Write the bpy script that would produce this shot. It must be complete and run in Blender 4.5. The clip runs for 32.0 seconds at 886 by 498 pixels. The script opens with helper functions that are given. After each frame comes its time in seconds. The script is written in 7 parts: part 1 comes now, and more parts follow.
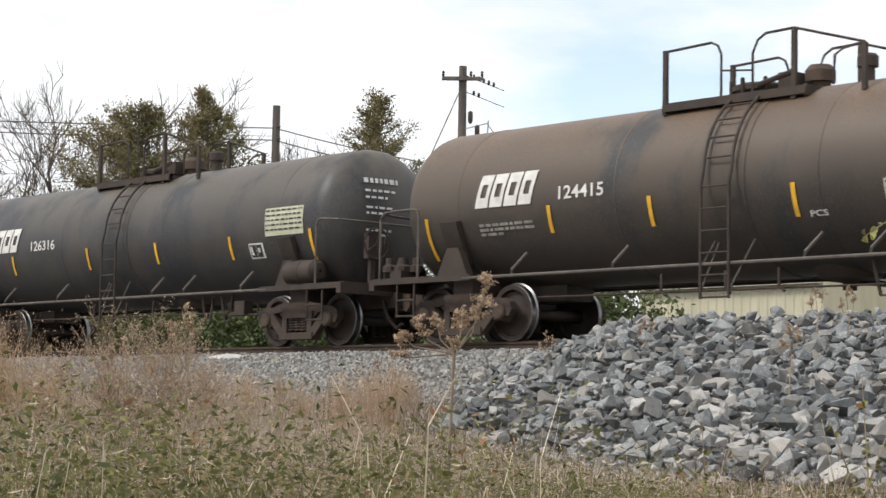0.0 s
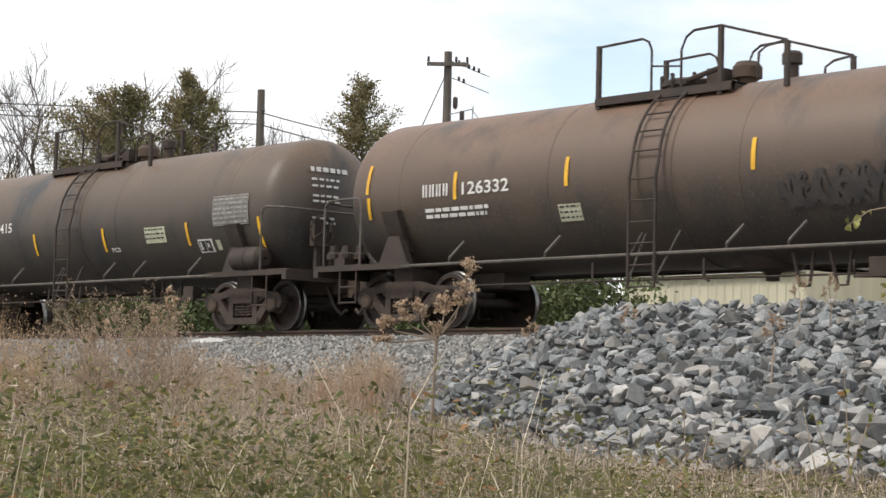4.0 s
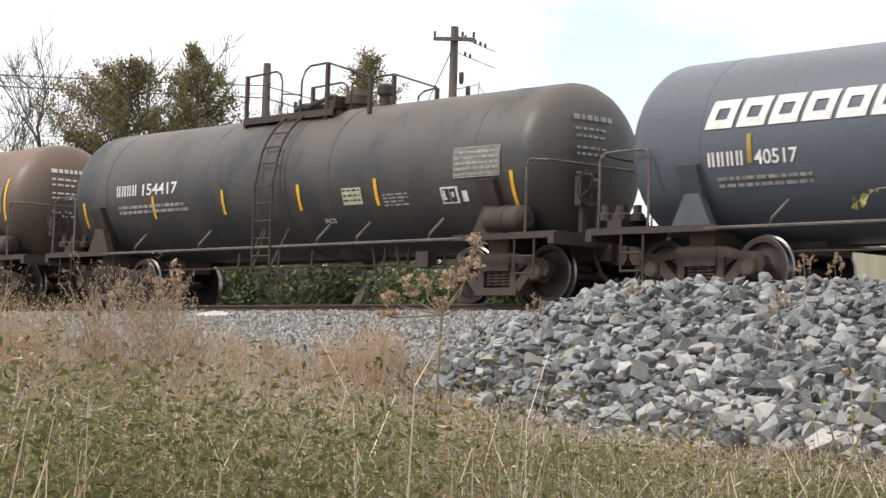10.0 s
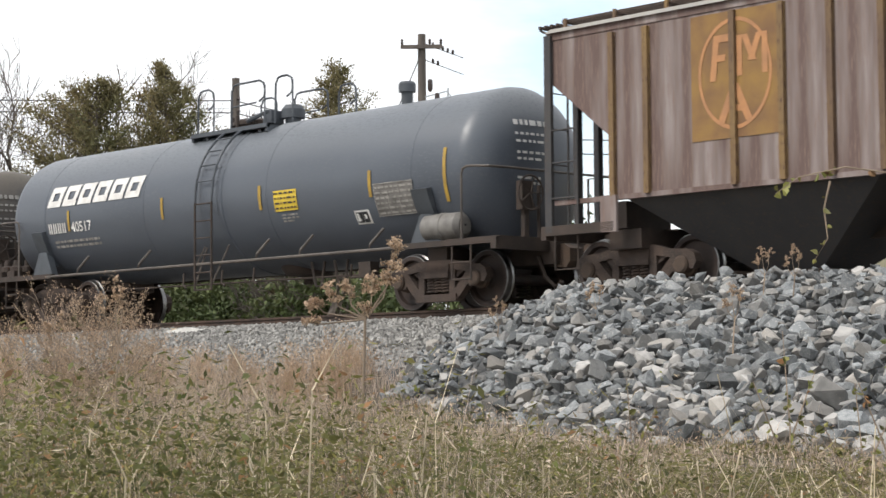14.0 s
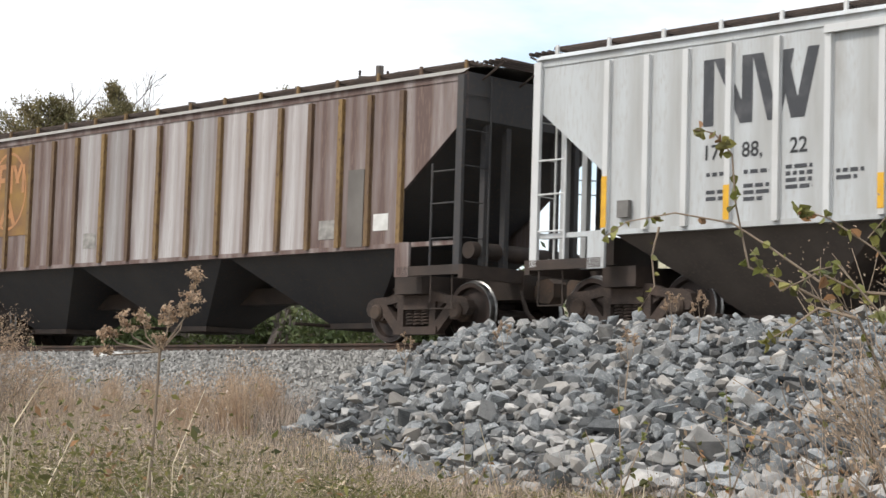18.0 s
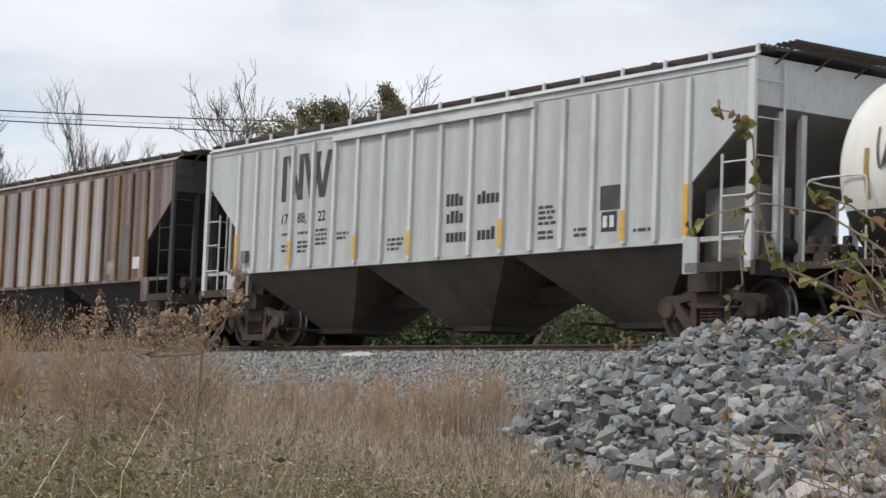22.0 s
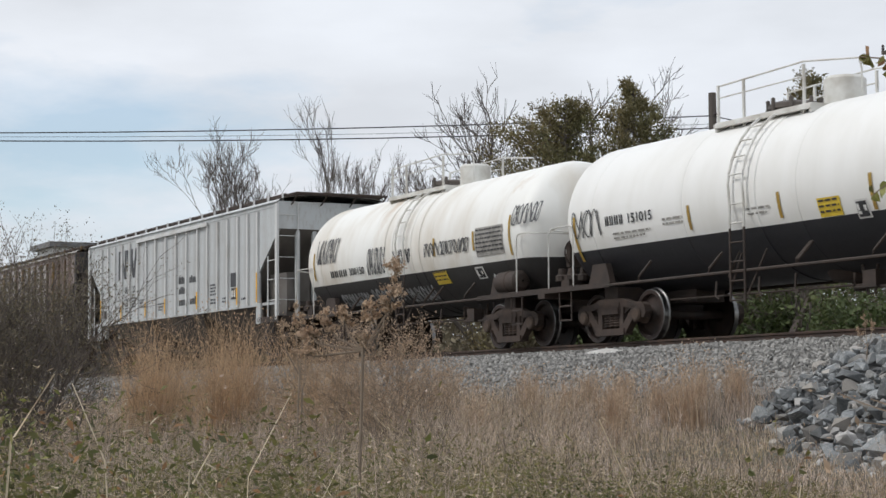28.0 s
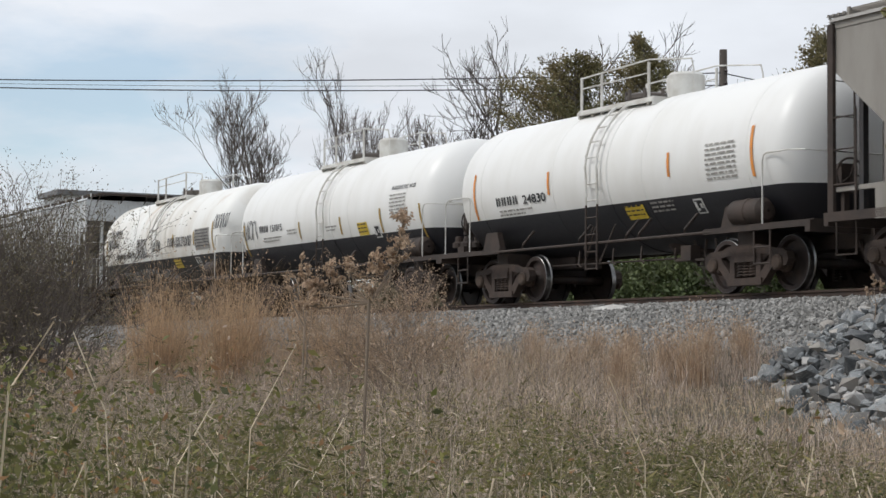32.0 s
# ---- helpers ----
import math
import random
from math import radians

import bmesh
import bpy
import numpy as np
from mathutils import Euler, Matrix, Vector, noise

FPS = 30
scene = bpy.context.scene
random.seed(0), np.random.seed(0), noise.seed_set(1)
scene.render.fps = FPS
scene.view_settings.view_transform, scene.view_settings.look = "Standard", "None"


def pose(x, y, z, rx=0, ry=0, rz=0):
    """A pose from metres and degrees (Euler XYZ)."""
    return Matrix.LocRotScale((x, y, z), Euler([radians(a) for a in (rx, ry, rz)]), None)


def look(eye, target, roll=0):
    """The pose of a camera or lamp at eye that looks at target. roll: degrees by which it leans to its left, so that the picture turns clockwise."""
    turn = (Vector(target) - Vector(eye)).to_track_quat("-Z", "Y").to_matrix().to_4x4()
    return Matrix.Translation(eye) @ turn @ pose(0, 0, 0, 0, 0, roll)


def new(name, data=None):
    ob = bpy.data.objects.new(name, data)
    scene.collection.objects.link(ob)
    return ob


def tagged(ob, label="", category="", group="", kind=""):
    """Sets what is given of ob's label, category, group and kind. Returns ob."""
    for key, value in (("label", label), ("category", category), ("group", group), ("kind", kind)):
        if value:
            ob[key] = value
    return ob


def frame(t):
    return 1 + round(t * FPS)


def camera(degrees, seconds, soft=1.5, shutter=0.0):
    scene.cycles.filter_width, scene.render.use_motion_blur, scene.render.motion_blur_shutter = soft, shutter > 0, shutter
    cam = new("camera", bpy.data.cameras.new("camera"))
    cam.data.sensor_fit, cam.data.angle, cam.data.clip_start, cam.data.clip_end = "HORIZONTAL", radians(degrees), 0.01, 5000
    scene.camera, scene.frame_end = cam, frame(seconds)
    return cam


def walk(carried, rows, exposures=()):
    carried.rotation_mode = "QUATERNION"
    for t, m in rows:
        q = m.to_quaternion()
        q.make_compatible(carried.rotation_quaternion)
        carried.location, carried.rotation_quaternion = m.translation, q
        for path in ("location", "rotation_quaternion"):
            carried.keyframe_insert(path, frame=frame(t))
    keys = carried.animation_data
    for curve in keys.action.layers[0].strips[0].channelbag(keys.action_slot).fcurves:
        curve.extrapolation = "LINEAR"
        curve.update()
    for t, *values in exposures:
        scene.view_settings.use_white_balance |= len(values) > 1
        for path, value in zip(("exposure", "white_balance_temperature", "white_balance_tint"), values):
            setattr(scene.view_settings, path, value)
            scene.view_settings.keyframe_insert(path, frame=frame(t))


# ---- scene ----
import collections


# ---- camera: held by hand, it sways and turns to follow the train ----
cam = camera(26.037, 32.0, soft=1.5, shutter=0.2)
PATH = [  # seconds, place, yaw, pitch, roll
    (0.0, -0.000, -22.043, -1.129, 47.585, 4.867, -1.014),
    (0.5, 0.001, -22.038, -1.131, 47.581, 4.788, -1.003),
    (1.0, -0.005, -22.048, -1.132, 47.511, 4.742, -1.180),
    (1.5, -0.002, -22.053, -1.131, 47.521, 4.704, -1.160),
    (2.0, -0.011, -22.041, -1.132, 47.444, 4.632, -1.091),
    (2.5, -0.009, -22.029, -1.130, 47.401, 4.543, -0.971),
    (3.0, -0.009, -22.031, -1.129, 47.277, 4.488, -1.059),
    (3.5, -0.004, -22.035, -1.131, 47.144, 4.451, -1.265),
    (5.5, -0.025, -22.023, -1.126, 46.881, 4.572, -2.053),
    (6.0, -0.014, -22.029, -1.126, 46.804, 4.574, -2.306),
    (6.5, -0.011, -22.031, -1.131, 46.861, 4.471, -2.049),
    (7.0, -0.013, -22.031, -1.135, 46.977, 4.340, -1.838),
    (7.5, -0.012, -22.029, -1.133, 47.123, 4.159, -1.741),
    (8.0, -0.021, -22.024, -1.130, 47.227, 3.916, -1.697),
    (8.5, -0.031, -22.020, -1.129, 47.257, 3.842, -1.991),
    (9.0, -0.029, -22.024, -1.132, 47.316, 3.736, -2.094),
    (9.5, -0.022, -22.026, -1.131, 47.336, 3.736, -1.995),
    (10.0, -0.018, -22.027, -1.128, 47.180, 3.702, -1.869),
    (10.5, -0.020, -22.020, -1.129, 47.016, 3.745, -1.934),
    (11.0, -0.022, -22.026, -1.134, 46.888, 3.714, -1.951),
    (11.5, -0.013, -22.036, -1.137, 46.850, 3.801, -1.851),
    (12.0, -0.008, -22.048, -1.136, 46.779, 3.951, -1.956),
    (12.5, -0.009, -22.046, -1.131, 46.610, 4.296, -2.008),
    (13.0, 0.026, -22.011, -1.133, 46.779, 4.888, -0.668),
    (13.5, 0.088, -21.928, -1.138, 46.897, 4.695, 0.075),
    (14.0, 0.152, -21.849, -1.144, 46.797, 3.943, 0.412),
    (14.5, 0.196, -21.784, -1.150, 46.219, 3.768, 0.869),
    (15.0, 0.235, -21.714, -1.156, 42.436, 3.965, 1.211),
    (15.5, 0.241, -21.622, -1.147, 38.799, 4.830, -0.344),
    (17.5, 0.400, -21.316, -1.120, 44.418, 5.030, -1.724),
    (18.0, 0.388, -21.182, -1.106, 45.687, 4.964, -1.744),
    (18.5, 0.375, -21.067, -1.083, 46.208, 5.469, -1.948),
    (19.0, 0.433, -20.971, -1.086, 49.078, 5.957, -1.874),
    (19.5, 0.497, -20.822, -1.089, 51.188, 5.364, -2.318),
    (20.0, 0.504, -20.666, -1.094, 49.649, 4.463, -2.218),
    (20.5, 0.526, -20.546, -1.073, 48.941, 5.159, -2.004),
    (21.0, 0.560, -20.448, -1.067, 49.929, 5.910, -1.462),
    (21.5, 0.614, -20.304, -1.058, 53.613, 6.085, -1.338),
    (22.0, 0.629, -20.158, -1.053, 54.694, 4.668, -2.140),
    (22.5, 0.636, -20.067, -1.057, 53.988, 4.649, -2.616),
    (23.0, 0.616, -19.974, -1.052, 54.377, 4.838, -2.936),
    (23.5, 0.612, -19.911, -1.052, 53.884, 4.784, -2.331),
    (24.0, 0.613, -19.855, -1.051, 56.788, 4.692, -2.319),
    (24.5, 0.632, -19.795, -1.039, 58.343, 4.572, -2.157),
    (25.0, 0.632, -19.761, -1.033, 58.941, 4.553, -2.370),
    (25.5, 0.615, -19.742, -1.042, 59.202, 4.641, -2.219),
    (26.0, 0.609, -19.724, -1.047, 60.585, 4.684, -1.323),
    (26.5, 0.603, -19.710, -1.054, 61.322, 4.945, -1.158),
    (28.5, 0.536, -19.677, -1.085, 62.922, 4.273, 0.785),
    (29.0, 0.519, -19.668, -1.084, 62.904, 4.000, 0.857),
    (29.5, 0.516, -19.668, -1.083, 62.634, 3.669, 0.342),
    (30.0, 0.511, -19.667, -1.083, 61.998, 3.340, 0.088),
    (30.5, 0.494, -19.659, -1.082, 62.128, 3.144, -0.276),
    (31.0, 0.486, -19.655, -1.081, 62.392, 3.157, -0.267),
    (31.5, 0.469, -19.645, -1.080, 62.670, 3.170, -0.425),
    (32.0, 0.465, -19.644, -1.080, 62.869, 3.207, -0.438),
]
EXPOSURES = [(t, e, k, 10) for t, e, k in ((0, 0.27, 6550), (6.0, 0.38, 6600), (9.0, 0.52, 6600), (12.5, 0.47, 6600), (14.0, 0.43, 6550), (15.2, 0.66, 6600), (17.5, 0.50, 6500), (18.5, 0.28, 6450), (20.0, 0.14, 6450), (22.0, -0.10, 6300), (23.0, 0.03, 6300), (24.0, -0.03, 6300), (26.0, -0.20, 6250), (29.0, -0.17, 6250), (32.0, -0.17, 6250))]
walk(cam, [(t, pose(x, y, z, 90 + pitch, roll, yaw)) for t, x, y, z, yaw, pitch, roll in PATH], EXPOSURES)
# the train's way along the track, in metres
TRAIN = [(0, -0.000), (3, -12.383), (6, -24.649), (9, -36.762), (12, -48.947), (15, -60.970), (18, -73.171), (20, -81.269), (22, -89.438), (24, -97.679), (26, -106.041), (29, -118.712), (30.5, -125.091), (32, -131.528)]
SKY_STRENGTH, SUN_STRENGTH, SUN_WAY = 0.88, 2.0, (0.25, 0.62, -0.75)

# ---- world, sun, exposure ----
def node_world():
    w = bpy.data.worlds.new("sky"); scene.world = w; w.use_nodes = True
    n, l = w.node_tree.nodes, w.node_tree.links; n.clear()
    out = n.new("ShaderNodeOutputWorld"); bg = n.new("ShaderNodeBackground")
    sky = n.new("ShaderNodeTexSky"); sky.sky_type = 'NISHITA'; sky.sun_disc = False
    sky.sun_elevation, sky.sun_rotation = radians(38), radians(150)
    tc = n.new("ShaderNodeTexCoord")
    mp = n.new("ShaderNodeMapping"); mp.inputs["Scale"].default_value = (1.0, 1.0, 3.2); mp.inputs["Location"].default_value = (0.36, 0.1, 0.2)
    no = n.new("ShaderNodeTexNoise"); no.inputs["Scale"].default_value = 3.2; no.inputs["Detail"].default_value = 7; no.inputs["Roughness"].default_value = 0.55
    rp = n.new("ShaderNodeValToRGB"); rp.color_ramp.elements[0].position, rp.color_ramp.elements[1].position = 0.36, 0.52; rp.color_ramp.elements[0].color = (0.42, 0.42, 0.42, 1)
    tint = n.new("ShaderNodeMix"); tint.data_type = 'RGBA'; tint.blend_type = 'MULTIPLY'; tint.inputs["Factor"].default_value = 1
    tint.inputs["B"].default_value = (0.125, 0.143, 0.148, 1)
    no2 = n.new("ShaderNodeTexNoise"); no2.inputs["Scale"].default_value = 7; no2.inputs["Detail"].default_value = 5
    cr = n.new("ShaderNodeMapRange"); cr.inputs["From Min"].default_value, cr.inputs["From Max"].default_value = 0.3, 0.7
    cr.inputs["To Min"].default_value, cr.inputs["To Max"].default_value = 0.98, 1.18
    cl = n.new("ShaderNodeMix"); cl.data_type = 'RGBA'; cl.blend_type = 'MULTIPLY'; cl.inputs["Factor"].default_value = 1; cl.inputs["A"].default_value = (0.95, 0.97, 1.0, 1)
    mx = n.new("ShaderNodeMix"); mx.data_type = 'RGBA'
    l.new(tc.outputs["Generated"], mp.inputs["Vector"]); l.new(mp.outputs[0], no.inputs["Vector"]); l.new(mp.outputs[0], no2.inputs["Vector"])
    # a break in the cloud low over the line, ahead
    vd = n.new("ShaderNodeVectorMath"); vd.operation = 'DISTANCE'; vd.inputs[1].default_value = (-0.645, 0.745, 0.165); vm = n.new("ShaderNodeVectorMath"); vm.operation = 'MULTIPLY'; vm.inputs[1].default_value = (1, 1, 2.2)
    vn = n.new("ShaderNodeVectorMath"); vn.operation = 'MULTIPLY'; vn.inputs[1].default_value = (1, 1, 2.2); vn.inputs[0].default_value = (-0.645, 0.745, 0.165); l.new(tc.outputs["Generated"], vm.inputs[0]); l.new(vm.outputs[0], vd.inputs[0]); l.new(vn.outputs[0], vd.inputs[1])
    br = n.new("ShaderNodeMapRange"); br.inputs["From Min"].default_value, br.inputs["From Max"].default_value = 0.04, 0.19; br.inputs["To Min"].default_value, br.inputs["To Max"].default_value = 0.14, 0.0; l.new(vd.outputs["Value"], br.inputs[0])
    sb = n.new("ShaderNodeMath"); sb.operation = 'SUBTRACT'; l.new(no.outputs[0], sb.inputs[0]); l.new(br.outputs[0], sb.inputs[1])
    l.new(sb.outputs[0], rp.inputs[0]); l.new(sky.outputs[0], tint.inputs["A"]); l.new(no2.outputs[0], cr.inputs[0]); l.new(cr.outputs[0], cl.inputs["B"])
    l.new(rp.outputs[0], mx.inputs["Factor"]); l.new(tint.outputs["Result"], mx.inputs["A"]); l.new(cl.outputs["Result"], mx.inputs["B"])
    l.new(mx.outputs["Result"], bg.inputs[0]); bg.inputs[1].default_value = SKY_STRENGTH; l.new(bg.outputs[0], out.inputs[0])


node_world()
sun = new("sun", bpy.data.lights.new("sun", 'SUN'))
sun.data.energy, sun.data.angle, sun.data.color = SUN_STRENGTH, radians(12), (1.0, 0.95, 0.88)
sun.matrix_world = look((0, 0, 0), SUN_WAY)


# ---- materials ----
def mat(name, c1, c2=None, rough=0.7, metal=0.0, scale=4.0, fine=40.0, bump=0.15, spread=(0.35, 0.65), stretch=(1, 1, 1), rand=0.0, c3=None, low=None, trans=0.0, dust_skylight=None, hue=None, blot=None):
    """Two-scale procedural surface: c1 to c2 by stains, c3 by fine speckle, bump of the fine grain; low: a second paint below that height; rand: value change per piece; hue: a second tint that some pieces take."""
    m = bpy.data.materials.new(name); m.use_nodes = True
    n, l = m.node_tree.nodes, m.node_tree.links; b = n["Principled BSDF"]
    c2 = c2 or tuple(v * 0.75 for v in c1)
    tc = n.new("ShaderNodeTexCoord"); mp = n.new("ShaderNodeMapping"); mp.inputs["Scale"].default_value = stretch
    l.new(tc.outputs["Object"], mp.inputs[0])
    big = n.new("ShaderNodeTexNoise"); big.inputs["Scale"].default_value = scale; big.inputs["Detail"].default_value = 6; l.new(mp.outputs[0], big.inputs["Vector"])
    sm = n.new("ShaderNodeTexNoise"); sm.inputs["Scale"].default_value = fine; sm.inputs["Detail"].default_value = 4; l.new(mp.outputs[0], sm.inputs["Vector"])
    r = n.new("ShaderNodeMapRange"); r.inputs["From Min"].default_value, r.inputs["From Max"].default_value = spread; l.new(big.outputs[0], r.inputs[0])
    mx = n.new("ShaderNodeMix"); mx.data_type = 'RGBA'; l.new(r.outputs[0], mx.inputs["Factor"])
    mx.inputs["A"].default_value, mx.inputs["B"].default_value = (*c1, 1), (*c2, 1)
    col = mx.outputs["Result"]
    # colour grades paler with height: settled dust and skylight, both put into the paint
    if dust_skylight:
        z0, z1, dc = dust_skylight; dx = n.new("ShaderNodeSeparateXYZ"); l.new(tc.outputs["Object"], dx.inputs[0])
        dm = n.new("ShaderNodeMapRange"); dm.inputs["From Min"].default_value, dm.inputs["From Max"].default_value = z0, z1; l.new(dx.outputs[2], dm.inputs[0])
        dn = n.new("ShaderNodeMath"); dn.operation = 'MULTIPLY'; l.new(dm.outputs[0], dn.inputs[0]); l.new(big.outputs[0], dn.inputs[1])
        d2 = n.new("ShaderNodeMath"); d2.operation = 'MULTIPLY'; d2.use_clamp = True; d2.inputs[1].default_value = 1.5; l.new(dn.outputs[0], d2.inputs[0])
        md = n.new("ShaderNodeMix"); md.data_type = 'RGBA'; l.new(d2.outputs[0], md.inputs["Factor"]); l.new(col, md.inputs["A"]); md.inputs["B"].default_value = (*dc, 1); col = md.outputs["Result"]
    if blot:
        bc, b0, b1 = blot; bm_ = n.new("ShaderNodeMapping"); bm_.inputs["Scale"].default_value = (0.5, 0.5, 0.22); bm_.inputs["Location"].default_value = (3.1, 1.7, 0.4); l.new(tc.outputs["Object"], bm_.inputs[0])
        bn = n.new("ShaderNodeTexNoise"); bn.inputs["Scale"].default_value = 1.5; bn.inputs["Detail"].default_value = 8; bn.inputs["Roughness"].default_value = 0.62; l.new(bm_.outputs[0], bn.inputs["Vector"])
        oi = n.new("ShaderNodeObjectInfo"); om = n.new("ShaderNodeMath"); om.operation = 'MULTIPLY'; om.inputs[1].default_value = 30; l.new(oi.outputs["Random"], om.inputs[0]); bn.noise_dimensions = '4D'; l.new(om.outputs[0], bn.inputs["W"])
        br = n.new("ShaderNodeMapRange"); br.inputs["From Min"].default_value, br.inputs["From Max"].default_value = b0, b1; l.new(bn.outputs[0], br.inputs[0])
        mb = n.new("ShaderNodeMix"); mb.data_type = 'RGBA'; l.new(br.outputs[0], mb.inputs["Factor"]); l.new(col, mb.inputs["A"]); mb.inputs["B"].default_value = (*bc, 1); col = mb.outputs["Result"]
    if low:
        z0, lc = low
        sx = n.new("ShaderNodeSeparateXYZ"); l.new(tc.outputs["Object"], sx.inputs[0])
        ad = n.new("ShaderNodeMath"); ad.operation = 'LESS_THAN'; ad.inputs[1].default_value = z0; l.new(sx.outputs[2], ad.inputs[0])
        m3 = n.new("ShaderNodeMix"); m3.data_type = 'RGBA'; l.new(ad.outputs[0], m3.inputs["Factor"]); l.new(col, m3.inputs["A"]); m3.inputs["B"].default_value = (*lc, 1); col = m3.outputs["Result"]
    if c3:
        r3 = n.new("ShaderNodeMapRange"); r3.inputs["From Min"].default_value, r3.inputs["From Max"].default_value = 0.52, 0.72; l.new(sm.outputs[0], r3.inputs[0])
        m4 = n.new("ShaderNodeMix"); m4.data_type = 'RGBA'; l.new(r3.outputs[0], m4.inputs["Factor"]); l.new(col, m4.inputs["A"]); m4.inputs["B"].default_value = (*c3, 1); col = m4.outputs["Result"]
    if rand:
        oi = n.new("ShaderNodeObjectInfo"); ge = n.new("ShaderNodeNewGeometry")
        ad = n.new("ShaderNodeMath"); ad.operation = 'ADD'; l.new(oi.outputs["Random"], ad.inputs[0]); l.new(ge.outputs["Random Per Island"], ad.inputs[1])
        fr = n.new("ShaderNodeMath"); fr.operation = 'FRACT'; l.new(ad.outputs[0], fr.inputs[0])
        mr = n.new("ShaderNodeMapRange"); mr.inputs["To Min"].default_value, mr.inputs["To Max"].default_value = 1 - rand, 1 + rand; l.new(fr.outputs[0], mr.inputs[0])
        if hue:
            fh = n.new("ShaderNodeMath"); fh.operation = 'MULTIPLY'; fh.inputs[1].default_value = 7.31; l.new(fr.outputs[0], fh.inputs[0]); f2 = n.new("ShaderNodeMath"); f2.operation = 'FRACT'; l.new(fh.outputs[0], f2.inputs[0])
            rh = n.new("ShaderNodeMapRange"); rh.inputs["From Min"].default_value, rh.inputs["From Max"].default_value = 0.62, 1.0; rh.inputs["To Max"].default_value = 0.8; l.new(f2.outputs[0], rh.inputs[0])
            mh = n.new("ShaderNodeMix"); mh.data_type = 'RGBA'; l.new(rh.outputs[0], mh.inputs["Factor"]); l.new(col, mh.inputs["A"]); mh.inputs["B"].default_value = (*hue, 1); col = mh.outputs["Result"]
        hs = n.new("ShaderNodeHueSaturation"); l.new(mr.outputs[0], hs.inputs["Value"]); l.new(col, hs.inputs["Color"]); col = hs.outputs[0]
    l.new(col, b.inputs["Base Color"])
    rr = n.new("ShaderNodeMapRange"); rr.inputs["To Min"].default_value, rr.inputs["To Max"].default_value = max(0.05, rough - 0.12), min(1, rough + 0.12); l.new(sm.outputs[0], rr.inputs[0]); l.new(rr.outputs[0], b.inputs["Roughness"])
    b.inputs["Metallic"].default_value = metal
    if bump:
        bp = n.new("ShaderNodeBump"); bp.inputs["Strength"].default_value = bump; bp.inputs["Distance"].default_value = 0.02; l.new(sm.outputs[0], bp.inputs["Height"]); l.new(bp.outputs[0], b.inputs["Normal"])
    if trans:
        b.inputs["Subsurface Weight"].default_value = 0.0
        t = n.new("ShaderNodeBsdfTranslucent"); l.new(col, t.inputs[0]); ms = n.new("ShaderNodeMixShader"); ms.inputs[0].default_value = trans
        l.new(b.outputs[0], ms.inputs[1]); l.new(t.outputs[0], ms.inputs[2]); l.new(ms.outputs[0], n["Material Output"].inputs[0])
    return m


M = {}
# the first four tank paints carry dust plus painted-in skylight on their upper half
M["tank_brown"] = mat("sooty_brown_tank_paint", (0.068, 0.053, 0.042), (0.034, 0.031, 0.029), 0.5, 0, 0.8, 30, 0.06, stretch=(1.1, 1, 0.7), c3=(0.08, 0.066, 0.052), dust_skylight=(1.9, 3.3, (0.16, 0.104, 0.066)), blot=((0.030, 0.030, 0.032), 0.55, 0.66))
M["tank_rust"] = mat("rust_brown_tank_paint", (0.085, 0.062, 0.045), (0.038, 0.034, 0.032), 0.5, 0, 0.7, 30, 0.06, stretch=(1.1, 1, 0.7), c3=(0.11, 0.085, 0.065), dust_skylight=(1.8, 3.1, (0.20, 0.118, 0.076)), blot=((0.045, 0.040, 0.036), 0.54, 0.66))
M["tank_black"] = mat("sooty_black_tank_paint", (0.062, 0.053, 0.047), (0.028, 0.029, 0.033), 0.5, 0, 0.7, 30, 0.06, stretch=(1.1, 1, 0.8), c3=(0.075, 0.068, 0.06), dust_skylight=(2.3, 3.4, (0.13, 0.108, 0.082)), blot=((0.022, 0.024, 0.030), 0.50, 0.62))
M["tank_blue"] = mat("slate_blue_tank_paint", (0.090, 0.103, 0.124), (0.068, 0.078, 0.096), 0.42, 0, 0.6, 24, 0.04, stretch=(0.5, 1, 1.4), c3=(0.095, 0.105, 0.12), dust_skylight=(2.6, 3.6, (0.17, 0.18, 0.19)))
M["gear_blue"] = mat("slate_grey_fitting_paint", (0.075, 0.085, 0.098), (0.05, 0.056, 0.064), 0.55, 0, 3, 40, 0.08)
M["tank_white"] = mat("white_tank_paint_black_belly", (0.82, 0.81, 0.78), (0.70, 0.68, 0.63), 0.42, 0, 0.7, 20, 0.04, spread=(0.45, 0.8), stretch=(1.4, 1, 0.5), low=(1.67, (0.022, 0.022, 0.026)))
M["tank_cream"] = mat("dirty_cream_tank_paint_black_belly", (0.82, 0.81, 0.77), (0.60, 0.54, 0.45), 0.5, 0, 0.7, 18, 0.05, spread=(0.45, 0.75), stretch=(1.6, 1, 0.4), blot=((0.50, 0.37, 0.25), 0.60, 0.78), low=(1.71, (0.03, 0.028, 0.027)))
M["frame"] = mat("grimy_brown_black_steel", (0.054, 0.036, 0.028), (0.030, 0.022, 0.018), 0.75, 0, 3, 60, 0.2, c3=(0.07, 0.052, 0.038))
M["rusty"] = mat("rusty_cast_steel", (0.085, 0.055, 0.038), (0.045, 0.033, 0.026), 0.8, 0, 4, 60, 0.3, c3=(0.12, 0.075, 0.045))
M["truck"] = mat("dusty_brown_cast_steel", (0.066, 0.044, 0.034), (0.034, 0.025, 0.021), 0.85, 0, 4, 50, 0.3, c3=(0.10, 0.072, 0.055))
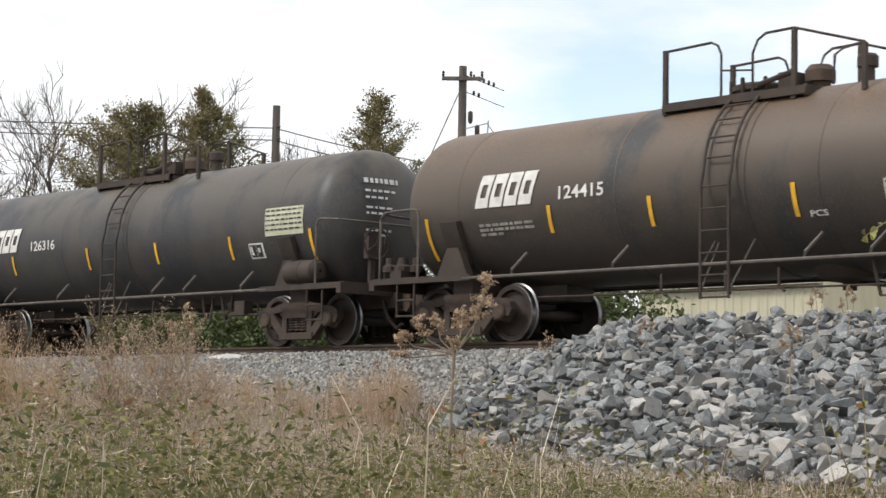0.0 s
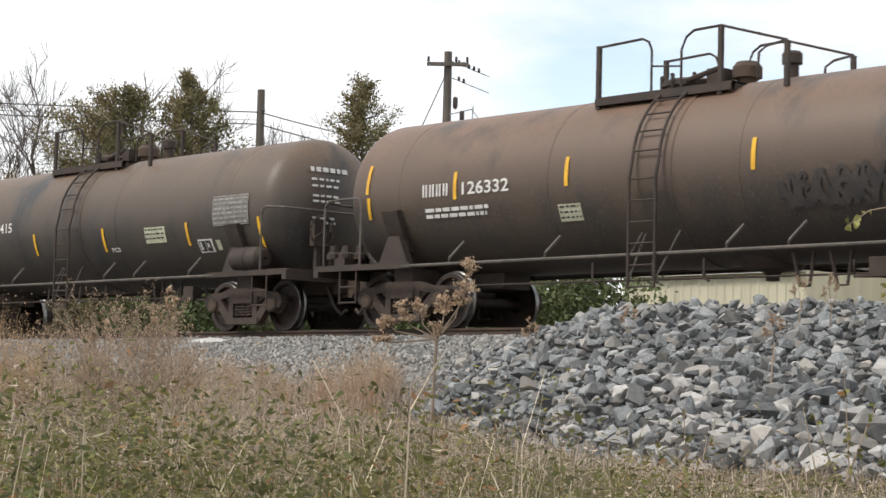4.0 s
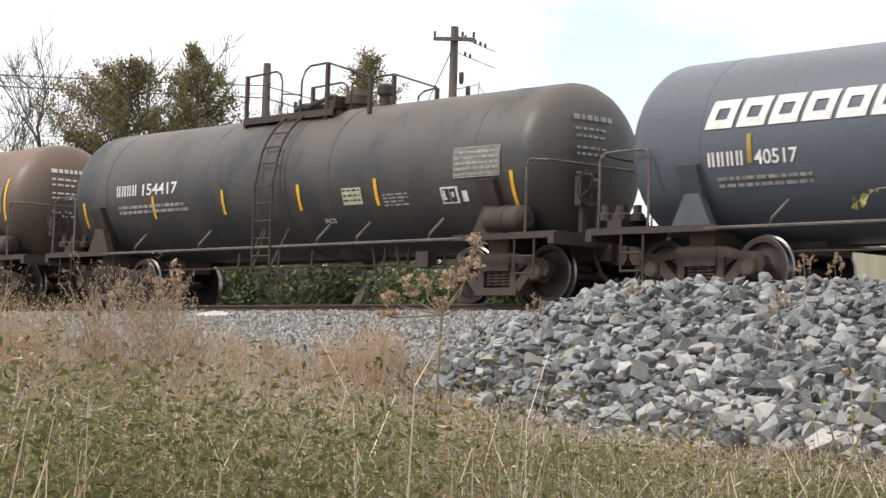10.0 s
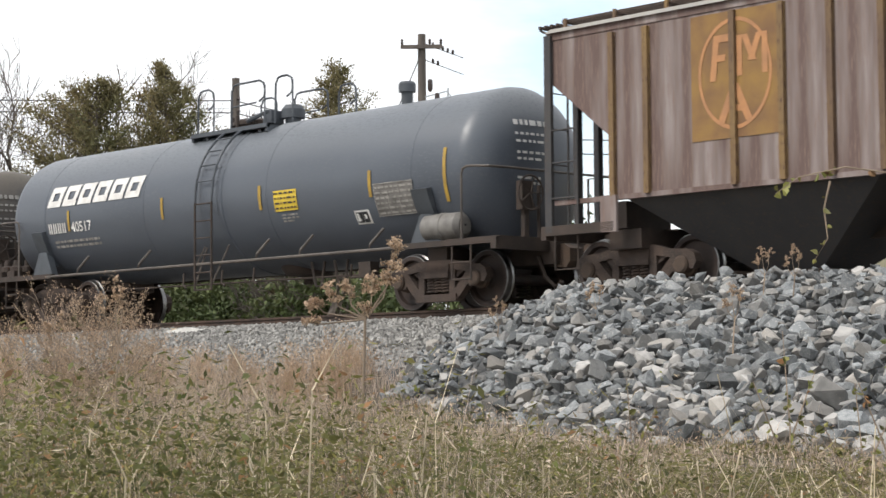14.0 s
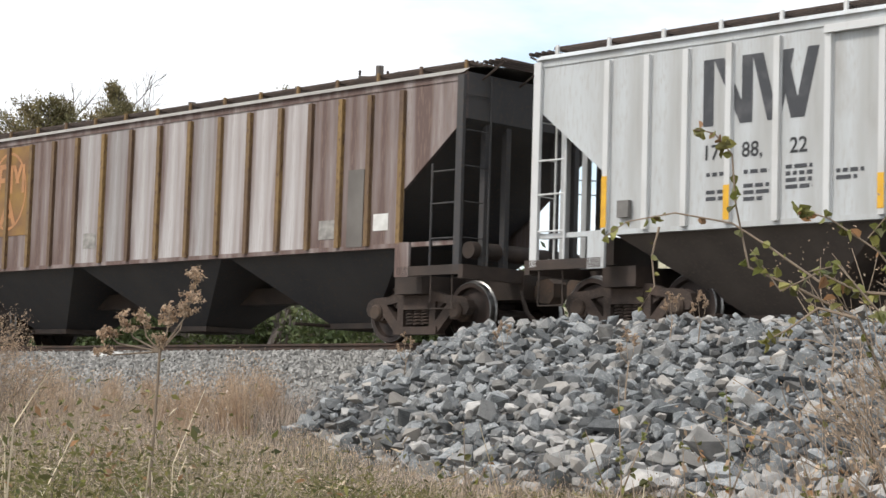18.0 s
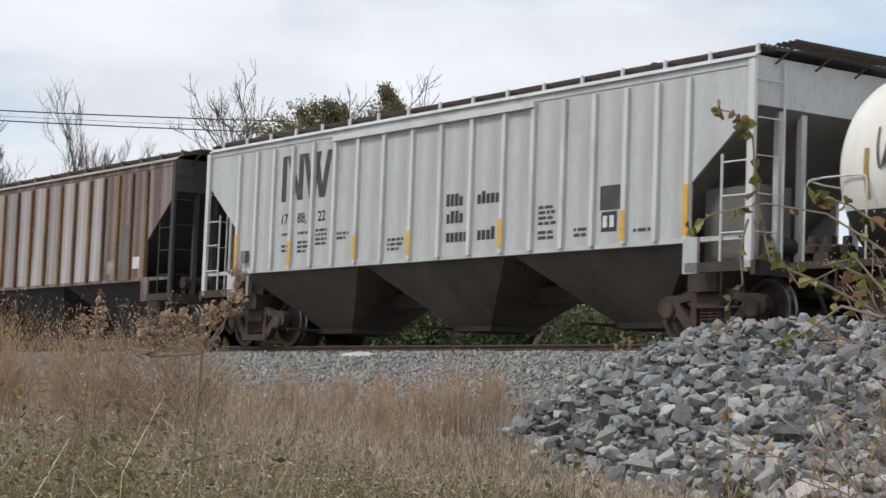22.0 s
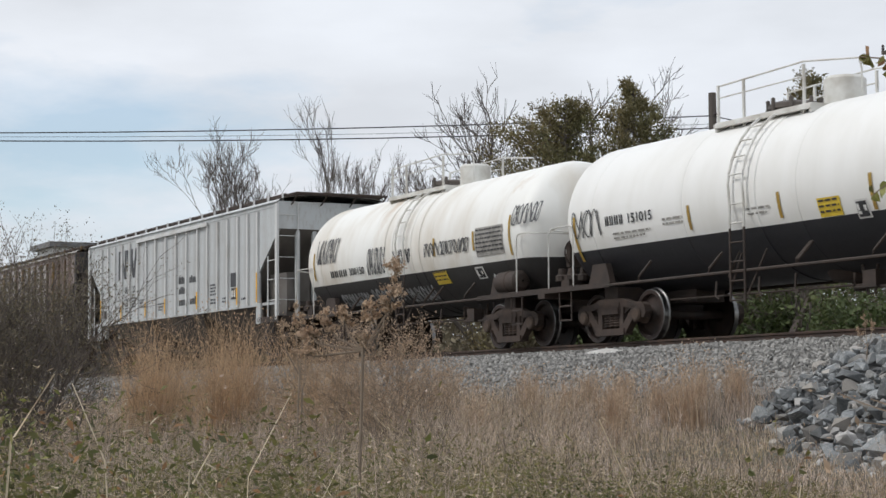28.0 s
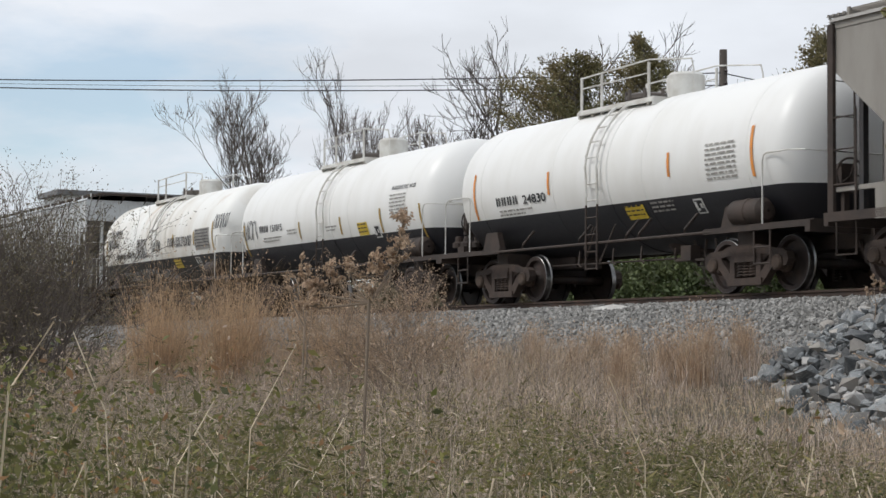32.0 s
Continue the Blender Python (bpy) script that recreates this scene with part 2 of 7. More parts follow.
M["wheel"] = mat("brown_wheel_steel", (0.050, 0.031, 0.024), (0.028, 0.020, 0.017), 0.65, 0.1, 5, 50, 0.15)
M["bright"] = mat("polished_wheel_tread_steel", (0.26, 0.255, 0.25), (0.16, 0.155, 0.15), 0.34, 1.0, 8, 80, 0.05)
M["pipe"] = mat("weathered_grey_brown_pipe", (0.12, 0.10, 0.085), (0.07, 0.058, 0.05), 0.6, 0, 3, 60, 0.1)
M["pipe_white"] = mat("white_painted_pipe", (0.7, 0.69, 0.65), (0.5, 0.47, 0.42), 0.5, 0, 3, 60, 0.1)
M["yellow"] = mat("yellow_reflective_tape", (0.80, 0.45, 0.025), (0.62, 0.33, 0.03), 0.5, 0, 5, 60, 0.05)
M["orange"] = mat("orange_reflective_tape", (0.78, 0.30, 0.05), (0.6, 0.23, 0.05), 0.5, 0, 5, 60, 0.05)
M["yellow_dull"] = mat("dulled_yellow_tape", (0.42, 0.27, 0.04), (0.3, 0.19, 0.04), 0.6, 0, 5, 60, 0.05)
M["white"] = mat("white_stencil_paint", (0.74, 0.73, 0.70), (0.60, 0.58, 0.55), 0.6, 0, 6, 60, 0.03)
M["grey_mark"] = mat("faded_white_stencil_paint", (0.36, 0.34, 0.31), (0.2, 0.19, 0.175), 0.7, 0, 8, 40, 0.03)
M["panel"] = mat("grey_inspection_panel", (0.20, 0.19, 0.175), (0.13, 0.12, 0.11), 0.6, 0, 6, 60, 0.03)
M["label_yellow"] = mat("yellow_warning_label", (0.72, 0.52, 0.04), (0.6, 0.42, 0.05), 0.5, 0, 6, 60, 0.03)
M["label_cream"] = mat("pale_green_cream_label", (0.55, 0.56, 0.42), (0.42, 0.42, 0.3), 0.6, 0, 6, 60, 0.03)
M["black"] = mat("black_stencil_paint", (0.022, 0.022, 0.024), (0.04, 0.04, 0.042), 0.6, 0, 6, 60, 0.03)
M["spray"] = mat("black_spray_paint", (0.03, 0.03, 0.035), (0.10, 0.10, 0.10), 0.6, 0, 6, 60, 0.0)
M["smear"] = mat("thin_sooty_black_spray", (0.030, 0.028, 0.028), (0.06, 0.05, 0.045), 0.7, 0, 3, 30, 0.0)
M["spray_white"] = mat("thin_white_spray_paint", (0.42, 0.42, 0.42), (0.2, 0.2, 0.2), 0.6, 0, 6, 60, 0.0)
M["hop_brown"] = mat("rust_streaked_brown_hopper_sheet", (0.125, 0.080, 0.068), (0.31, 0.265, 0.25), 0.7, 0, 0.9, 14, 0.06, spread=(0.46, 0.72), stretch=(4, 1, 0.35), c3=(0.21, 0.145, 0.12))


def washed_panel():
    """Brown sheet whose middle has weathered to chalky white, browner along its edges and in streaks."""
    m = mat("chalky_white_brown_hopper_panel", (0.42, 0.40, 0.395), (0.27, 0.232, 0.22), 0.7, 0, 0.9, 14, 0.06, spread=(0.42, 0.68), stretch=(5, 1, 0.3), c3=(0.32, 0.28, 0.26), rand=0.22); n, l = m.node_tree.nodes, m.node_tree.links; b = n["Principled BSDF"]
    tc = n.new("ShaderNodeTexCoord"); sx = n.new("ShaderNodeSeparateXYZ"); l.new(tc.outputs["Object"], sx.inputs[0]); ab = n.new("ShaderNodeMath"); ab.operation = 'ABSOLUTE'; l.new(sx.outputs[0], ab.inputs[0])
    mp = n.new("ShaderNodeMapping"); mp.inputs["Scale"].default_value = (6, 1, 0.5); l.new(tc.outputs["Object"], mp.inputs[0]); no = n.new("ShaderNodeTexNoise"); no.noise_dimensions = '4D'; no.inputs["Scale"].default_value = 1.6; no.inputs["Detail"].default_value = 6; l.new(mp.outputs[0], no.inputs["Vector"])
    oi = n.new("ShaderNodeObjectInfo"); om = n.new("ShaderNodeMath"); om.operation = 'MULTIPLY'; om.inputs[1].default_value = 40; l.new(oi.outputs["Random"], om.inputs[0]); l.new(om.outputs[0], no.inputs["W"])
    ad = n.new("ShaderNodeMath"); ad.operation = 'MULTIPLY_ADD'; ad.inputs[1].default_value = 0.62; l.new(no.outputs[0], ad.inputs[0]); l.new(ab.outputs[0], ad.inputs[2])
    rr = n.new("ShaderNodeMapRange"); rr.inputs["From Min"].default_value, rr.inputs["From Max"].default_value = 0.50, 0.78; l.new(ad.outputs[0], rr.inputs[0])
    old = b.inputs["Base Color"].links[0].from_socket; mx = n.new("ShaderNodeMix"); mx.data_type = 'RGBA'; l.new(rr.outputs[0], mx.inputs["Factor"]); l.new(old, mx.inputs["A"]); mx.inputs["B"].default_value = (0.148, 0.098, 0.088, 1); l.new(mx.outputs["Result"], b.inputs["Base Color"]); return m


M["hop_washed"] = washed_panel()
M["rib_brown"] = mat("ochre_stained_brown_rib", (0.105, 0.064, 0.045), (0.25, 0.155, 0.055), 0.7, 0, 1.2, 30, 0.1, stretch=(1, 1, 0.3), c3=(0.09, 0.05, 0.035))
M["emblem"] = mat("ochre_emblem_paint", (0.29, 0.165, 0.045), (0.19, 0.10, 0.045), 0.7, 0, 2, 30, 0.05)
M["emblem_mark"] = mat("orange_emblem_mark", (0.50, 0.24, 0.10), (0.38, 0.19, 0.09), 0.7, 0, 4, 30, 0.03)
M["hop_grey"] = mat("pale_grey_hopper_paint", (0.52, 0.54, 0.545), (0.38, 0.375, 0.36), 0.6, 0, 0.8, 16, 0.05, spread=(0.42, 0.72), stretch=(3, 1, 0.4), c3=(0.43, 0.42, 0.405), blot=((0.30, 0.275, 0.245), 0.60, 0.80))
M["rib_grey"] = mat("pale_grey_rib_paint", (0.62, 0.62, 0.61), (0.45, 0.43, 0.40), 0.6, 0, 2, 30, 0.08, spread=(0.5, 0.8), stretch=(1, 1, 0.4))
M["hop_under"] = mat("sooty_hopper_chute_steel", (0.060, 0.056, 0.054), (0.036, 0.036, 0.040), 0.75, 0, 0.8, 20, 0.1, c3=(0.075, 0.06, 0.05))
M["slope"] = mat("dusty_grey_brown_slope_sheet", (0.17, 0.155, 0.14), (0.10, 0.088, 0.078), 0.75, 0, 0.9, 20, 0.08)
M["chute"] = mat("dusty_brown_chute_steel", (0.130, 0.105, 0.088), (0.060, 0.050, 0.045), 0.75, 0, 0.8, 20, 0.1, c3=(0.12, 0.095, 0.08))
M["hop_tan"] = mat("dusty_tan_grey_hopper_paint", (0.30, 0.28, 0.25), (0.22, 0.2, 0.175), 0.65, 0, 1, 20, 0.08, stretch=(2, 1, 0.6))
M["lettering"] = mat("faded_charcoal_lettering", (0.050, 0.052, 0.058), (0.11, 0.11, 0.115), 0.7, 0, 3, 40, 0.03, spread=(0.5, 0.8))
M["rail"] = mat("rusty_rail_steel", (0.085, 0.052, 0.036), (0.05, 0.035, 0.028), 0.7, 0.2, 3, 60, 0.15)
M["tie"] = mat("creosoted_tie_wood", (0.07, 0.055, 0.045), (0.04, 0.033, 0.03), 0.85, 0, 3, 30, 0.3, stretch=(1, 0.3, 1))
M["ballast"] = mat("grey_limestone_ballast", (0.33, 0.32, 0.30), (0.215, 0.207, 0.193), 0.9, 0, 6, 45, 0.4, rand=0.42)
M["ballast_bed"] = mat("ballast_bed", (0.20, 0.193, 0.18), (0.13, 0.124, 0.115), 0.95, 0, 1.2, 22, 1.0, c3=(0.30, 0.29, 0.27))
M["rock"] = mat("blue_grey_broken_limestone", (0.205, 0.214, 0.216), (0.115, 0.122, 0.125), 0.85, 0, 5, 40, 0.35, rand=0.55, c3=(0.33, 0.325, 0.31), hue=(0.30, 0.27, 0.235))
M["rock_pale"] = mat("pale_limestone_with_dust", (0.42, 0.40, 0.375), (0.28, 0.27, 0.255), 0.9, 0, 4, 40, 0.35, rand=0.25)
M["rock_bed"] = mat("dark_grey_rubble_bed", (0.12, 0.12, 0.12), (0.07, 0.07, 0.07), 0.95, 0, 3, 30, 0.6)
M["soil"] = mat("dry_grassy_soil", (0.115, 0.092, 0.062), (0.07, 0.062, 0.038), 0.95, 0, 0.8, 25, 0.6, c3=(0.17, 0.14, 0.10))


# ---- mesh tools ----
class Shape:
    """Collects vertices and faces of one mesh."""

    def __init__(s):
        s.v, s.f = [], []

    def add(s, vs, fs):
        o = len(s.v); s.v += [tuple(v) for v in vs]; s.f += [tuple(i + o for i in f) for f in fs]; return s

    def box(s, x0, x1, y0, y1, z0, z1):
        return s.add([(x, y, z) for z in (z0, z1) for y in (y0, y1) for x in (x0, x1)], [(0, 2, 3, 1), (4, 5, 7, 6), (0, 1, 5, 4), (2, 6, 7, 3), (0, 4, 6, 2), (1, 3, 7, 5)])

    def slab(s, pts, y0, y1):
        """Prism over the outline pts (x, z), between y0 and y1."""
        n = len(pts)
        return s.add([(x, y0, z) for x, z in pts] + [(x, y1, z) for x, z in pts], [tuple(range(n)), tuple(range(2 * n - 1, n - 1, -1))] + [(i, i + n, (i + 1) % n + n, (i + 1) % n) for i in range(n)])

    def tube(s, pts, r, n=8, r1=None, cap=True):
        pts = [Vector(p) for p in pts]; vs, fs = [], []
        up = Vector((0.13, 0.21, 0.97)); k = len(pts)
        for i, p in enumerate(pts):
            d = (pts[min(i + 1, k - 1)] - pts[max(i - 1, 0)]).normalized()
            a = d.cross(up)
            if a.length < 0.05: a = d.cross(Vector((1, 0, 0)))
            a.normalize(); b = d.cross(a); rr = r if r1 is None else r + (r1 - r) * i / (k - 1)
            vs += [p + (a * math.cos(q) + b * math.sin(q)) * rr for q in (2 * math.pi * j / n for j in range(n))]
        for i in range(k - 1):
            fs += [(i * n + j, i * n + (j + 1) % n, (i + 1) * n + (j + 1) % n, (i + 1) * n + j) for j in range(n)]
        if cap: fs += [tuple(range(n - 1, -1, -1)), tuple(range((k - 1) * n, k * n))]
        return s.add(vs, fs)

    def lathe(s, prof, at, axis, n=24):
        """Turn the profile (along, radius) round the axis 'x', 'y' or 'z' through the point at."""
        vs, fs = [], []
        for u, r in prof:
            for j in range(n):
                c, d = r * math.cos(2 * math.pi * j / n), r * math.sin(2 * math.pi * j / n)
                q = {'x': (u, c, d), 'y': (c, u, d), 'z': (c, d, u)}[axis]
                vs.append((at[0] + q[0], at[1] + q[1], at[2] + q[2]))
        for i in range(len(prof) - 1):
            fs += [(i * n + j, i * n + (j + 1) % n, (i + 1) * n + (j + 1) % n, (i + 1) * n + j) for j in range(n)]
        return s.add(vs, fs)

    def mesh(s, name, smooth=True):
        me = bpy.data.meshes.new(name); me.from_pydata(s.v, [], s.f); me.validate()
        if smooth:
            me.polygons.foreach_set("use_smooth", [True] * len(me.polygons)); me.set_sharp_from_angle(angle=radians(32))
        return me


def part(name, shape, material, parent, label="", smooth=True):
    me = shape if isinstance(shape, bpy.types.Mesh) else shape.mesh(name, smooth)
    if material and not me.materials: me.materials.append(M[material])
    ob = new(name, me); ob.parent = parent
    if label: ob["label"] = label
    return ob


def fixed_normals(me):
    bm = bmesh.new(); bm.from_mesh(me); bmesh.ops.recalc_face_normals(bm, faces=bm.faces); bm.to_mesh(me); bm.free(); return me


def letters(text, height, material, depth=0.004):
    """Mesh of a line of text in the x, z plane from the origin, facing -y."""
    cu = bpy.data.curves.new("text", 'FONT'); cu.body = text; cu.size = height * 1.38; cu.resolution_u = 3; cu.offset = 0.022 * height
    ob = new("text", cu); dg = bpy.context.evaluated_depsgraph_get()
    me = bpy.data.meshes.new_from_object(ob.evaluated_get(dg)); bpy.data.objects.remove(ob); bpy.data.curves.remove(cu)
    for v in me.vertices: v.co = (v.co.x, 0, v.co.y)
    me.materials.clear(); me.materials.append(M[material]); return me


def wrap(me, x0, z0, R, zc, xs=1.0, off=0.012):
    """Bend a flat x, z mesh onto the near side of a tank, its origin at x0 and height z0."""
    bm = bmesh.new(); bm.from_mesh(me)
    zs = [v.co.z for v in bm.verts]; lo, hi = min(zs), max(zs); k = max(1, int((hi - lo) / 0.12))
    for i in range(1, k):
        bmesh.ops.bisect_plane(bm, geom=bm.verts[:] + bm.edges[:] + bm.faces[:], plane_co=(0, 0, lo + (hi - lo) * i / k), plane_no=(0, 0, 1))
    a0 = math.asin(max(-1, min(1, (z0 - zc) / R)))
    for v in bm.verts:
        a = a0 + v.co.z / R
        v.co = (x0 + v.co.x * xs, -(R + off) * math.cos(a), zc + (R + off) * math.sin(a))
    bm.to_mesh(me); bm.free(); return me


def flat(w, h, x=0.0, z=0.0, lean=0.0, s=None):
    """Rectangle in the x, z plane."""
    s = s or Shape(); s.add([(x, 0, z), (x + w, 0, z), (x + w + lean * h, 0, z + h), (x + lean * h, 0, z + h)], [(0, 1, 2, 3)]); return s


def bars(rows, rng, h=0.045, gap=0.075, dash=(0.05, 0.22)):
    """Rows of small bars in place of writing too fine to read; rows: widths."""
    s = Shape()
    for i, w in enumerate(rows):
        x = 0
        while x < w:
            d = min(rng.uniform(*dash), w - x)
            flat(d, h, x, -i * gap, 0, s); x += d + 0.035
    return s


def thing(name, label, category, group="", at=(0, 0, 0)):
    e = new(name); e.empty_display_size = 0.3; e.location = at
    return tagged(e, label, category, group)


# ---- running gear ----
WHEEL_R = 0.457


def side_frame_shape(y):
    s = Shape(); a, b = y - 0.07, y + 0.07
    s.slab([(-1.14, 0.50), (-1.10, 0.62), (-0.98, 0.68), (-0.62, 0.70), (-0.38, 0.77), (0.38, 0.77), (0.62, 0.70), (0.98, 0.68), (1.10, 0.62), (1.14, 0.50), (1.08, 0.40), (1.0, 0.40), (0.96, 0.55), (0.70, 0.57), (0.36, 0.62), (-0.36, 0.62), (-0.70, 0.57), (-0.96, 0.55), (-1.0, 0.40), (-1.08, 0.40)], a, b)
    for k in (-1, 1):
        s.slab([(k * 0.92, 0.58), (k * 0.68, 0.58), (k * 0.30, 0.19), (k * 0.47, 0.14)][::k], a, b)
        s.slab([(k * 0.29, 0.16), (k * 0.42, 0.20), (k * 0.42, 0.66), (k * 0.29, 0.66)][::k], a, b)
        s.slab([(k * 0.68, 0.60), (k * 0.74, 0.34), (k * 0.80, 0.33), (k * 0.84, 0.60)][::k], a, b)
        s.slab([(k * 0.34, 0.44), (k * 0.60, 0.60), (k * 0.34, 0.64)][::k], y - 0.03, y + 0.03)
    s.box(-0.47, 0.47, a - 0.03, b + 0.03, 0.11, 0.23); s.box(-0.30, 0.30, a - 0.02, b + 0.02, 0.56, 0.70)
    return fixed_normals(s.mesh("side_frame"))


def spring_shape(y):
    s = Shape()
    for x in (-0.17, 0.0, 0.17):
        s.tube([(x + 0.075 * math.cos(q), y + 0.075 * math.sin(q), 0.24 + 0.24 * q / 31.4) for q in (i * 0.52 for i in range(61))], 0.017, 5, cap=False)
    s.box(-0.30, 0.30, y - 0.11, y + 0.11, 0.49, 0.60)
    return s.mesh("spring_nest")


def bearing_shape(y, k):
    s = Shape(); s.lathe([(0, 0.0), (0, 0.10), (0.03, 0.13), (0.16, 0.13), (0.18, 0.16), (0.24, 0.16), (0.24, 0)], (0, y, 0), 'y', 14)
    return fixed_normals(s.mesh("bearing"))


def wheel_meshes():
    w = Shape(); t = {-1: Shape(), 1: Shape()}
    for k in (-1, 1):
        prof = [(0.0, 0.0), (0.12, 0.0), (0.12, 0.13), (0.06, 0.16), (0.03, 0.24), (0.035, 0.35), (0.10, 0.372), (0.102, 0.440)]
        w.lathe([(k * (0.70 + u), r) for u, r in prof[1:]], (0, 0, 0), 'y', 32)
        w.lathe([(k * 0.70, 0.13), (k * 0.70, 0.36), (k * 0.665, 0.375), (k * 0.665, 0.48)], (0, 0, 0), 'y', 32)
        t[k].lathe([(k * 0.69, 0.485), (k * 0.705, 0.459), (k * 0.795, 0.453), (k * 0.803, 0.445), (k * 0.804, 0.437)], (0, 0, 0), 'y', 40)
    w.lathe([(-1.02, 0.075), (-0.72, 0.085), (0.72, 0.085), (1.02, 0.075)], (0, 0, 0), 'y', 12)
    for k in (-1, 1):  # plate holes, which show the turning
        for q in range(3):
            w.lathe([(k * 0.735, 0.0), (k * 0.735, 0.03)], (0.27 * math.cos(q * 2.094), 0, 0.27 * math.sin(q * 2.094)), 'y', 8)
    a, b = fixed_normals(w.mesh("wheelset")), [fixed_normals(t[k].mesh("tread")) for k in (-1, 1)]
    a.materials.append(M["wheel"])
    for m in b: m.materials.append(M["bright"])
    return a, b


WHEEL_MESH, TREAD_MESH = wheel_meshes()
FRAME_MESH = {k: side_frame_shape(k * 1.0) for k in (-1, 1)}
SPRING_MESH = {k: spring_shape(k * 1.0) for k in (-1, 1)}
BEARING_MESH = {k: bearing_shape(-1.13 if k < 0 else 0.89, k) for k in (-1, 1)}
for _d, _m in ((FRAME_MESH, "truck"), (SPRING_MESH, "truck"), (BEARING_MESH, "rusty")):
    for _me in _d.values(): _me.materials.append(M[_m])
BOLSTER = Shape().box(-0.22, 0.22, -1.0, 1.0, 0.45, 0.68).mesh("bolster")
BOLSTER.materials.append(M["frame"])
WHEELSETS = []


def trucks(car, centres):
    for c in centres:
        for k in (-1, 1):
            f = part("side_frame", FRAME_MESH[k], None, car, "dusty cast-steel truck side frame"); f.location = (c, 0, 0)
            sp = part("spring_nest", SPRING_MESH[k], None, f)
            for d in (-0.88, 0.88):
                be = part("bearing", BEARING_MESH[k], None, f); be.location = (d, 0, WHEEL_R)
        part("bolster", BOLSTER, None, car).location = (c, 0, 0)
        for d in (-0.88, 0.88):
            w = part("wheelset", WHEEL_MESH, None, car, "brown steel wheelset with bright worn treads"); w.location = (c + d, 0, WHEEL_R)
            [part("tread", m, None, w) for m in TREAD_MESH]; WHEELSETS.append(w)


def couplers(car, ends):
    for x, k in ends:
        s = Shape(); s.box(*sorted((x - k * 0.55, x + k * 0.02)), -0.09, 0.09, 0.68, 0.88)
        s.slab([(x - k * 0.05, 0.62), (x + k * 0.22, 0.60), (x + k * 0.30, 0.70), (x + k * 0.30, 0.90), (x + k * 0.18, 0.98), (x - k * 0.05, 0.94)][::k], -0.16, 0.14)
        part("coupler", fixed_normals(s.mesh("coupler")), "rusty", car)
        h = Shape(); h.tube([(x - k * 0.2, -0.35, 0.78), (x - k * 0.05, -0.34, 0.45), (x + k * 0.12, -0.3, 0.30), (x + k * 0.25, -0.28, 0.38)], 0.035, 6)
        part("air_hose", h, "frame", car)


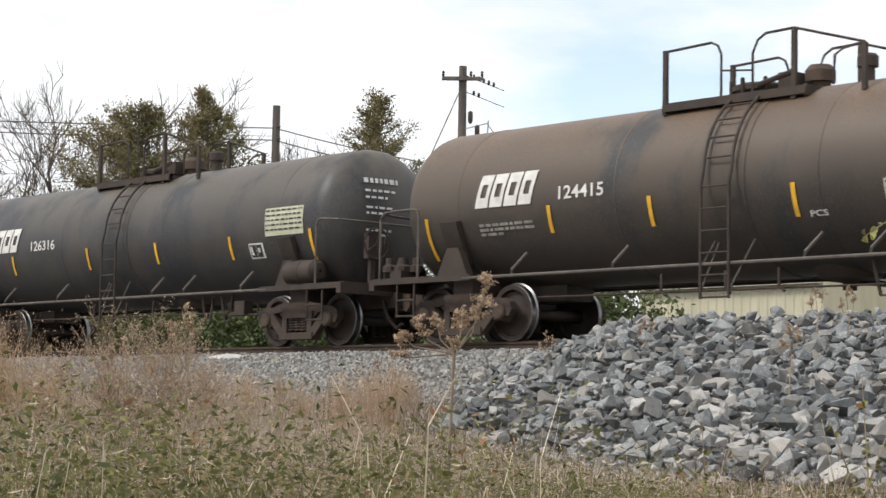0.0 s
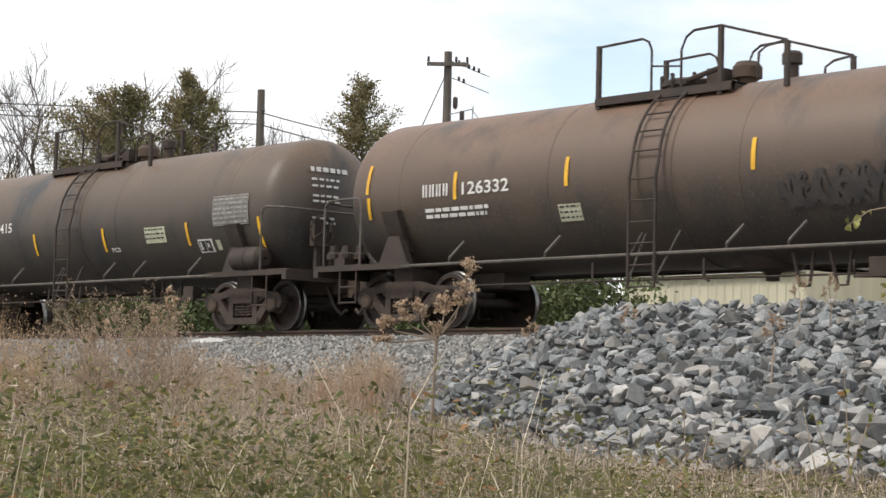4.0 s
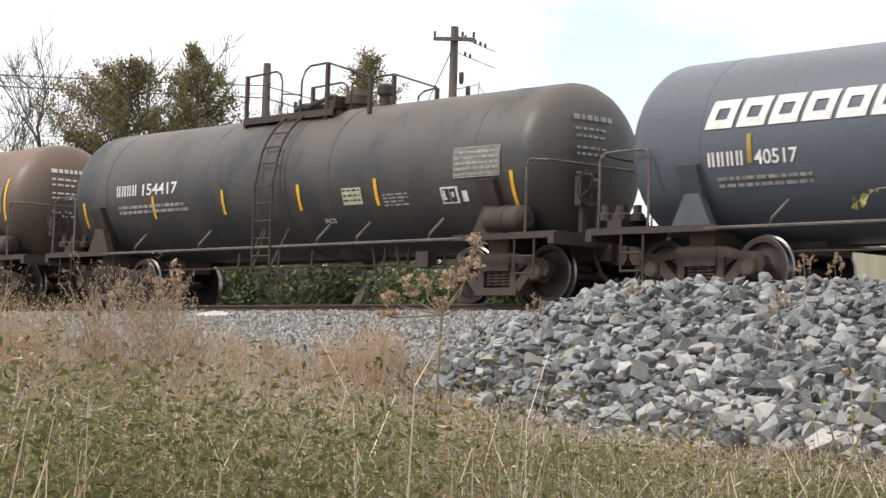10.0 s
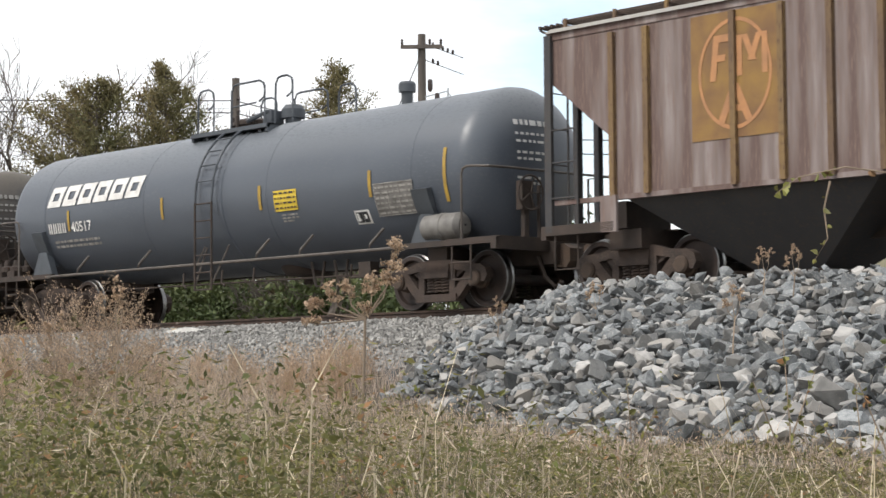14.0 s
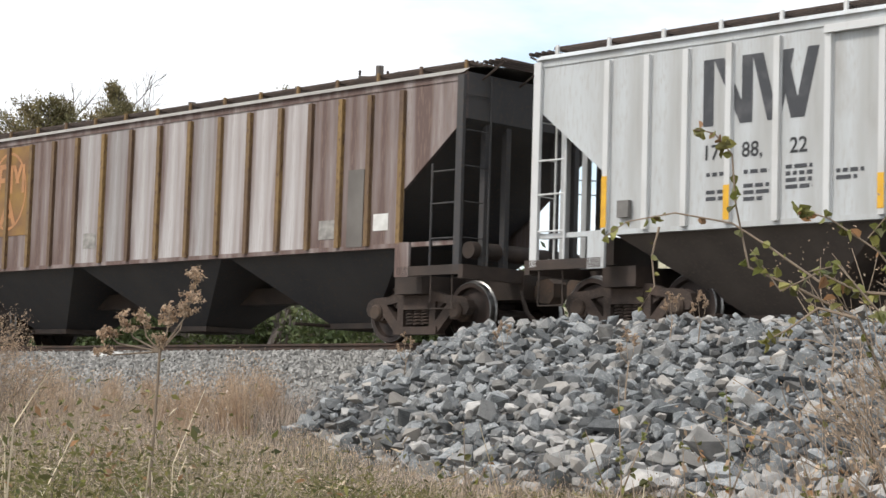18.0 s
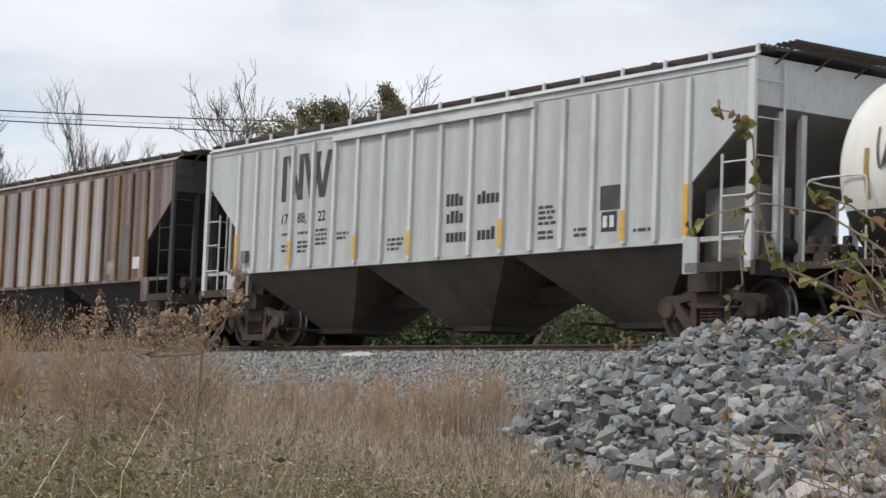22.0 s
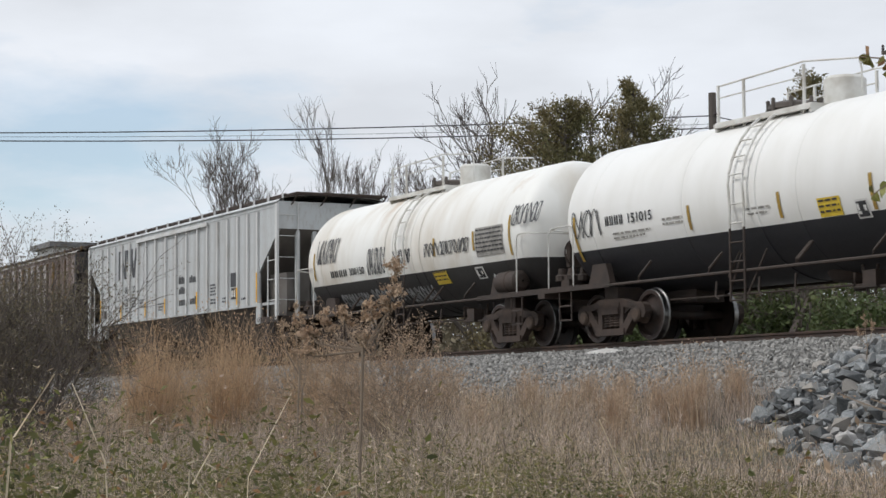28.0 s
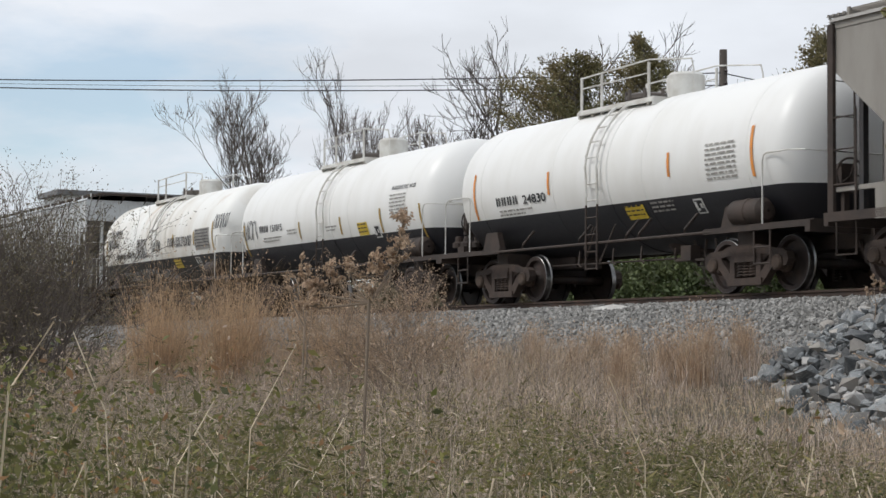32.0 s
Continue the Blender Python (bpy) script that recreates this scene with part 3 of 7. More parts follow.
# ---- tank cars ----
def tank_car(name, label, cx, half, ends, paint, R=1.33, zc=2.205, group="freight train cars", pipe="pipe", stripes=(), dull=False, top="gate", flare=False, ladder_to_top=True, vent=None, plat=(-1.55, 1.05)):
    car = thing(name, label, "tank car", group, (cx, 0, 0)); rng = random.Random(int(cx * 10) + 999)
    x0, x1 = ends[0] - cx, ends[1] - cx; hd = 0.5 * R; dark = "pipe" if pipe == "pipe" else "frame"
    prof = [(x0 + hd - hd * math.cos(a), R * math.sin(a)) for a in (math.pi / 2 * i / 9 for i in range(10))]
    prof += [(x0 + (x1 - x0) * i / 5 * 0.9 + (x1 - x0) * 0.05, R) for i in range(0, 6)][1:-1]
    prof += [(x1 - hd + hd * math.sin(a), R * math.cos(a)) for a in (math.pi / 2 * i / 9 for i in range(10))]
    prof[0] = (prof[0][0], 0.001); prof[-1] = (prof[-1][0], 0.001)
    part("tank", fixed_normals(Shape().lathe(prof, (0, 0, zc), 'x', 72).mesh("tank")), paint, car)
    # weld seams round the shell
    for u in (0.12, 0.36, 0.62, 0.88):
        x = x0 + (x1 - x0) * u; part("seam", Shape().lathe([(-0.03, R - 0.01), (-0.012, R + 0.006), (0.012, R + 0.006), (0.03, R - 0.01)], (x, 0, zc), 'x', 72), paint, car)
    # stub sills, decks and end beams
    for k, tc, xe in ((-1, -half, x0), (1, half, x1)):
        e = xe + k * 0.30
        s = Shape(); s.box(*sorted((tc - k * 1.6, e + k * 0.1)), -0.30, 0.30, 0.66, 1.02); s.box(*sorted((tc - k * 0.22, tc + k * 0.22)), -1.05, 1.05, 0.72, 0.98)
        part("stub_sill", s, "frame", car)
        s = Shape(); s.box(*sorted((tc - k * 0.6, e)), -1.47, -1.39, 0.95, 1.04); s.box(*sorted((tc - k * 0.6, e)), 1.39, 1.47, 0.95, 1.04)
        s.box(*sorted((e - k * 0.12, e)), -1.47, 1.47, 0.86, 1.04)
        part("end_frame", s, "frame", car)
        s = Shape(); s.box(*sorted((tc + k * 0.55, e)), -1.40, -0.75, 1.035, 1.06); s.box(*sorted((e - k * 0.55, e)), -0.75, 1.40, 1.035, 1.06)
        part("walkway", s, "frame", car, "grimy steel end walkway")
        # saddle: strap on the shell and tapered leg
        for sd in (-1, 1):
            s = Shape(); w = 0.19
            ang = [radians(q) for q in (-12, -18, -25, -32, -38, -44)]
            vs = []
            for i, a in enumerate(ang):
                ww = w * (1.0 if i < 3 else 1 - 0.10 * (i - 2))
                for o in (0.012, 0.12 - 0.012 * i):
                    for q in (-1, 1): vs.append((tc + q * ww, sd * (R + o) * math.cos(a), zc + (R + o) * math.sin(a)))
            fs = []
            for i in range(len(ang) - 1):
                o = i * 4; fs += [(o + 2, o + 3, o + 7, o + 6), (o, o + 4, o + 5, o + 1), (o, o + 2, o + 6, o + 4), (o + 1, o + 5, o + 7, o + 3)]
            fs += [(0, 1, 3, 2)]; s.add(vs, fs)
            s.slab([(tc - 0.13, 1.50), (tc + 0.13, 1.50), (tc + 0.36, 1.04), (tc - 0.36, 1.04)], *sorted((sd * 1.16, sd * 1.30)))
            if pipe == "pipe_white": s = Shape().slab([(tc - 0.22, 1.40), (tc + 0.22, 1.40), (tc + 0.36, 1.04), (tc - 0.36, 1.04)], *sorted((sd * 1.18, sd * 1.30)))
            part("saddle", fixed_normals(s.mesh("saddle")), "gear_blue" if paint == "tank_blue" else "frame", car)
        # end hand rail that bends round the head
        s = Shape(); zt = 2.16; xs = tc + (0.98 if k > 0 else -0.66)
        pts = [(xs, -1.45, 0.98), (xs, -1.45, zt - 0.12), (xs + k * 0.03, -1.45, zt - 0.03), (xs + k * 0.12, -1.45, zt), (xe - k * 0.25, -1.45, zt), (xe + k * 0.05, -1.36, zt - 0.02), (xe + k * 0.16, -1.0, zt - 0.03), (xe + k * 0.2, 0, zt - 0.04), (xe + k * 0.16, 1.0, zt - 0.03), (xe, 1.42, zt), (xs, 1.45, zt), (xs, 1.45, 0.98)]
        rr = 0.014 if pipe == "pipe_white" else 0.021
        s.tube(pts, rr, 7)
        if k < 0: s.tube([(e + 0.22, -1.43, 0.98), (e + 0.22, -1.43, zt - 0.12), (e + 0.30, -1.43, zt - 0.02), (xe + 0.12, -1.43, zt)], rr, 7)
        part("end_handrail", s, pipe, car)
        # corner steps
        s = Shape(); xs2 = tc + k * 0.75
        for q in (0, 0.42): s.tube([(xs2 + k * q, -1.44, 0.95), (xs2 + k * q, -1.44, 0.40)], 0.018, 6)
        for z in (0.42, 0.68): s.tube([(xs2, -1.44, z), (xs2 + k * 0.42, -1.44, z)], 0.018, 6)
        part("corner_step", s, "frame", car)
    # running rail with its braces
    s = Shape(); s.tube([(-half + 0.4, -1.45, 0.985), (half - 0.4, -1.45, 0.985)], 0.028, 8); s.tube([(-half + 0.4, 1.45, 0.985), (half - 0.4, 1.45, 0.985)], 0.028, 8)
    part("running_rail", s, dark, car)
    for x in (-half + 1.5, -half + 3.6, 1.5, half - 3.0, half - 1.2):
        part("rail_brace", Shape().tube([(x, -1.45, 0.99), (x + 0.02, -1.44, 1.08), (x + 0.20, -1.30, 1.34)], 0.024, 6), dark, car)
        part("rail_brace", Shape().tube([(x, 1.45, 0.99), (x + 0.2, 1.28, 1.35)], 0.022, 6), dark, car)
    # side ladder with its foot
    low, high = Shape(), Shape(); cut = 1.68 if pipe == "pipe_white" else 2.1; w = 0.25 if pipe == "pipe" else 0.19
    for q in (-w, w):
        arc = [(q, -(R + 0.10) * math.cos(a), zc + (R + 0.10) * math.sin(a)) for a in (radians(d) for d in range(5, 62, 8))]
        low.tube([(q, -1.48, 0.50), (q, -1.48, cut)], 0.024, 6); high.tube([(q, -1.48, cut), (q, -1.48, 2.1)] + arc, 0.024, 6)
    for i in range(11):
        z = 0.52 + 0.31 * i
        if z < 2.2: y = -1.48
        else:
            a = (z - 2.2) / (R + 0.1) + radians(4)
            if a > radians(62): break
            y, z = -(R + 0.10) * math.cos(a), zc + (R + 0.10) * math.sin(a)
        (low if z < cut else high).tube([(-w, y, z), (w, y, z)], 0.014, 6)
    part("ladder_foot", low, "frame", car); part("side_ladder", high, "gear_blue" if paint == "tank_blue" else pipe if pipe == "pipe_white" else "frame", car)
    s = Shape(); s.tube([(-0.25, -1.46, 0.62), (0.02, -1.40, 1.28)], 0.017, 6); s.tube([(0.25, -1.46, 0.62), (0.62, -1.36, 1.30)], 0.017, 6); s.tube([(-0.28, -1.46, 0.90), (-0.05, -1.40, 1.3)], 0.017, 6)
    part("ladder_brace", s, dark, car)
    # band across the top at the ladder
    bx = Shape(); bx.lathe([(-0.42, R - 0.01), (-0.40, R + 0.016), (0.40, R + 0.016), (0.42, R - 0.01)], (0.0, 0, zc), 'x', 72)
    part("ladder_band", bx, paint, car)
    top_gear(car, R, zc, top, plat, pipe, vent)
    # underside: outlet, brake gear, pipes
    belly_gear(car, half, R, zc)
    # air tank and hand brake at the rear end
    s = Shape(); xr = half + 0.35
    s.lathe([(-0.46, 0.02), (-0.44, 0.14), (-0.37, 0.21), (-0.06, 0.21), (-0.05, 0.222), (0.05, 0.222), (0.06, 0.21), (0.37, 0.21), (0.44, 0.14), (0.46, 0.02)], (xr + 0.02, -1.22, 1.28), 'x', 18)
    part("air_reservoir", s, "frame" if paint != "tank_blue" else "panel", car)
    s = Shape(); xb, yb, zb = x1 + 0.22, -0.62, 1.76
    s.tube([(xb, yb + 0.27 * math.cos(q), zb + 0.27 * math.sin(q)) for q in (i * 0.3142 for i in range(21))], 0.018, 6)
    for q in range(5): s.tube([(xb, yb, zb), (xb, yb + 0.27 * math.cos(q * 1.257), zb + 0.27 * math.sin(q * 1.257))], 0.011, 5)
    part("hand_brake_wheel", s, "frame", car)
    s = Shape(); s.box(x1 + 0.02, x1 + 0.15, yb - 0.12, yb + 0.12, 1.5, 1.95); s.box(x1 + 0.05, x1 + 0.13, yb - 0.05, yb + 0.05, 0.95, 1.55); s.tube([(x1 + 0.1, yb + 0.3, 0.95), (x1 + 0.1, yb + 0.3, 1.9)], 0.03, 6)
    part("hand_brake_stand", s, "frame", car)
    s = Shape(); xv = x0 - 0.12
    s.box(xv - 0.14, xv + 0.14, -1.05, -0.72, 1.07, 1.22); s.lathe([(-0.2, 0.09), (0.2, 0.09)], (xv, -0.62, 1.2), 'x', 10); s.lathe([(0, 0.07), (0.2, 0.06)], (xv - 0.05, -0.9, 1.18), 'z', 10)
    for q, (a, b) in enumerate(((-0.22, 0.13), (0.0, 0.16), (0.22, 0.11), (0.1, 0.08))): s.lathe([(0, b), (0.10, b), (0.13, b * 0.6), (0.24, b * 0.55), (0.25, 0)], (xv + a, -0.98 + 0.1 * q, 1.2), 'z', 10)
    part("brake_valve", s, "frame", car)
    trucks(car, (-half, half)); couplers(car, ((x0 - 0.30, -1), (x1 + 0.30, 1)))
    for sx, zt, zb in stripes:
        ln = (zt - zb) if zt > zb else 0.4
        a1, a0 = math.asin((zt - zc) / R), math.asin(max(-0.99, (zb - zc) / R))
        xr2 = 1.0
        s = Shape(); n = 6; vs = []
        for i in range(n + 1):
            a = a0 + (a1 - a0) * i / n
            rr = R + 0.014
            for q in (0, 0.075): vs.append((sx - cx + q, -rr * math.cos(a), zc + rr * math.sin(a)))
        s.add(vs, [(2 * i, 2 * i + 1, 2 * i + 3, 2 * i + 2) for i in range(n)])
        part("reflective_stripe", s, dull if isinstance(dull, str) else "yellow_dull" if dull else "yellow", car)
    return car


def belly_gear(car, half, R, zc):
    """Outlet sump, rods and hangers under the tank."""
    zb = zc - R; s = Shape(); s.lathe([(zb + 0.12, 0.55), (zb - 0.06, 0.42), (zb - 0.09, 0.14), (zb - 0.14, 0.10), (zb - 0.22, 0.10), (zb - 0.23, 0.0)], (1.2, 0, 0), 'z', 18); part("bottom_outlet", s, "frame", car)
    part("brake_rod", Shape().tube([(-half + 1.2, -0.62, 0.70), (half - 1.2, -0.62, 0.66)], 0.016, 6), "frame", car); part("train_pipe", Shape().tube([(-half + 1.0, 0.55, 0.86), (half - 1.0, 0.55, 0.86)], 0.022, 6), "frame", car)
    for x in (2.0, 2.62): part("rod_hanger", Shape().tube([(x, -0.6, zb + 0.12), (x + 0.14, -0.62, 0.52), (x + 0.30, -0.62, 0.52), (x + 0.36, -0.6, zb + 0.12)], 0.026, 6), "frame", car)
    for x in (-1.6, -0.4, 0.55): part("valve_lever", Shape().tube([(x, -0.75, zb + 0.08), (x + 0.04, -0.8, 0.68), (x + 0.14, -0.8, 0.62)], 0.022, 6), "frame", car)
    s = Shape(); s.tube([(half - 2.4, -0.8, 0.84), (half - 2.4, -0.8, 0.62), (half - 1.5, -0.8, 0.60), (half - 1.5, -0.8, 0.84)], 0.024, 6); s.box(half - 2.1, half - 1.8, -0.9, -0.7, 0.60, 0.86); part("brake_lever_guide", s, "frame", car)


def top_gear(car, R, zc, kind, plat, pipe, vent):
    zt = zc + R; p0, p1 = plat; fr = "gear_blue" if kind == "loops" else "frame" if pipe == "pipe" else pipe
    h = 0.78
    # platform frame along both sides of the dome
    s = Shape()
    for sd in (-1, 1):
        s.box(p0, p1, sd * 0.78 - 0.05, sd * 0.78 + 0.05, zt - (0.15 if kind == "loops" else 0.20 if pipe == "pipe" else 0.16), zt - 0.10); s.box(p0, p1, *sorted((sd * 0.45, sd * 0.80)), zt - 0.10, zt - 0.07)
    s.box(p0, p0 + 0.06, -0.8, 0.8, zt - 0.22, zt - 0.07); s.box(p1 - 0.06, p1, -0.8, 0.8, zt - 0.22, zt - 0.07)
    for x in (p0 + 0.4, 0.0, p1 - 0.3):
        for sd in (-1, 1): s.box(x - 0.04, x + 0.04, *sorted((sd * 0.55, sd * 0.74)), zt - 0.34, zt - 0.1)
    part("top_platform", s, fr, car)
    if kind == "gate":
        for sd in (-1, 1):
            y = sd * 0.78
            for x, z in ((p0 + 0.03, h), (p1 - 0.22, h), (p1 + 0.95, 0.45)): part("rail_post", Shape().box(x - 0.035, x + 0.035, y - 0.03, y + 0.03, zt - 0.25, zt + z - 0.06), fr, car)
            s = Shape(); z1 = zt + h - 0.08
            s.tube([(p0, y, z1), (p0 + 0.9, y, z1 + 0.03), (p0 + 1.02, y, z1 - 0.03), (p0 + 1.08, y, z1 - 0.16), (p0 + 1.08, y, zt - 0.1)], 0.02, 6)
            s.tube([(p1 - 0.95, y, zt - 0.1), (p1 - 0.95, y, z1 - 0.22), (p1 - 0.86, y, z1 - 0.04), (p1 - 0.72, y, z1 + 0.04), (p1 - 0.22, y, z1 + 0.05), (p1 + 0.95, y, z1 - 0.30), (p1 + 0.60, y, z1 - 0.34), (p1 + 0.46, y, z1 - 0.42), (p1 + 0.44, y, zt - 0.12)], 0.02, 6)
            s.tube([(p0 + 1.08, y, zt + 0.30), (p1 - 0.95, y, zt + 0.24)], 0.014, 6)
            part("safety_rail", s, fr, car)
    elif kind == "loops":
        for sd in (-1, 1):
            s = Shape(); y = sd * 0.74; z1 = zt + h - 0.05
            for a, b in ((p0 + 0.12, p0 + 0.62), (p0 + 1.15, p0 + 2.15), (p1 + 0.15, p1 + 0.65)):
                s.tube([(a, y, zt - 0.1), (a + 0.02, y, z1 - 0.12), (a + 0.08, y, z1 - 0.02), (a + 0.18, y, z1), (b - 0.15, y, z1), (b - 0.03, y, z1 - 0.06), (b, y, z1 - 0.18), (b - 0.03, y, z1 - 0.32), (b - 0.16, y, z1 - 0.38)], 0.02, 6)
                s.tube([(b, y, z1 - 0.1), (b + 0.0, y, zt - 0.1)], 0.018, 6)
            s.tube([(p0 + 1.15, y, zt + 0.32), (p1 - 0.4, y, zt + 0.34)], 0.016, 6)
            part("safety_rail", s, fr, car)
    else:
        for sd in (-1, 1):
            s = Shape(); y = sd * 0.74; z1 = zt + 0.58
            for x in (p0 + 0.03, p0 + 0.75, p1 - 0.25): s.box(x - 0.02, x + 0.02, y - 0.02, y + 0.02, zt - 0.2, z1)
            s.tube([(p0 + 0.03, y, z1 - 0.02), (p0 + 0.75, y, z1), (p1 - 0.25, y, z1 + 0.04), (p1 + 1.1, y, z1 - 0.12), (p1 + 1.16, y, z1 - 0.3), (p1 + 1.16, y, zt - 0.1)], 0.015, 6)
            s.tube([(p0 + 0.03, y, zt + 0.36), (p1 - 0.25, y, zt + 0.38)], 0.012, 6)
            part("safety_rail", s, fr, car)
    s = Shape()
    s.lathe([(-0.2, 0.40), (0.06, 0.40), (0.06, 0.44), (0.13, 0.44), (0.17, 0.36), (0.19, 0.0)], (-0.35, 0, zt), 'z', 20)
    for q in range(8): s.lathe([(0.0, 0.035), (0.22, 0.035), (0.24, 0.0)], (-0.35 + 0.44 * math.cos(q * 0.785), 0.44 * math.sin(q * 0.785), zt), 'z', 6)
    part("manway", s, "frame" if pipe == "pipe" else "pipe", car)
    if kind == "white":
        s = Shape(); s.lathe([(-0.1, 0.34), (0.36, 0.34), (0.41, 0.29), (0.43, 0)], (p1 - 0.15, 0, zt), 'z', 20); part("valve_bonnet", s, "pipe_white", car)
    else:
        s = Shape(); s.lathe([(-0.1, 0.15), (0.12, 0.15), (0.12, 0.22), (0.28, 0.22), (0.36, 0.16), (0.38, 0)], (0.62, 0.1, zt), 'z', 16); part("safety_valve", s, "gear_blue" if kind == "loops" else "rusty", car)
        s = Shape(); s.lathe([(-0.1, 0.10), (0.22, 0.10), (0.22, 0.15), (0.36, 0.15), (0.40, 0.12), (0.41, 0)], (p1 + 0.45 if vent is None else vent, 0, zt), 'z', 14); part("vacuum_valve", s, "gear_blue" if kind == "loops" else "frame", car)
        s = Shape(); s.box(0.1, 0.35, -0.2, 0.1, zt - 0.05, zt + 0.28); s.tube([(-0.1, -0.4, zt + 0.1), (0.5, -0.4, zt + 0.22)], 0.04, 6); s.box(-0.85, -0.65, -0.12, 0.12, zt - 0.05, zt + 0.2)
        part("valve_block", s, fr, car)


def on_tank(car, me, x, z, R, zc, name="lettering", xs=1.0, off=0.016, label=""):
    if isinstance(me, Shape): raise TypeError
    ob = new(name, wrap(me, x - car.location.x, z, R, zc, xs, off)); ob.parent = car
    if label: ob["label"] = label
    return ob


def decal(shape, material):
    me = shape.mesh("decal", False); me.materials.append(M[material]); return me


def panel(car, x, z, w, h, R, zc, kind, rng):
    """Placards, data panels and labels on the shell."""
    if kind == "data":
        on_tank(car, decal(flat(w, h), "panel"), x, z, R, zc, "data_panel", off=0.012)
        n = int(h / 0.085); s = Shape()
        for i in range(n):
            q = 0.03
            while q < w - 0.08:
                d = rng.uniform(0.05, 0.16); flat(min(d, w - 0.03 - q), 0.035, q, 0.035 + i * 0.085, 0, s); q += d + 0.03
        for q in (0, w - 0.015): flat(0.015, h, q, 0, 0, s)
        for q in (0, h - 0.015): flat(w, 0.015, 0, q, 0, s)
        for q in (0.34, 0.62): flat(0.012, h * 0.85, w * q, 0, 0, s)
        on_tank(car, decal(s, "grey_mark"), x, z, R, zc, "data_writing", off=0.02)
    elif kind == "placard":
        on_tank(car, decal(flat(w, h), "white"), x, z, R, zc, "placard", off=0.012)
        s = Shape(); flat(w * 0.42, h - 0.06, 0.03, 0.03, 0, s); flat(w * 0.36, h - 0.06, w * 0.52, 0.03, 0, s)
        on_tank(car, decal(s, "black"), x, z, R, zc, "placard_panel", off=0.018)
        s = Shape(); flat(0.05, h * 0.35, w * 0.15, h * 0.45, 0, s); flat(0.07, 0.05, w * 0.15, h * 0.25, 0, s); flat(0.06, h * 0.3, w * 0.63, h * 0.4, 0, s)
        on_tank(car, decal(s, "white"), x, z, R, zc, "placard_mark", off=0.024)
    else:
        on_tank(car, decal(flat(w, h), kind), x, z, R, zc, "label_panel", off=0.012)
        on_tank(car, decal(bars([w - 0.06] * max(1, int(h / 0.09)), rng, 0.03, 0.085, (0.04, 0.14)), "black"), x + 0.03, z + h - 0.07, R, zc, "label_writing", off=0.02)


def diamond(car, x, z, size, material, R, zc):
    s = Shape(); s.add([(0, 0, -size), (size, 0, 0), (0, 0, size), (-size, 0, 0)], [(0, 1, 2, 3)])
    on_tank(car, decal(s, material), x, z, R, zc, "hazard_diamond", off=0.03)


def scrawl(car, x, z, w, h, R, zc, material, seed, n=5, r=0.009):
    """Loose spray-can loops with no readable words."""
    rng = random.Random(seed); s = Shape()
    for i in range(n):
        u = w * i / n; a, b = rng.uniform(0.5, 1.0), rng.uniform(0, 6)
        pts = [(u + w / n * (0.5 + 0.55 * math.cos(b + q * a)), h * (0.5 + 0.48 * math.sin(q * (1 + 0.3 * a) + b))) for q in (j * 0.4 for j in range(26))]
        for p, q in zip(pts, pts[1:]):
            d = Vector((q[0] - p[0], q[1] - p[1])); nn = Vector((-d.y, d.x)).normalized() * r
            s.add([(p[0] - nn.x, 0, p[1] - nn.y), (q[0] - nn.x, 0, q[1] - nn.y), (q[0] + nn.x, 0, q[1] + nn.y), (p[0] + nn.x, 0, p[1] + nn.y)], [(0, 1, 2, 3)])
    on_tank(car, decal(s, material), x, z, R, zc, "spray_scrawl", off=0.02)


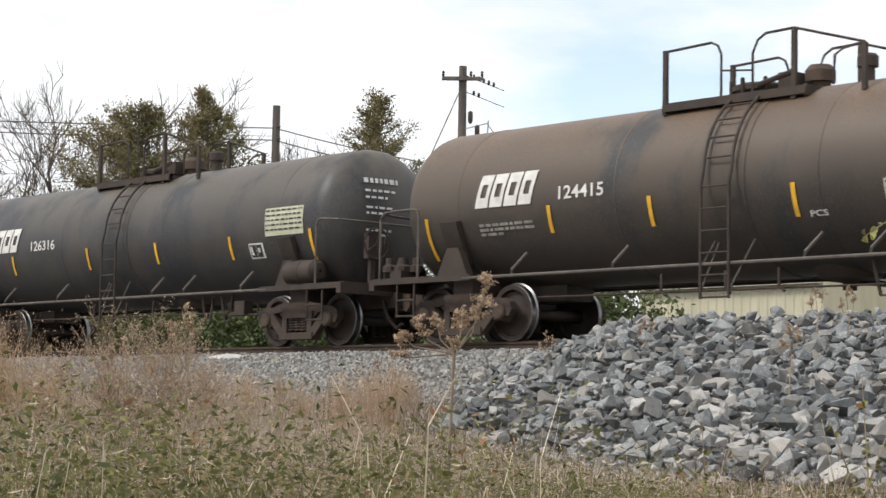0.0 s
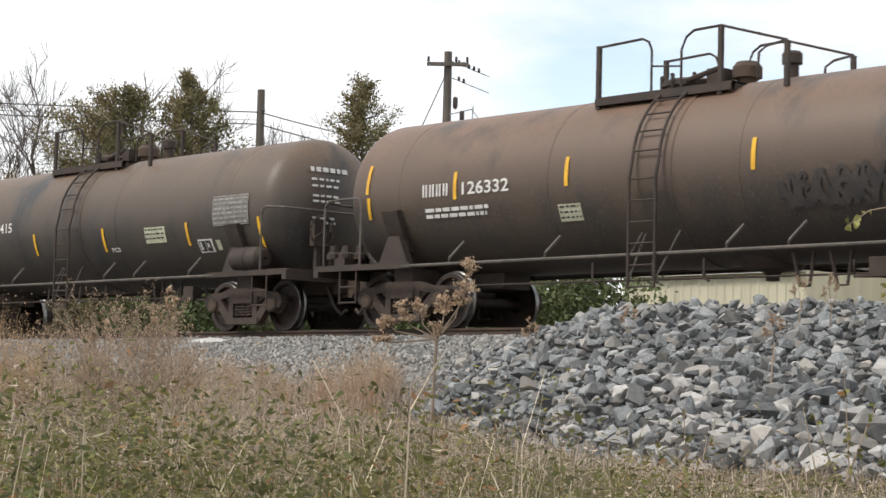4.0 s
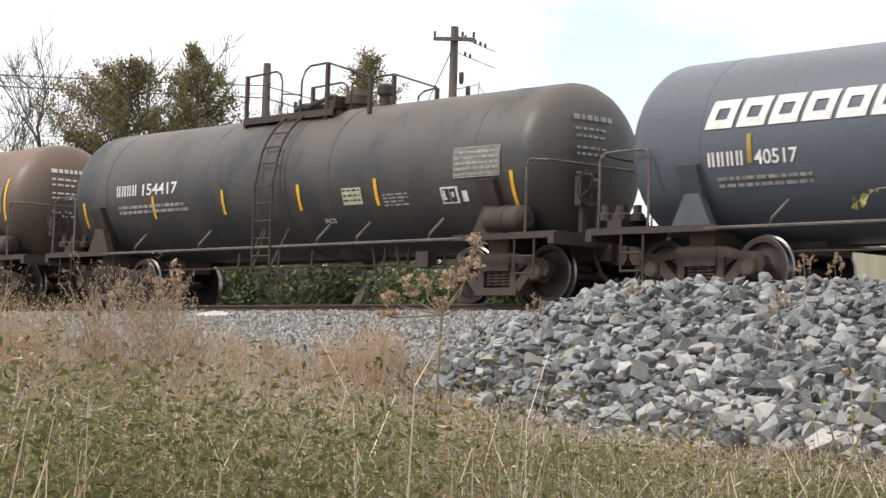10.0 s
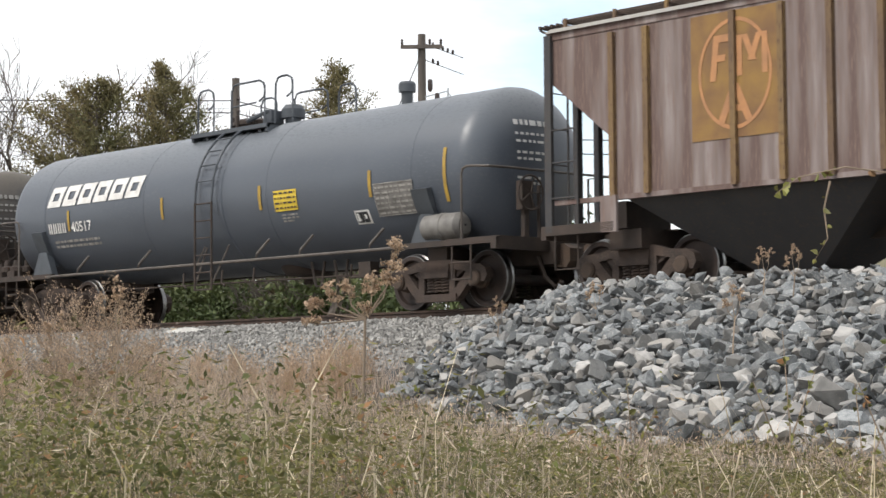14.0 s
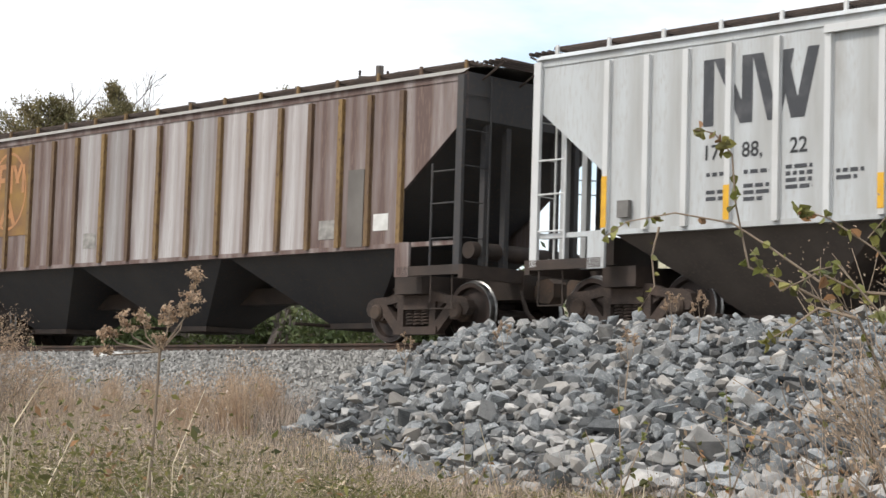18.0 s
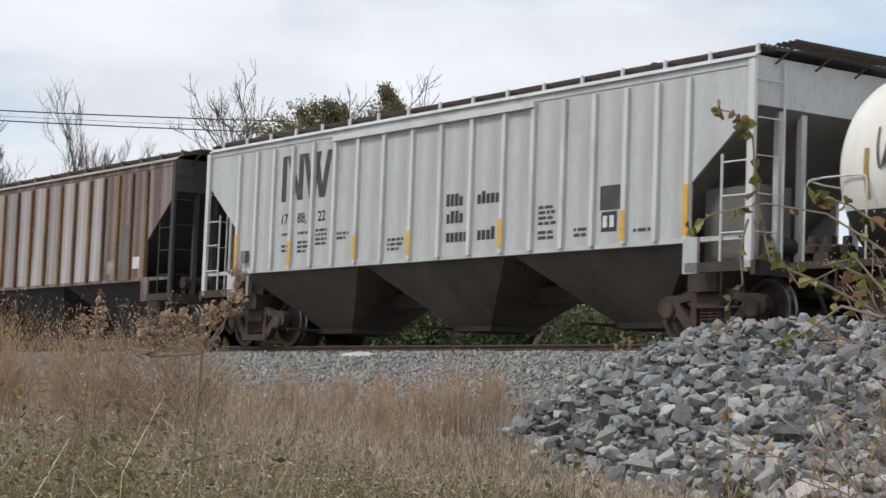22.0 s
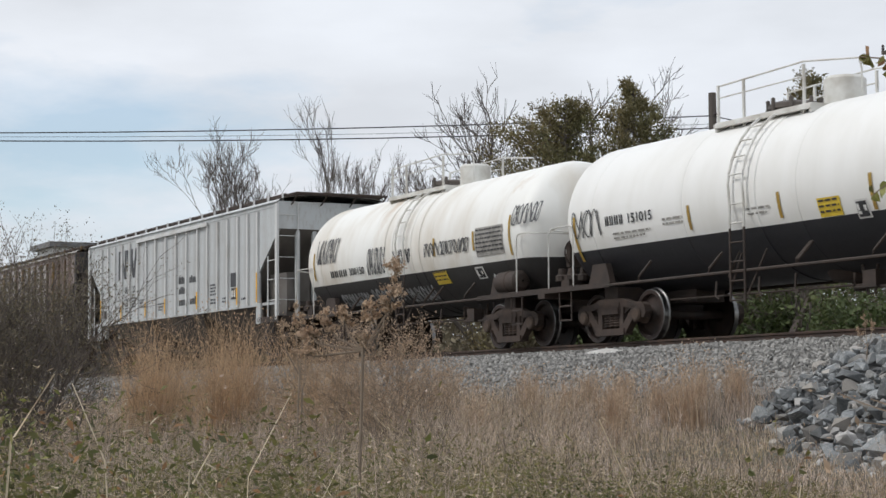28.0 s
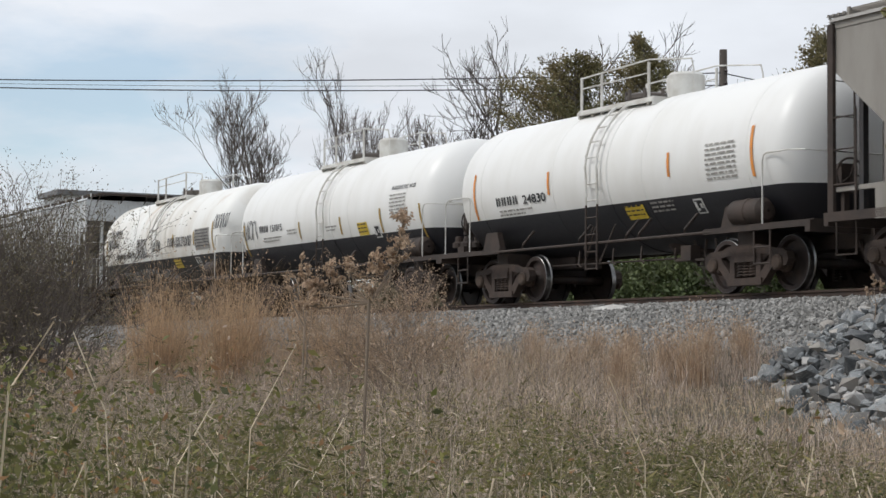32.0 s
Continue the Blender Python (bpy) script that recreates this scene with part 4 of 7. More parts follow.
# ---- hopper cars ----
def hopper_car(name, label, cx, half, ends, sheet, rib, ribs, group="freight train cars", posts="rib_grey", end_paint="hop_under", dark_end=True, frame_top=None, washed=None):
    car = thing(name, label, "hopper car", group, (cx, 0, 0)); Y = 1.60
    x0, x1 = ends[0] - cx, ends[1] - cx; zt, zs, zb = 3.86, 3.27, 1.47; m0, m1 = x0 + 1.32, x1 - 1.32
    for sd in (-1, 1):
        edges = [m0] + [q - cx for q in ribs if m0 < q - cx < m1] + [m1]; y0, y1 = sorted((sd * (Y - 0.06), sd * (Y - 0.12)))
        for a, b in zip(edges, edges[1:]):
            c = (a + b) / 2; pale = washed and washed[0] < c + cx < washed[1]; ob = part("side_panel", Shape().box(a - c, b - c, y0, y1, zb, zt), "hop_washed" if pale else sheet, car, "chalky weathered sheet panel" if pale else ""); ob.location.x = c
        for pts in ([(x0, zt), (x0, zs), (m0, 2.24), (m0, zt)], [(m1, zt), (m1, 2.24), (x1, zs), (x1, zt)]): part("end_panel", fixed_normals(Shape().slab(pts, y0, y1).mesh("end_panel")), sheet, car)
        s = Shape(); s.box(x0 + 0.13, x1 - 0.13, *sorted((sd * (Y - 0.14), sd * (Y - 0.05))), zb - 0.07, zb); part("side_sill", s, sheet, car)
        s = Shape(); s.box(x0, x1, *sorted((sd * (Y - 0.12), sd * (Y - 0.045))), zt - 0.02, zt + 0.10); part("top_chord", s, sheet, car)
    for x in ribs:
        s = Shape(); q = x - cx; s.box(q - 0.045, q + 0.045, -Y, -Y + 0.07, zb - 0.02, zt - 0.06); s.box(q - 0.06, q + 0.06, -Y + 0.052, -Y + 0.063, zb, zt - 0.06)
        part("side_rib", s, rib, car)
    if frame_top:
        s = Shape(); s.box(frame_top[0] - cx, frame_top[1] - cx, -Y - 0.03, -Y + 0.02, zt - 0.12, zt - 0.02); part("side_girder", s, rib, car)
    # roof, hatches, running boards
    s = Shape(); n = 8; prof = [(Y * math.cos(math.pi * i / n), zt + 0.08 + 0.22 * math.sin(math.pi * i / n)) for i in range(n + 1)]
    s.add([(x0, y, z) for y, z in prof] + [(x1, y, z) for y, z in prof], [(i, i + 1, i + n + 2, i + n + 1) for i in range(n)]); part("roof", s, sheet if sheet != "hop_brown" else "hop_tan", car)
    for i in range(10):
        xa = x0 + 1.0 + (x1 - x0 - 2.0) * i / 10; s = Shape(); s.box(xa, xa + (x1 - x0 - 2.0) / 10 - 0.08, -0.35, 0.35, zt + 0.28, zt + 0.42); part("hatch_cover", s, "hop_tan", car)
    for sd in (-1, 1):
        s = Shape()
        for y in (0.80, 0.90, 1.00, 1.10, 1.20, 1.30): s.box(x0 + 0.1, x1 - 0.1, sd * y - 0.012, sd * y + 0.012, zt + 0.27, zt + 0.31)
        for i in range(17): xa = x0 + 0.2 + (x1 - x0 - 0.4) * i / 16; s.box(xa - 0.02, xa + 0.02, *sorted((sd * 0.78, sd * 1.32)), zt + 0.245, zt + 0.27)
        part("running_board", s, "truck" if sheet != "hop_tan" else "hop_tan", car, "galvanised steel grating running board")
        for i in range(17):
            xa = x0 + 0.2 + (x1 - x0 - 0.4) * i / 16
            s = Shape(); s.box(xa - 0.025, xa + 0.025, *sorted((sd * 1.33, sd * 1.37)), zt + 0.08, zt + 0.32); part("board_bracket", s, rib, car)
    # ends: sloping sheets, posts, ladders, platforms
    for k, xe, xm, tc in ((-1, x0, m0, -half), (1, x1, m1, half)):
        s = Shape(); s.add([(xe, -Y + 0.07, zs), (xe, Y - 0.07, zs), (xm, Y - 0.07, 2.24), (xm, -Y + 0.07, 2.24)], [(0, 1, 2, 3)])
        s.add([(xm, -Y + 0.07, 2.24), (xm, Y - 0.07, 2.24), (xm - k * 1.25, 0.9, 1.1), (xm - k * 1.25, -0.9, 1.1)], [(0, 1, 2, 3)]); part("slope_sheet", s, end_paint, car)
        s = Shape(); s.box(*sorted((xe - k * 0.05, xe)), -Y + 0.07, Y - 0.07, zs, zt + 0.1); part("end_sheet", s, sheet if not dark_end else end_paint, car)
        s = Shape()
        for q in (0.05, 0.17, 0.29, 0.41): s.box(*sorted((xe + k * q, xe + k * (q + 0.04))), -1.25, 1.25, zt + 0.26, zt + 0.30)
        for y in (-1.2, -0.4, 0.4, 1.2): s.tube([(xe, y, zt + 0.02), (xe + k * 0.46, y, zt + 0.25)], 0.018, 5)
        part("end_running_board", s, "truck" if sheet != "hop_tan" else "hop_tan", car)
        for y in (-0.55, 0.55, -1.0, 1.0):
            s = Shape(); s.box(*sorted((xe - k * 0.05, xe - k * 0.15)), y - 0.05, y + 0.05, 1.05, zs + (0.05 if dark_end else 0.25)); part("end_post", s, end_paint if dark_end else sheet, car)
        for y in (-Y + 0.03, Y - 0.03):
            s = Shape(); s.box(*sorted((xe - k * 0.12, xe + k * 0.01)), y - 0.03, y + 0.03, 1.0, zt + 0.05); part("corner_post", s, posts, car)
        s = Shape()
        f = Shape(); f.tube([(xe - k * 0.60, -Y + 0.04, 1.0), (xe - k * 0.60, -Y + 0.04, 0.46), (xe - k * 0.15, -Y + 0.04, 0.46), (xe - k * 0.15, -Y + 0.04, 1.0)], 0.018, 6); part("stirrup_step", f, "frame", car)
        s.tube([(xe - k * 0.62, -Y + 0.02, 1.06), (xe - k * 0.62, -Y + 0.02, 2.62)], 0.02, 6)
        for z in (1.09, 1.50, 2.02, 2.5): s.tube([(xe - k * 0.62, -Y + 0.02, z), (xe - k * 0.06, -Y + 0.02, z)], 0.013, 6)
        part("side_ladder", s, posts, car)
        s = Shape()
        s.tube([(xe + k * 0.05, -1.05, 1.1), (xe + k * 0.05, -1.05, zt + 0.05)], 0.018, 6)
        for i in range(5): s.tube([(xe + k * 0.03, -Y + 0.06, 1.50 + 0.53 * i), (xe + k * 0.05, -1.05, 1.50 + 0.53 * i)], 0.010, 6)
        part("end_ladder", s, posts, car)
        s = Shape(); s.box(*sorted((xm - k * 0.1, xe + k * 0.12)), -0.32, 0.32, 0.66, 1.04); s.box(*sorted((tc - 0.3, tc + 0.3)), -1.25, 1.25, 0.72, 1.0); part("stub_sill", s, "frame", car)
        s = Shape(); s.box(*sorted((xm, xe + k * 0.1)), -Y, -Y + 0.10, 0.96, 1.10); s.box(*sorted((xm, xe + k * 0.1)), Y - 0.10, Y, 0.96, 1.10); s.box(*sorted((xe, xe + k * 0.1)), -Y, Y, 0.90, 1.10); part("end_sill", s, "frame", car)
        if not dark_end and k > 0:
            s = Shape(); s.box(*sorted((xm + k * 0.02, xe - k * 0.25)), -1.24, -1.20, 1.06, 2.2); s.box(*sorted((xe - k * 0.25, xe - k * 0.21)), -1.24, -0.62, 1.06, 2.2); part("shear_plate", s, "slope", car, "stained grey plate under the sloping end")
        s = Shape(); s.slab([(xm - k * 0.05, zb), (xm + k * 0.25, zb), (xm + k * 0.25, 0.95), (xm - k * 0.05, 0.95)][::k], -Y, -Y + 0.05); part("jacking_pad", fixed_normals(s.mesh("pad")), sheet, car)
        s = Shape(); s.tube([(xe - k * 0.2, -1.2, 1.35), (xe - k * 0.2, 1.2, 1.35)], 0.13, 12) if k > 0 else s.box(xe + 0.2, xe + 0.6, -0.5, 0.5, 1.1, 1.5); part("brake_cylinder", s, "frame", car)
    # three discharge bays
    w = (m1 - m0) / 3
    for i in range(3):
        a, b = m0 + w * i + 0.05, m0 + w * (i + 1) - 0.05; c = (a + b) / 2
        s = Shape(); t = [(a, 1.45, zb - 0.02), (b, 1.45, zb - 0.02), (b, -1.45, zb - 0.02), (a, -1.45, zb - 0.02)]; q = [(c - 0.55, 0.5, 0.34), (c + 0.55, 0.5, 0.34), (c + 0.55, -0.5, 0.34), (c - 0.55, -0.5, 0.34)]
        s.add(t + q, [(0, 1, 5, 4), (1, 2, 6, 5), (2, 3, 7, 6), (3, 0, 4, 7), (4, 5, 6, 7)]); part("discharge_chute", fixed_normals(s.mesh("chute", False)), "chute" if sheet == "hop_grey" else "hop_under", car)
        s = Shape(); s.box(c - 0.62, c + 0.62, -0.55, 0.55, 0.25, 0.34); s.tube([(c - 0.5, -1.3, 0.30), (c - 0.5, -0.4, 0.30)], 0.03, 6); part("outlet_gate", s, "frame", car)
    s = Shape(); s.box(m0, m1, -0.2, 0.2, 0.72, 1.0); part("centre_sill", s, "frame", car)
    trucks(car, (-half, half)); couplers(car, ((x0 - 0.28, -1), (x1 + 0.28, 1)))
    return car


def on_side(car, me, x, z, name="lettering", y=-1.545):
    ob = new(name, me); ob.parent = car; ob.location = (x - car.location.x, y, z); return ob


def side_mark(car, x, z, w, h, material, lean=0.0, name="paint_mark", y=-1.548):
    return on_side(car, decal(flat(w, h, 0, 0, lean), material), x, z, name, y)


# ---- the train ----
def number(car, text, x0, x1, z, h, R, zc, material="white"):
    me = letters(text, h, material); w = max(v.co.x for v in me.vertices)
    on_tank(car, me, x0, z, R, zc, "car_number", (x1 - x0) / w)


def mark_blocks(car, x, z, w, h, n, R, zc, material="white", lean=0.25, gap=0.12):
    """An owner's mark as plain leaning blocks in its colour."""
    s = Shape(); b = w / n
    for i in range(n):
        u, t = b * (1 - gap), h * 0.30; o = b * i
        for q in (0, u * 0.72): flat(u * 0.28, h, o + q, 0, lean, s)
        for q in (0, h - t): flat(u * 0.44, t, o + u * 0.28 + lean * q, q, lean, s)
    on_tank(car, decal(s, material), x, z, R, zc, "owner_mark")


def stencil_marks(car, x, z, w, h, n, R, zc, material="white"):
    """Narrow reporting mark as short upright bars."""
    s = Shape(); b = w / n
    for i in range(n): flat(b * 0.24, h, b * i, 0, 0, s); flat(b * 0.24, h, b * (i + 0.44), 0, 0, s)
    on_tank(car, decal(s, material), x, z, R, zc, "reporting_mark")


def head_writing(car, xe, R, zc, rng, material="grey_mark"):
    """Rows of small writing on the rounded rear shoulder of the tank."""
    hd = 0.42 * R
    for row, (z, w) in enumerate(((2.86, 0.75), (2.70, 0.6), (2.58, 0.5), (2.40, 0.55), (2.30, 0.5), (2.0, 0.5), (1.92, 0.45))):
        u = -0.55
        while u < -0.55 + w:
            d = rng.uniform(0.05, 0.14); s = Shape(); vs = []
            for q in (u, u + d):
                for zz in (z, z + (0.085 if row == 0 else 0.04)):
                    dz = (zz - zc) / R; r2 = min(0.96, q * q / R / R + dz * dz)
                    vs.append((xe - car.location.x - hd + hd * math.sqrt(1 - r2) + 0.018, q - 0.1, zz))
            s.add(vs, [(0, 2, 3, 1)]); part("end_writing", s, material, car); u += d + 0.04


Rg, Zg = 1.33, 2.205
rng = random.Random(5)
car_a = tank_car("tank_car", "dull black-brown tank car with white owner mark and torn label", -32.4, 5.55, (-39.5, -25.45), "tank_black", stripes=[(-36.45, 2.02, 1.63), (-33.5, 2.05, 1.62), (-31.05, 2.03, 1.63), (-28.63, 2.01, 1.60), (-26.25, 2.03, 1.46), (-38.6, 2.0, 1.34)])
mark_blocks(car_a, -37.5, 2.11, 1.3, 0.5, 4, Rg, Zg); number(car_a, "126316", -35.7, -34.69, 2.10, 0.2, Rg, Zg)
panel(car_a, -27.5, 1.96, 1.1, 0.5, Rg, Zg, "label_cream", rng); panel(car_a, -28.04, 1.59, 0.43, 0.29, Rg, Zg, "placard", rng); head_writing(car_a, -25.45, Rg, Zg, rng, "white")
car_b = tank_car("tank_car", "sooty brown-black tank car with white owner mark and yellow stripes", -17.0, 5.55, (-24.1, -10.0), "tank_brown", stripes=[(-20.42, 2.04, 1.63), (-18.39, 2.04, 1.61), (-15.82, 2.04, 1.59), (-12.99, 2.02, 1.60), (-10.78, 2.02, 1.45), (-23.2, 2.0, 1.34)])
mark_blocks(car_b, -22.0, 2.09, 1.28, 0.52, 4, Rg, Zg); number(car_b, "124415", -20.22, -19.23, 2.12, 0.2, Rg, Zg)
on_tank(car_b, decal(bars([1.2, 1.2, 0.5], rng), "grey_mark"), -21.94, 1.80, Rg, Zg, "stencil_writing")
panel(car_b, -14.34, 1.69, 0.68, 0.31, Rg, Zg, "label_cream", rng); number(car_b, "PCS", -15.58, -15.28, 1.58, 0.09, Rg, Zg)
panel(car_b, -12.1, 1.91, 1.08, 0.54, Rg, Zg, "data", rng); panel(car_b, -12.69, 1.46, 0.45, 0.27, Rg, Zg, "placard", rng); on_tank(car_b, decal(flat(0.13, 0.2), "label_cream"), -12.13, 1.49, Rg, Zg, "paper_tag"); head_writing(car_b, -10.0, Rg, Zg, rng, "white")
car_c = tank_car("tank_car", "rust-brown tank car with a black graffiti smear low on its side", -1.55, 5.55, (-8.65, 5.4), "tank_rust", stripes=[(-7.78, 2.71, 2.22), (-7.74, 2.16, 1.80), (-5.65, 2.46, 2.02), (-3.22, 2.52, 2.08), (0.28, 2.52, 2.08), (2.47, 2.50, 2.08), (4.55, 2.69, 1.81)])
stencil_marks(car_c, -6.37, 2.09, 0.64, 0.2, 4, Rg, Zg); number(car_c, "126332", -5.52, -4.40, 2.09, 0.2, Rg, Zg)
on_tank(car_c, decal(bars([1.45, 1.4, 0.0], rng, 0.06, 0.1), "white"), -6.33, 1.85, Rg, Zg, "stencil_writing"); panel(car_c, -3.4, 1.57, 0.46, 0.27, Rg, Zg, "label_cream", rng)
panel(car_c, 3.4, 2.0, 1.04, 0.5, Rg, Zg, "data", rng); panel(car_c, 2.91, 1.56, 0.37, 0.28, Rg, Zg, "placard", rng); on_tank(car_c, decal(flat(0.17, 0.17), "label_cream"), 3.35, 1.57, Rg, Zg, "paper_tag")
diamond(car_c, 4.0, 1.30, 0.22, "tank_brown", Rg, Zg); head_writing(car_c, 5.4, Rg, Zg, rng, "white")
scrawl(car_c, 0.75, 1.55, 1.75, 0.36, Rg, Zg, "smear", 21, 6, 0.045)
for q in range(4): scrawl(car_c, 0.9 + q * 0.4, 1.6 + 0.02 * q, 0.3, 0.42, Rg, Zg, "smear", 31 + q, 1, 0.03)
car_d = tank_car("tank_car", "sooty black tank car with grey data panel and yellow reflective stripes", 13.8, 5.55, (6.85, 20.65), "tank_black", stripes=[(7.67, 2.03, 1.55), (10.09, 2.07, 1.64), (12.32, 2.08, 1.64), (14.54, 2.07, 1.63), (16.6, 2.07, 1.63), (19.82, 2.03, 1.35)])
stencil_marks(car_d, 8.9, 2.10, 0.73, 0.21, 4, Rg, Zg); number(car_d, "154417", 9.71, 10.94, 2.10, 0.22, Rg, Zg)
on_tank(car_d, decal(bars([2.2, 2.3], rng, 0.06, 0.1), "grey_mark"), 8.94, 1.86, Rg, Zg, "stencil_writing"); panel(car_d, 15.75, 1.67, 0.5, 0.29, Rg, Zg, "label_cream", rng)
on_tank(car_d, decal(bars([0.6, 0.62, 0.5, 0.6], rng, 0.03, 0.06), "grey_mark"), 16.79, 1.78, Rg, Zg, "stencil_writing"); number(car_d, "PCS", 15.1, 15.4, 1.40, 0.09, Rg, Zg)
panel(car_d, 18.56, 1.97, 1.06, 0.48, Rg, Zg, "data", rng); panel(car_d, 18.21, 1.59, 0.4, 0.28, Rg, Zg, "placard", rng); on_tank(car_d, decal(flat(0.12, 0.18), "white"), 18.7, 1.61, Rg, Zg, "paper_tag")
diamond(car_d, 19.3, 1.30, 0.22, "tank_brown", Rg, Zg); head_writing(car_d, 20.65, Rg, Zg, rng)
Re, Ze = 1.37, 2.2
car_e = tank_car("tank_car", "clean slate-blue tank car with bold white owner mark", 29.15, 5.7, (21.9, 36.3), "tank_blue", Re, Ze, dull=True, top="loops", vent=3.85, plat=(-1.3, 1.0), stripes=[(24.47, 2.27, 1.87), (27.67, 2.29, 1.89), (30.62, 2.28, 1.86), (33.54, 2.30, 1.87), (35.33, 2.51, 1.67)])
mark_blocks(car_e, 23.72, 2.37, 3.3, 0.42, 6, Re, Ze, gap=0.14); stencil_marks(car_e, 23.78, 1.85, 0.66, 0.2, 4, Re, Ze); number(car_e, "40517", 24.59, 25.31, 1.85, 0.2, Re, Ze)
on_tank(car_e, decal(bars([1.6, 1.6], rng, 0.05, 0.1), "grey_mark"), 23.9, 1.66, Re, Ze, "stencil_writing")
panel(car_e, 31.05, 1.80, 0.62, 0.36, Re, Ze, "label_yellow", rng); on_tank(car_e, decal(bars([0.42, 0.45, 0.3], rng, 0.03, 0.055), "grey_mark"), 31.2, 1.72, Re, Ze, "stencil_writing")
panel(car_e, 33.08, 1.46, 0.37, 0.25, Re, Ze, "placard", rng); panel(car_e, 33.67, 1.55, 0.94, 0.55, Re, Ze, "data", rng); diamond(car_e, 35.0, 1.35, 0.22, "panel", Re, Ze); head_writing(car_e, 36.3, Re, Ze, rng, "white")
car_f = hopper_car("hopper_car", "rust-streaked brown covered hopper car with ochre round emblem", 45.65, 6.65, (37.77, 53.72), "hop_brown", "rib_brown", [39.06, 39.7, 41.23, 42.03, 42.8, 43.58, 44.44, 45.3, 46.15, 47.03, 47.88, 48.67, 49.48, 50.24, 50.98, 51.66, 52.39], posts="hop_under", washed=(43.4, 50.6))
side_mark(car_f, 40.5, 2.08, 1.5, 1.72, "emblem", name="emblem_panel", y=-1.55)
s = Shape(); n = 36
for i in range(n):
    a, b = 2 * math.pi * i / n, 2 * math.pi * (i + 1) / n
    s.add([(r * 0.62 * math.cos(q), 0, r * 0.76 * math.sin(q)) for q in (a, b) for r in (0.93, 1.0)], [(0, 1, 3, 2)])
on_side(car_f, decal(s, "emblem_mark"), 41.25, 2.95, "emblem_ring", -1.556)
s = Shape(); flat(0.10, 0.62, -0.42, -0.08, 0.12, s); flat(0.28, 0.10, -0.34, 0.44, 0.1, s); flat(0.2, 0.09, -0.36, 0.18, 0.1, s)
for q in (0.04, 0.46): flat(0.09, 0.55, q, -0.05, 0, s)
flat(0.10, 0.36, 0.27, 0.14, -0.42, s); flat(0.10, 0.36, 0.22, 0.14, 0.42, s)
flat(0.12, 0.52, -0.30, -0.66, 0.46, s); flat(0.12, 0.52, 0.18, -0.66, -0.46, s); flat(0.34, 0.09, -0.17, -0.52, 0, s)
on_side(car_f, decal(s, "emblem_mark"), 41.25, 2.95, "emblem_shapes", -1.558)
side_mark(car_f, 43.87, 1.73, 0.4, 0.28, "grey_mark", name="faded_label"); side_mark(car_f, 51.78, 1.68, 0.34, 0.26, "white", name="white_label"); side_mark(car_f, 50.5, 1.6, 0.4, 0.3, "grey_mark", name="faded_label")
s = Shape(); s.box(51.18 - 45.65, 51.55 - 45.65, -1.56, -1.50, 1.45, 2.66); part("dark_patch_panel", s, "slope", car_f, "dark bare repair panel")
car_g = hopper_car("hopper_car", "pale grey covered hopper car with faded lettering and yellow strips", 63.1, 6.6, (55.15, 71.03), "hop_grey", "rib_grey", [56.5, 57.2, 57.86, 58.57, 59.32, 60.09, 60.87, 61.72, 62.62, 63.49, 64.38, 65.27, 66.04, 66.82, 67.56, 68.31, 69.01, 69.69], dark_end=False, end_paint="slope", frame_top=(60.05, 66.1))
for x, a, b in ((56.5, 1.5, 2.2), (58.57, 1.5, 1.95), (60.87, 1.52, 1.95), (62.62, 1.52, 1.95), (65.27, 1.52, 2.0), (68.31, 1.5, 1.95), (69.69, 1.5, 2.25)):
    s = Shape(); s.box(x - 0.047 - 63.1, x + 0.047 - 63.1, -1.606, -1.60, a, b); part("reflective_stripe", s, "yellow", car_g)
# large faded initials as plain leaning strokes
s = Shape()
for x, lean in ((0.0, 0.0), (0.16, -0.5), (0.62, 0.0), (0.78, -0.28), (1.06, 0.22), (1.14, -0.28), (1.42, 0.24)):
    flat(0.17, 0.88, x + (0.88 * -lean if lean < 0 else 0), 0, lean, s)
on_side(car_g, decal(s, "lettering"), 58.13, 2.74, "owner_initials")
for txt, x in (("17", 58.13), ("88,", 58.76), ("22", 59.5)): on_side(car_g, letters(txt, 0.2, "black"), x, 2.30, "car_number")
s = Shape()
for x, z, w in ((63.66, 2.30, 0.55), (64.55, 2.29, 0.56), (63.68, 2.01, 0.5), (63.69, 1.69, 0.6), (64.58, 1.69, 0.55)):
    q = x - 63.66
    while q < x - 63.66 + w - 0.05: flat(0.10, 0.16 if rng.random() < 0.6 else 0.21, q, z - 2.0, 0, s); q += 0.125
on_side(car_g, decal(s, "black"), 63.66, 2.0, "owner_name_bars")
side_mark(car_g, 67.72, 1.99, 0.46, 0.37, "lettering", name="dark_panel"); side_mark(car_g, 67.76, 1.66, 0.36, 0.3, "black", name="placard"); side_mark(car_g, 67.80, 1.72, 0.10, 0.18, "white", name="placard_mark", y=-1.552); side_mark(car_g, 67.96, 1.72, 0.10, 0.18, "white", name="placard_mark", y=-1.552)
for x, z, r in ((58.2, 2.08, (0.4, 0.0)), (58.8, 2.08, (0.4,)), (58.2, 1.85, (0.35, 0.35)), (58.8, 1.9, (0.4, 0.4, 0.3)), (59.45, 2.1, (0.4, 0.4, 0.4, 0.4)), (60.2, 2.0, (0.4, 0.3)), (61.9, 1.8, (0.5, 0.5, 0.4)), (66.2, 2.1, (0.4, 0.45, 0.4, 0.45)), (66.2, 1.7, (0.4, 0.4)), (68.5, 1.62, (0.4,)), (67.1, 1.7, (0.4, 0.3))):
    on_side(car_g, decal(bars(list(r), rng, 0.05, 0.085), "lettering"), x, z, "stencil_writing")
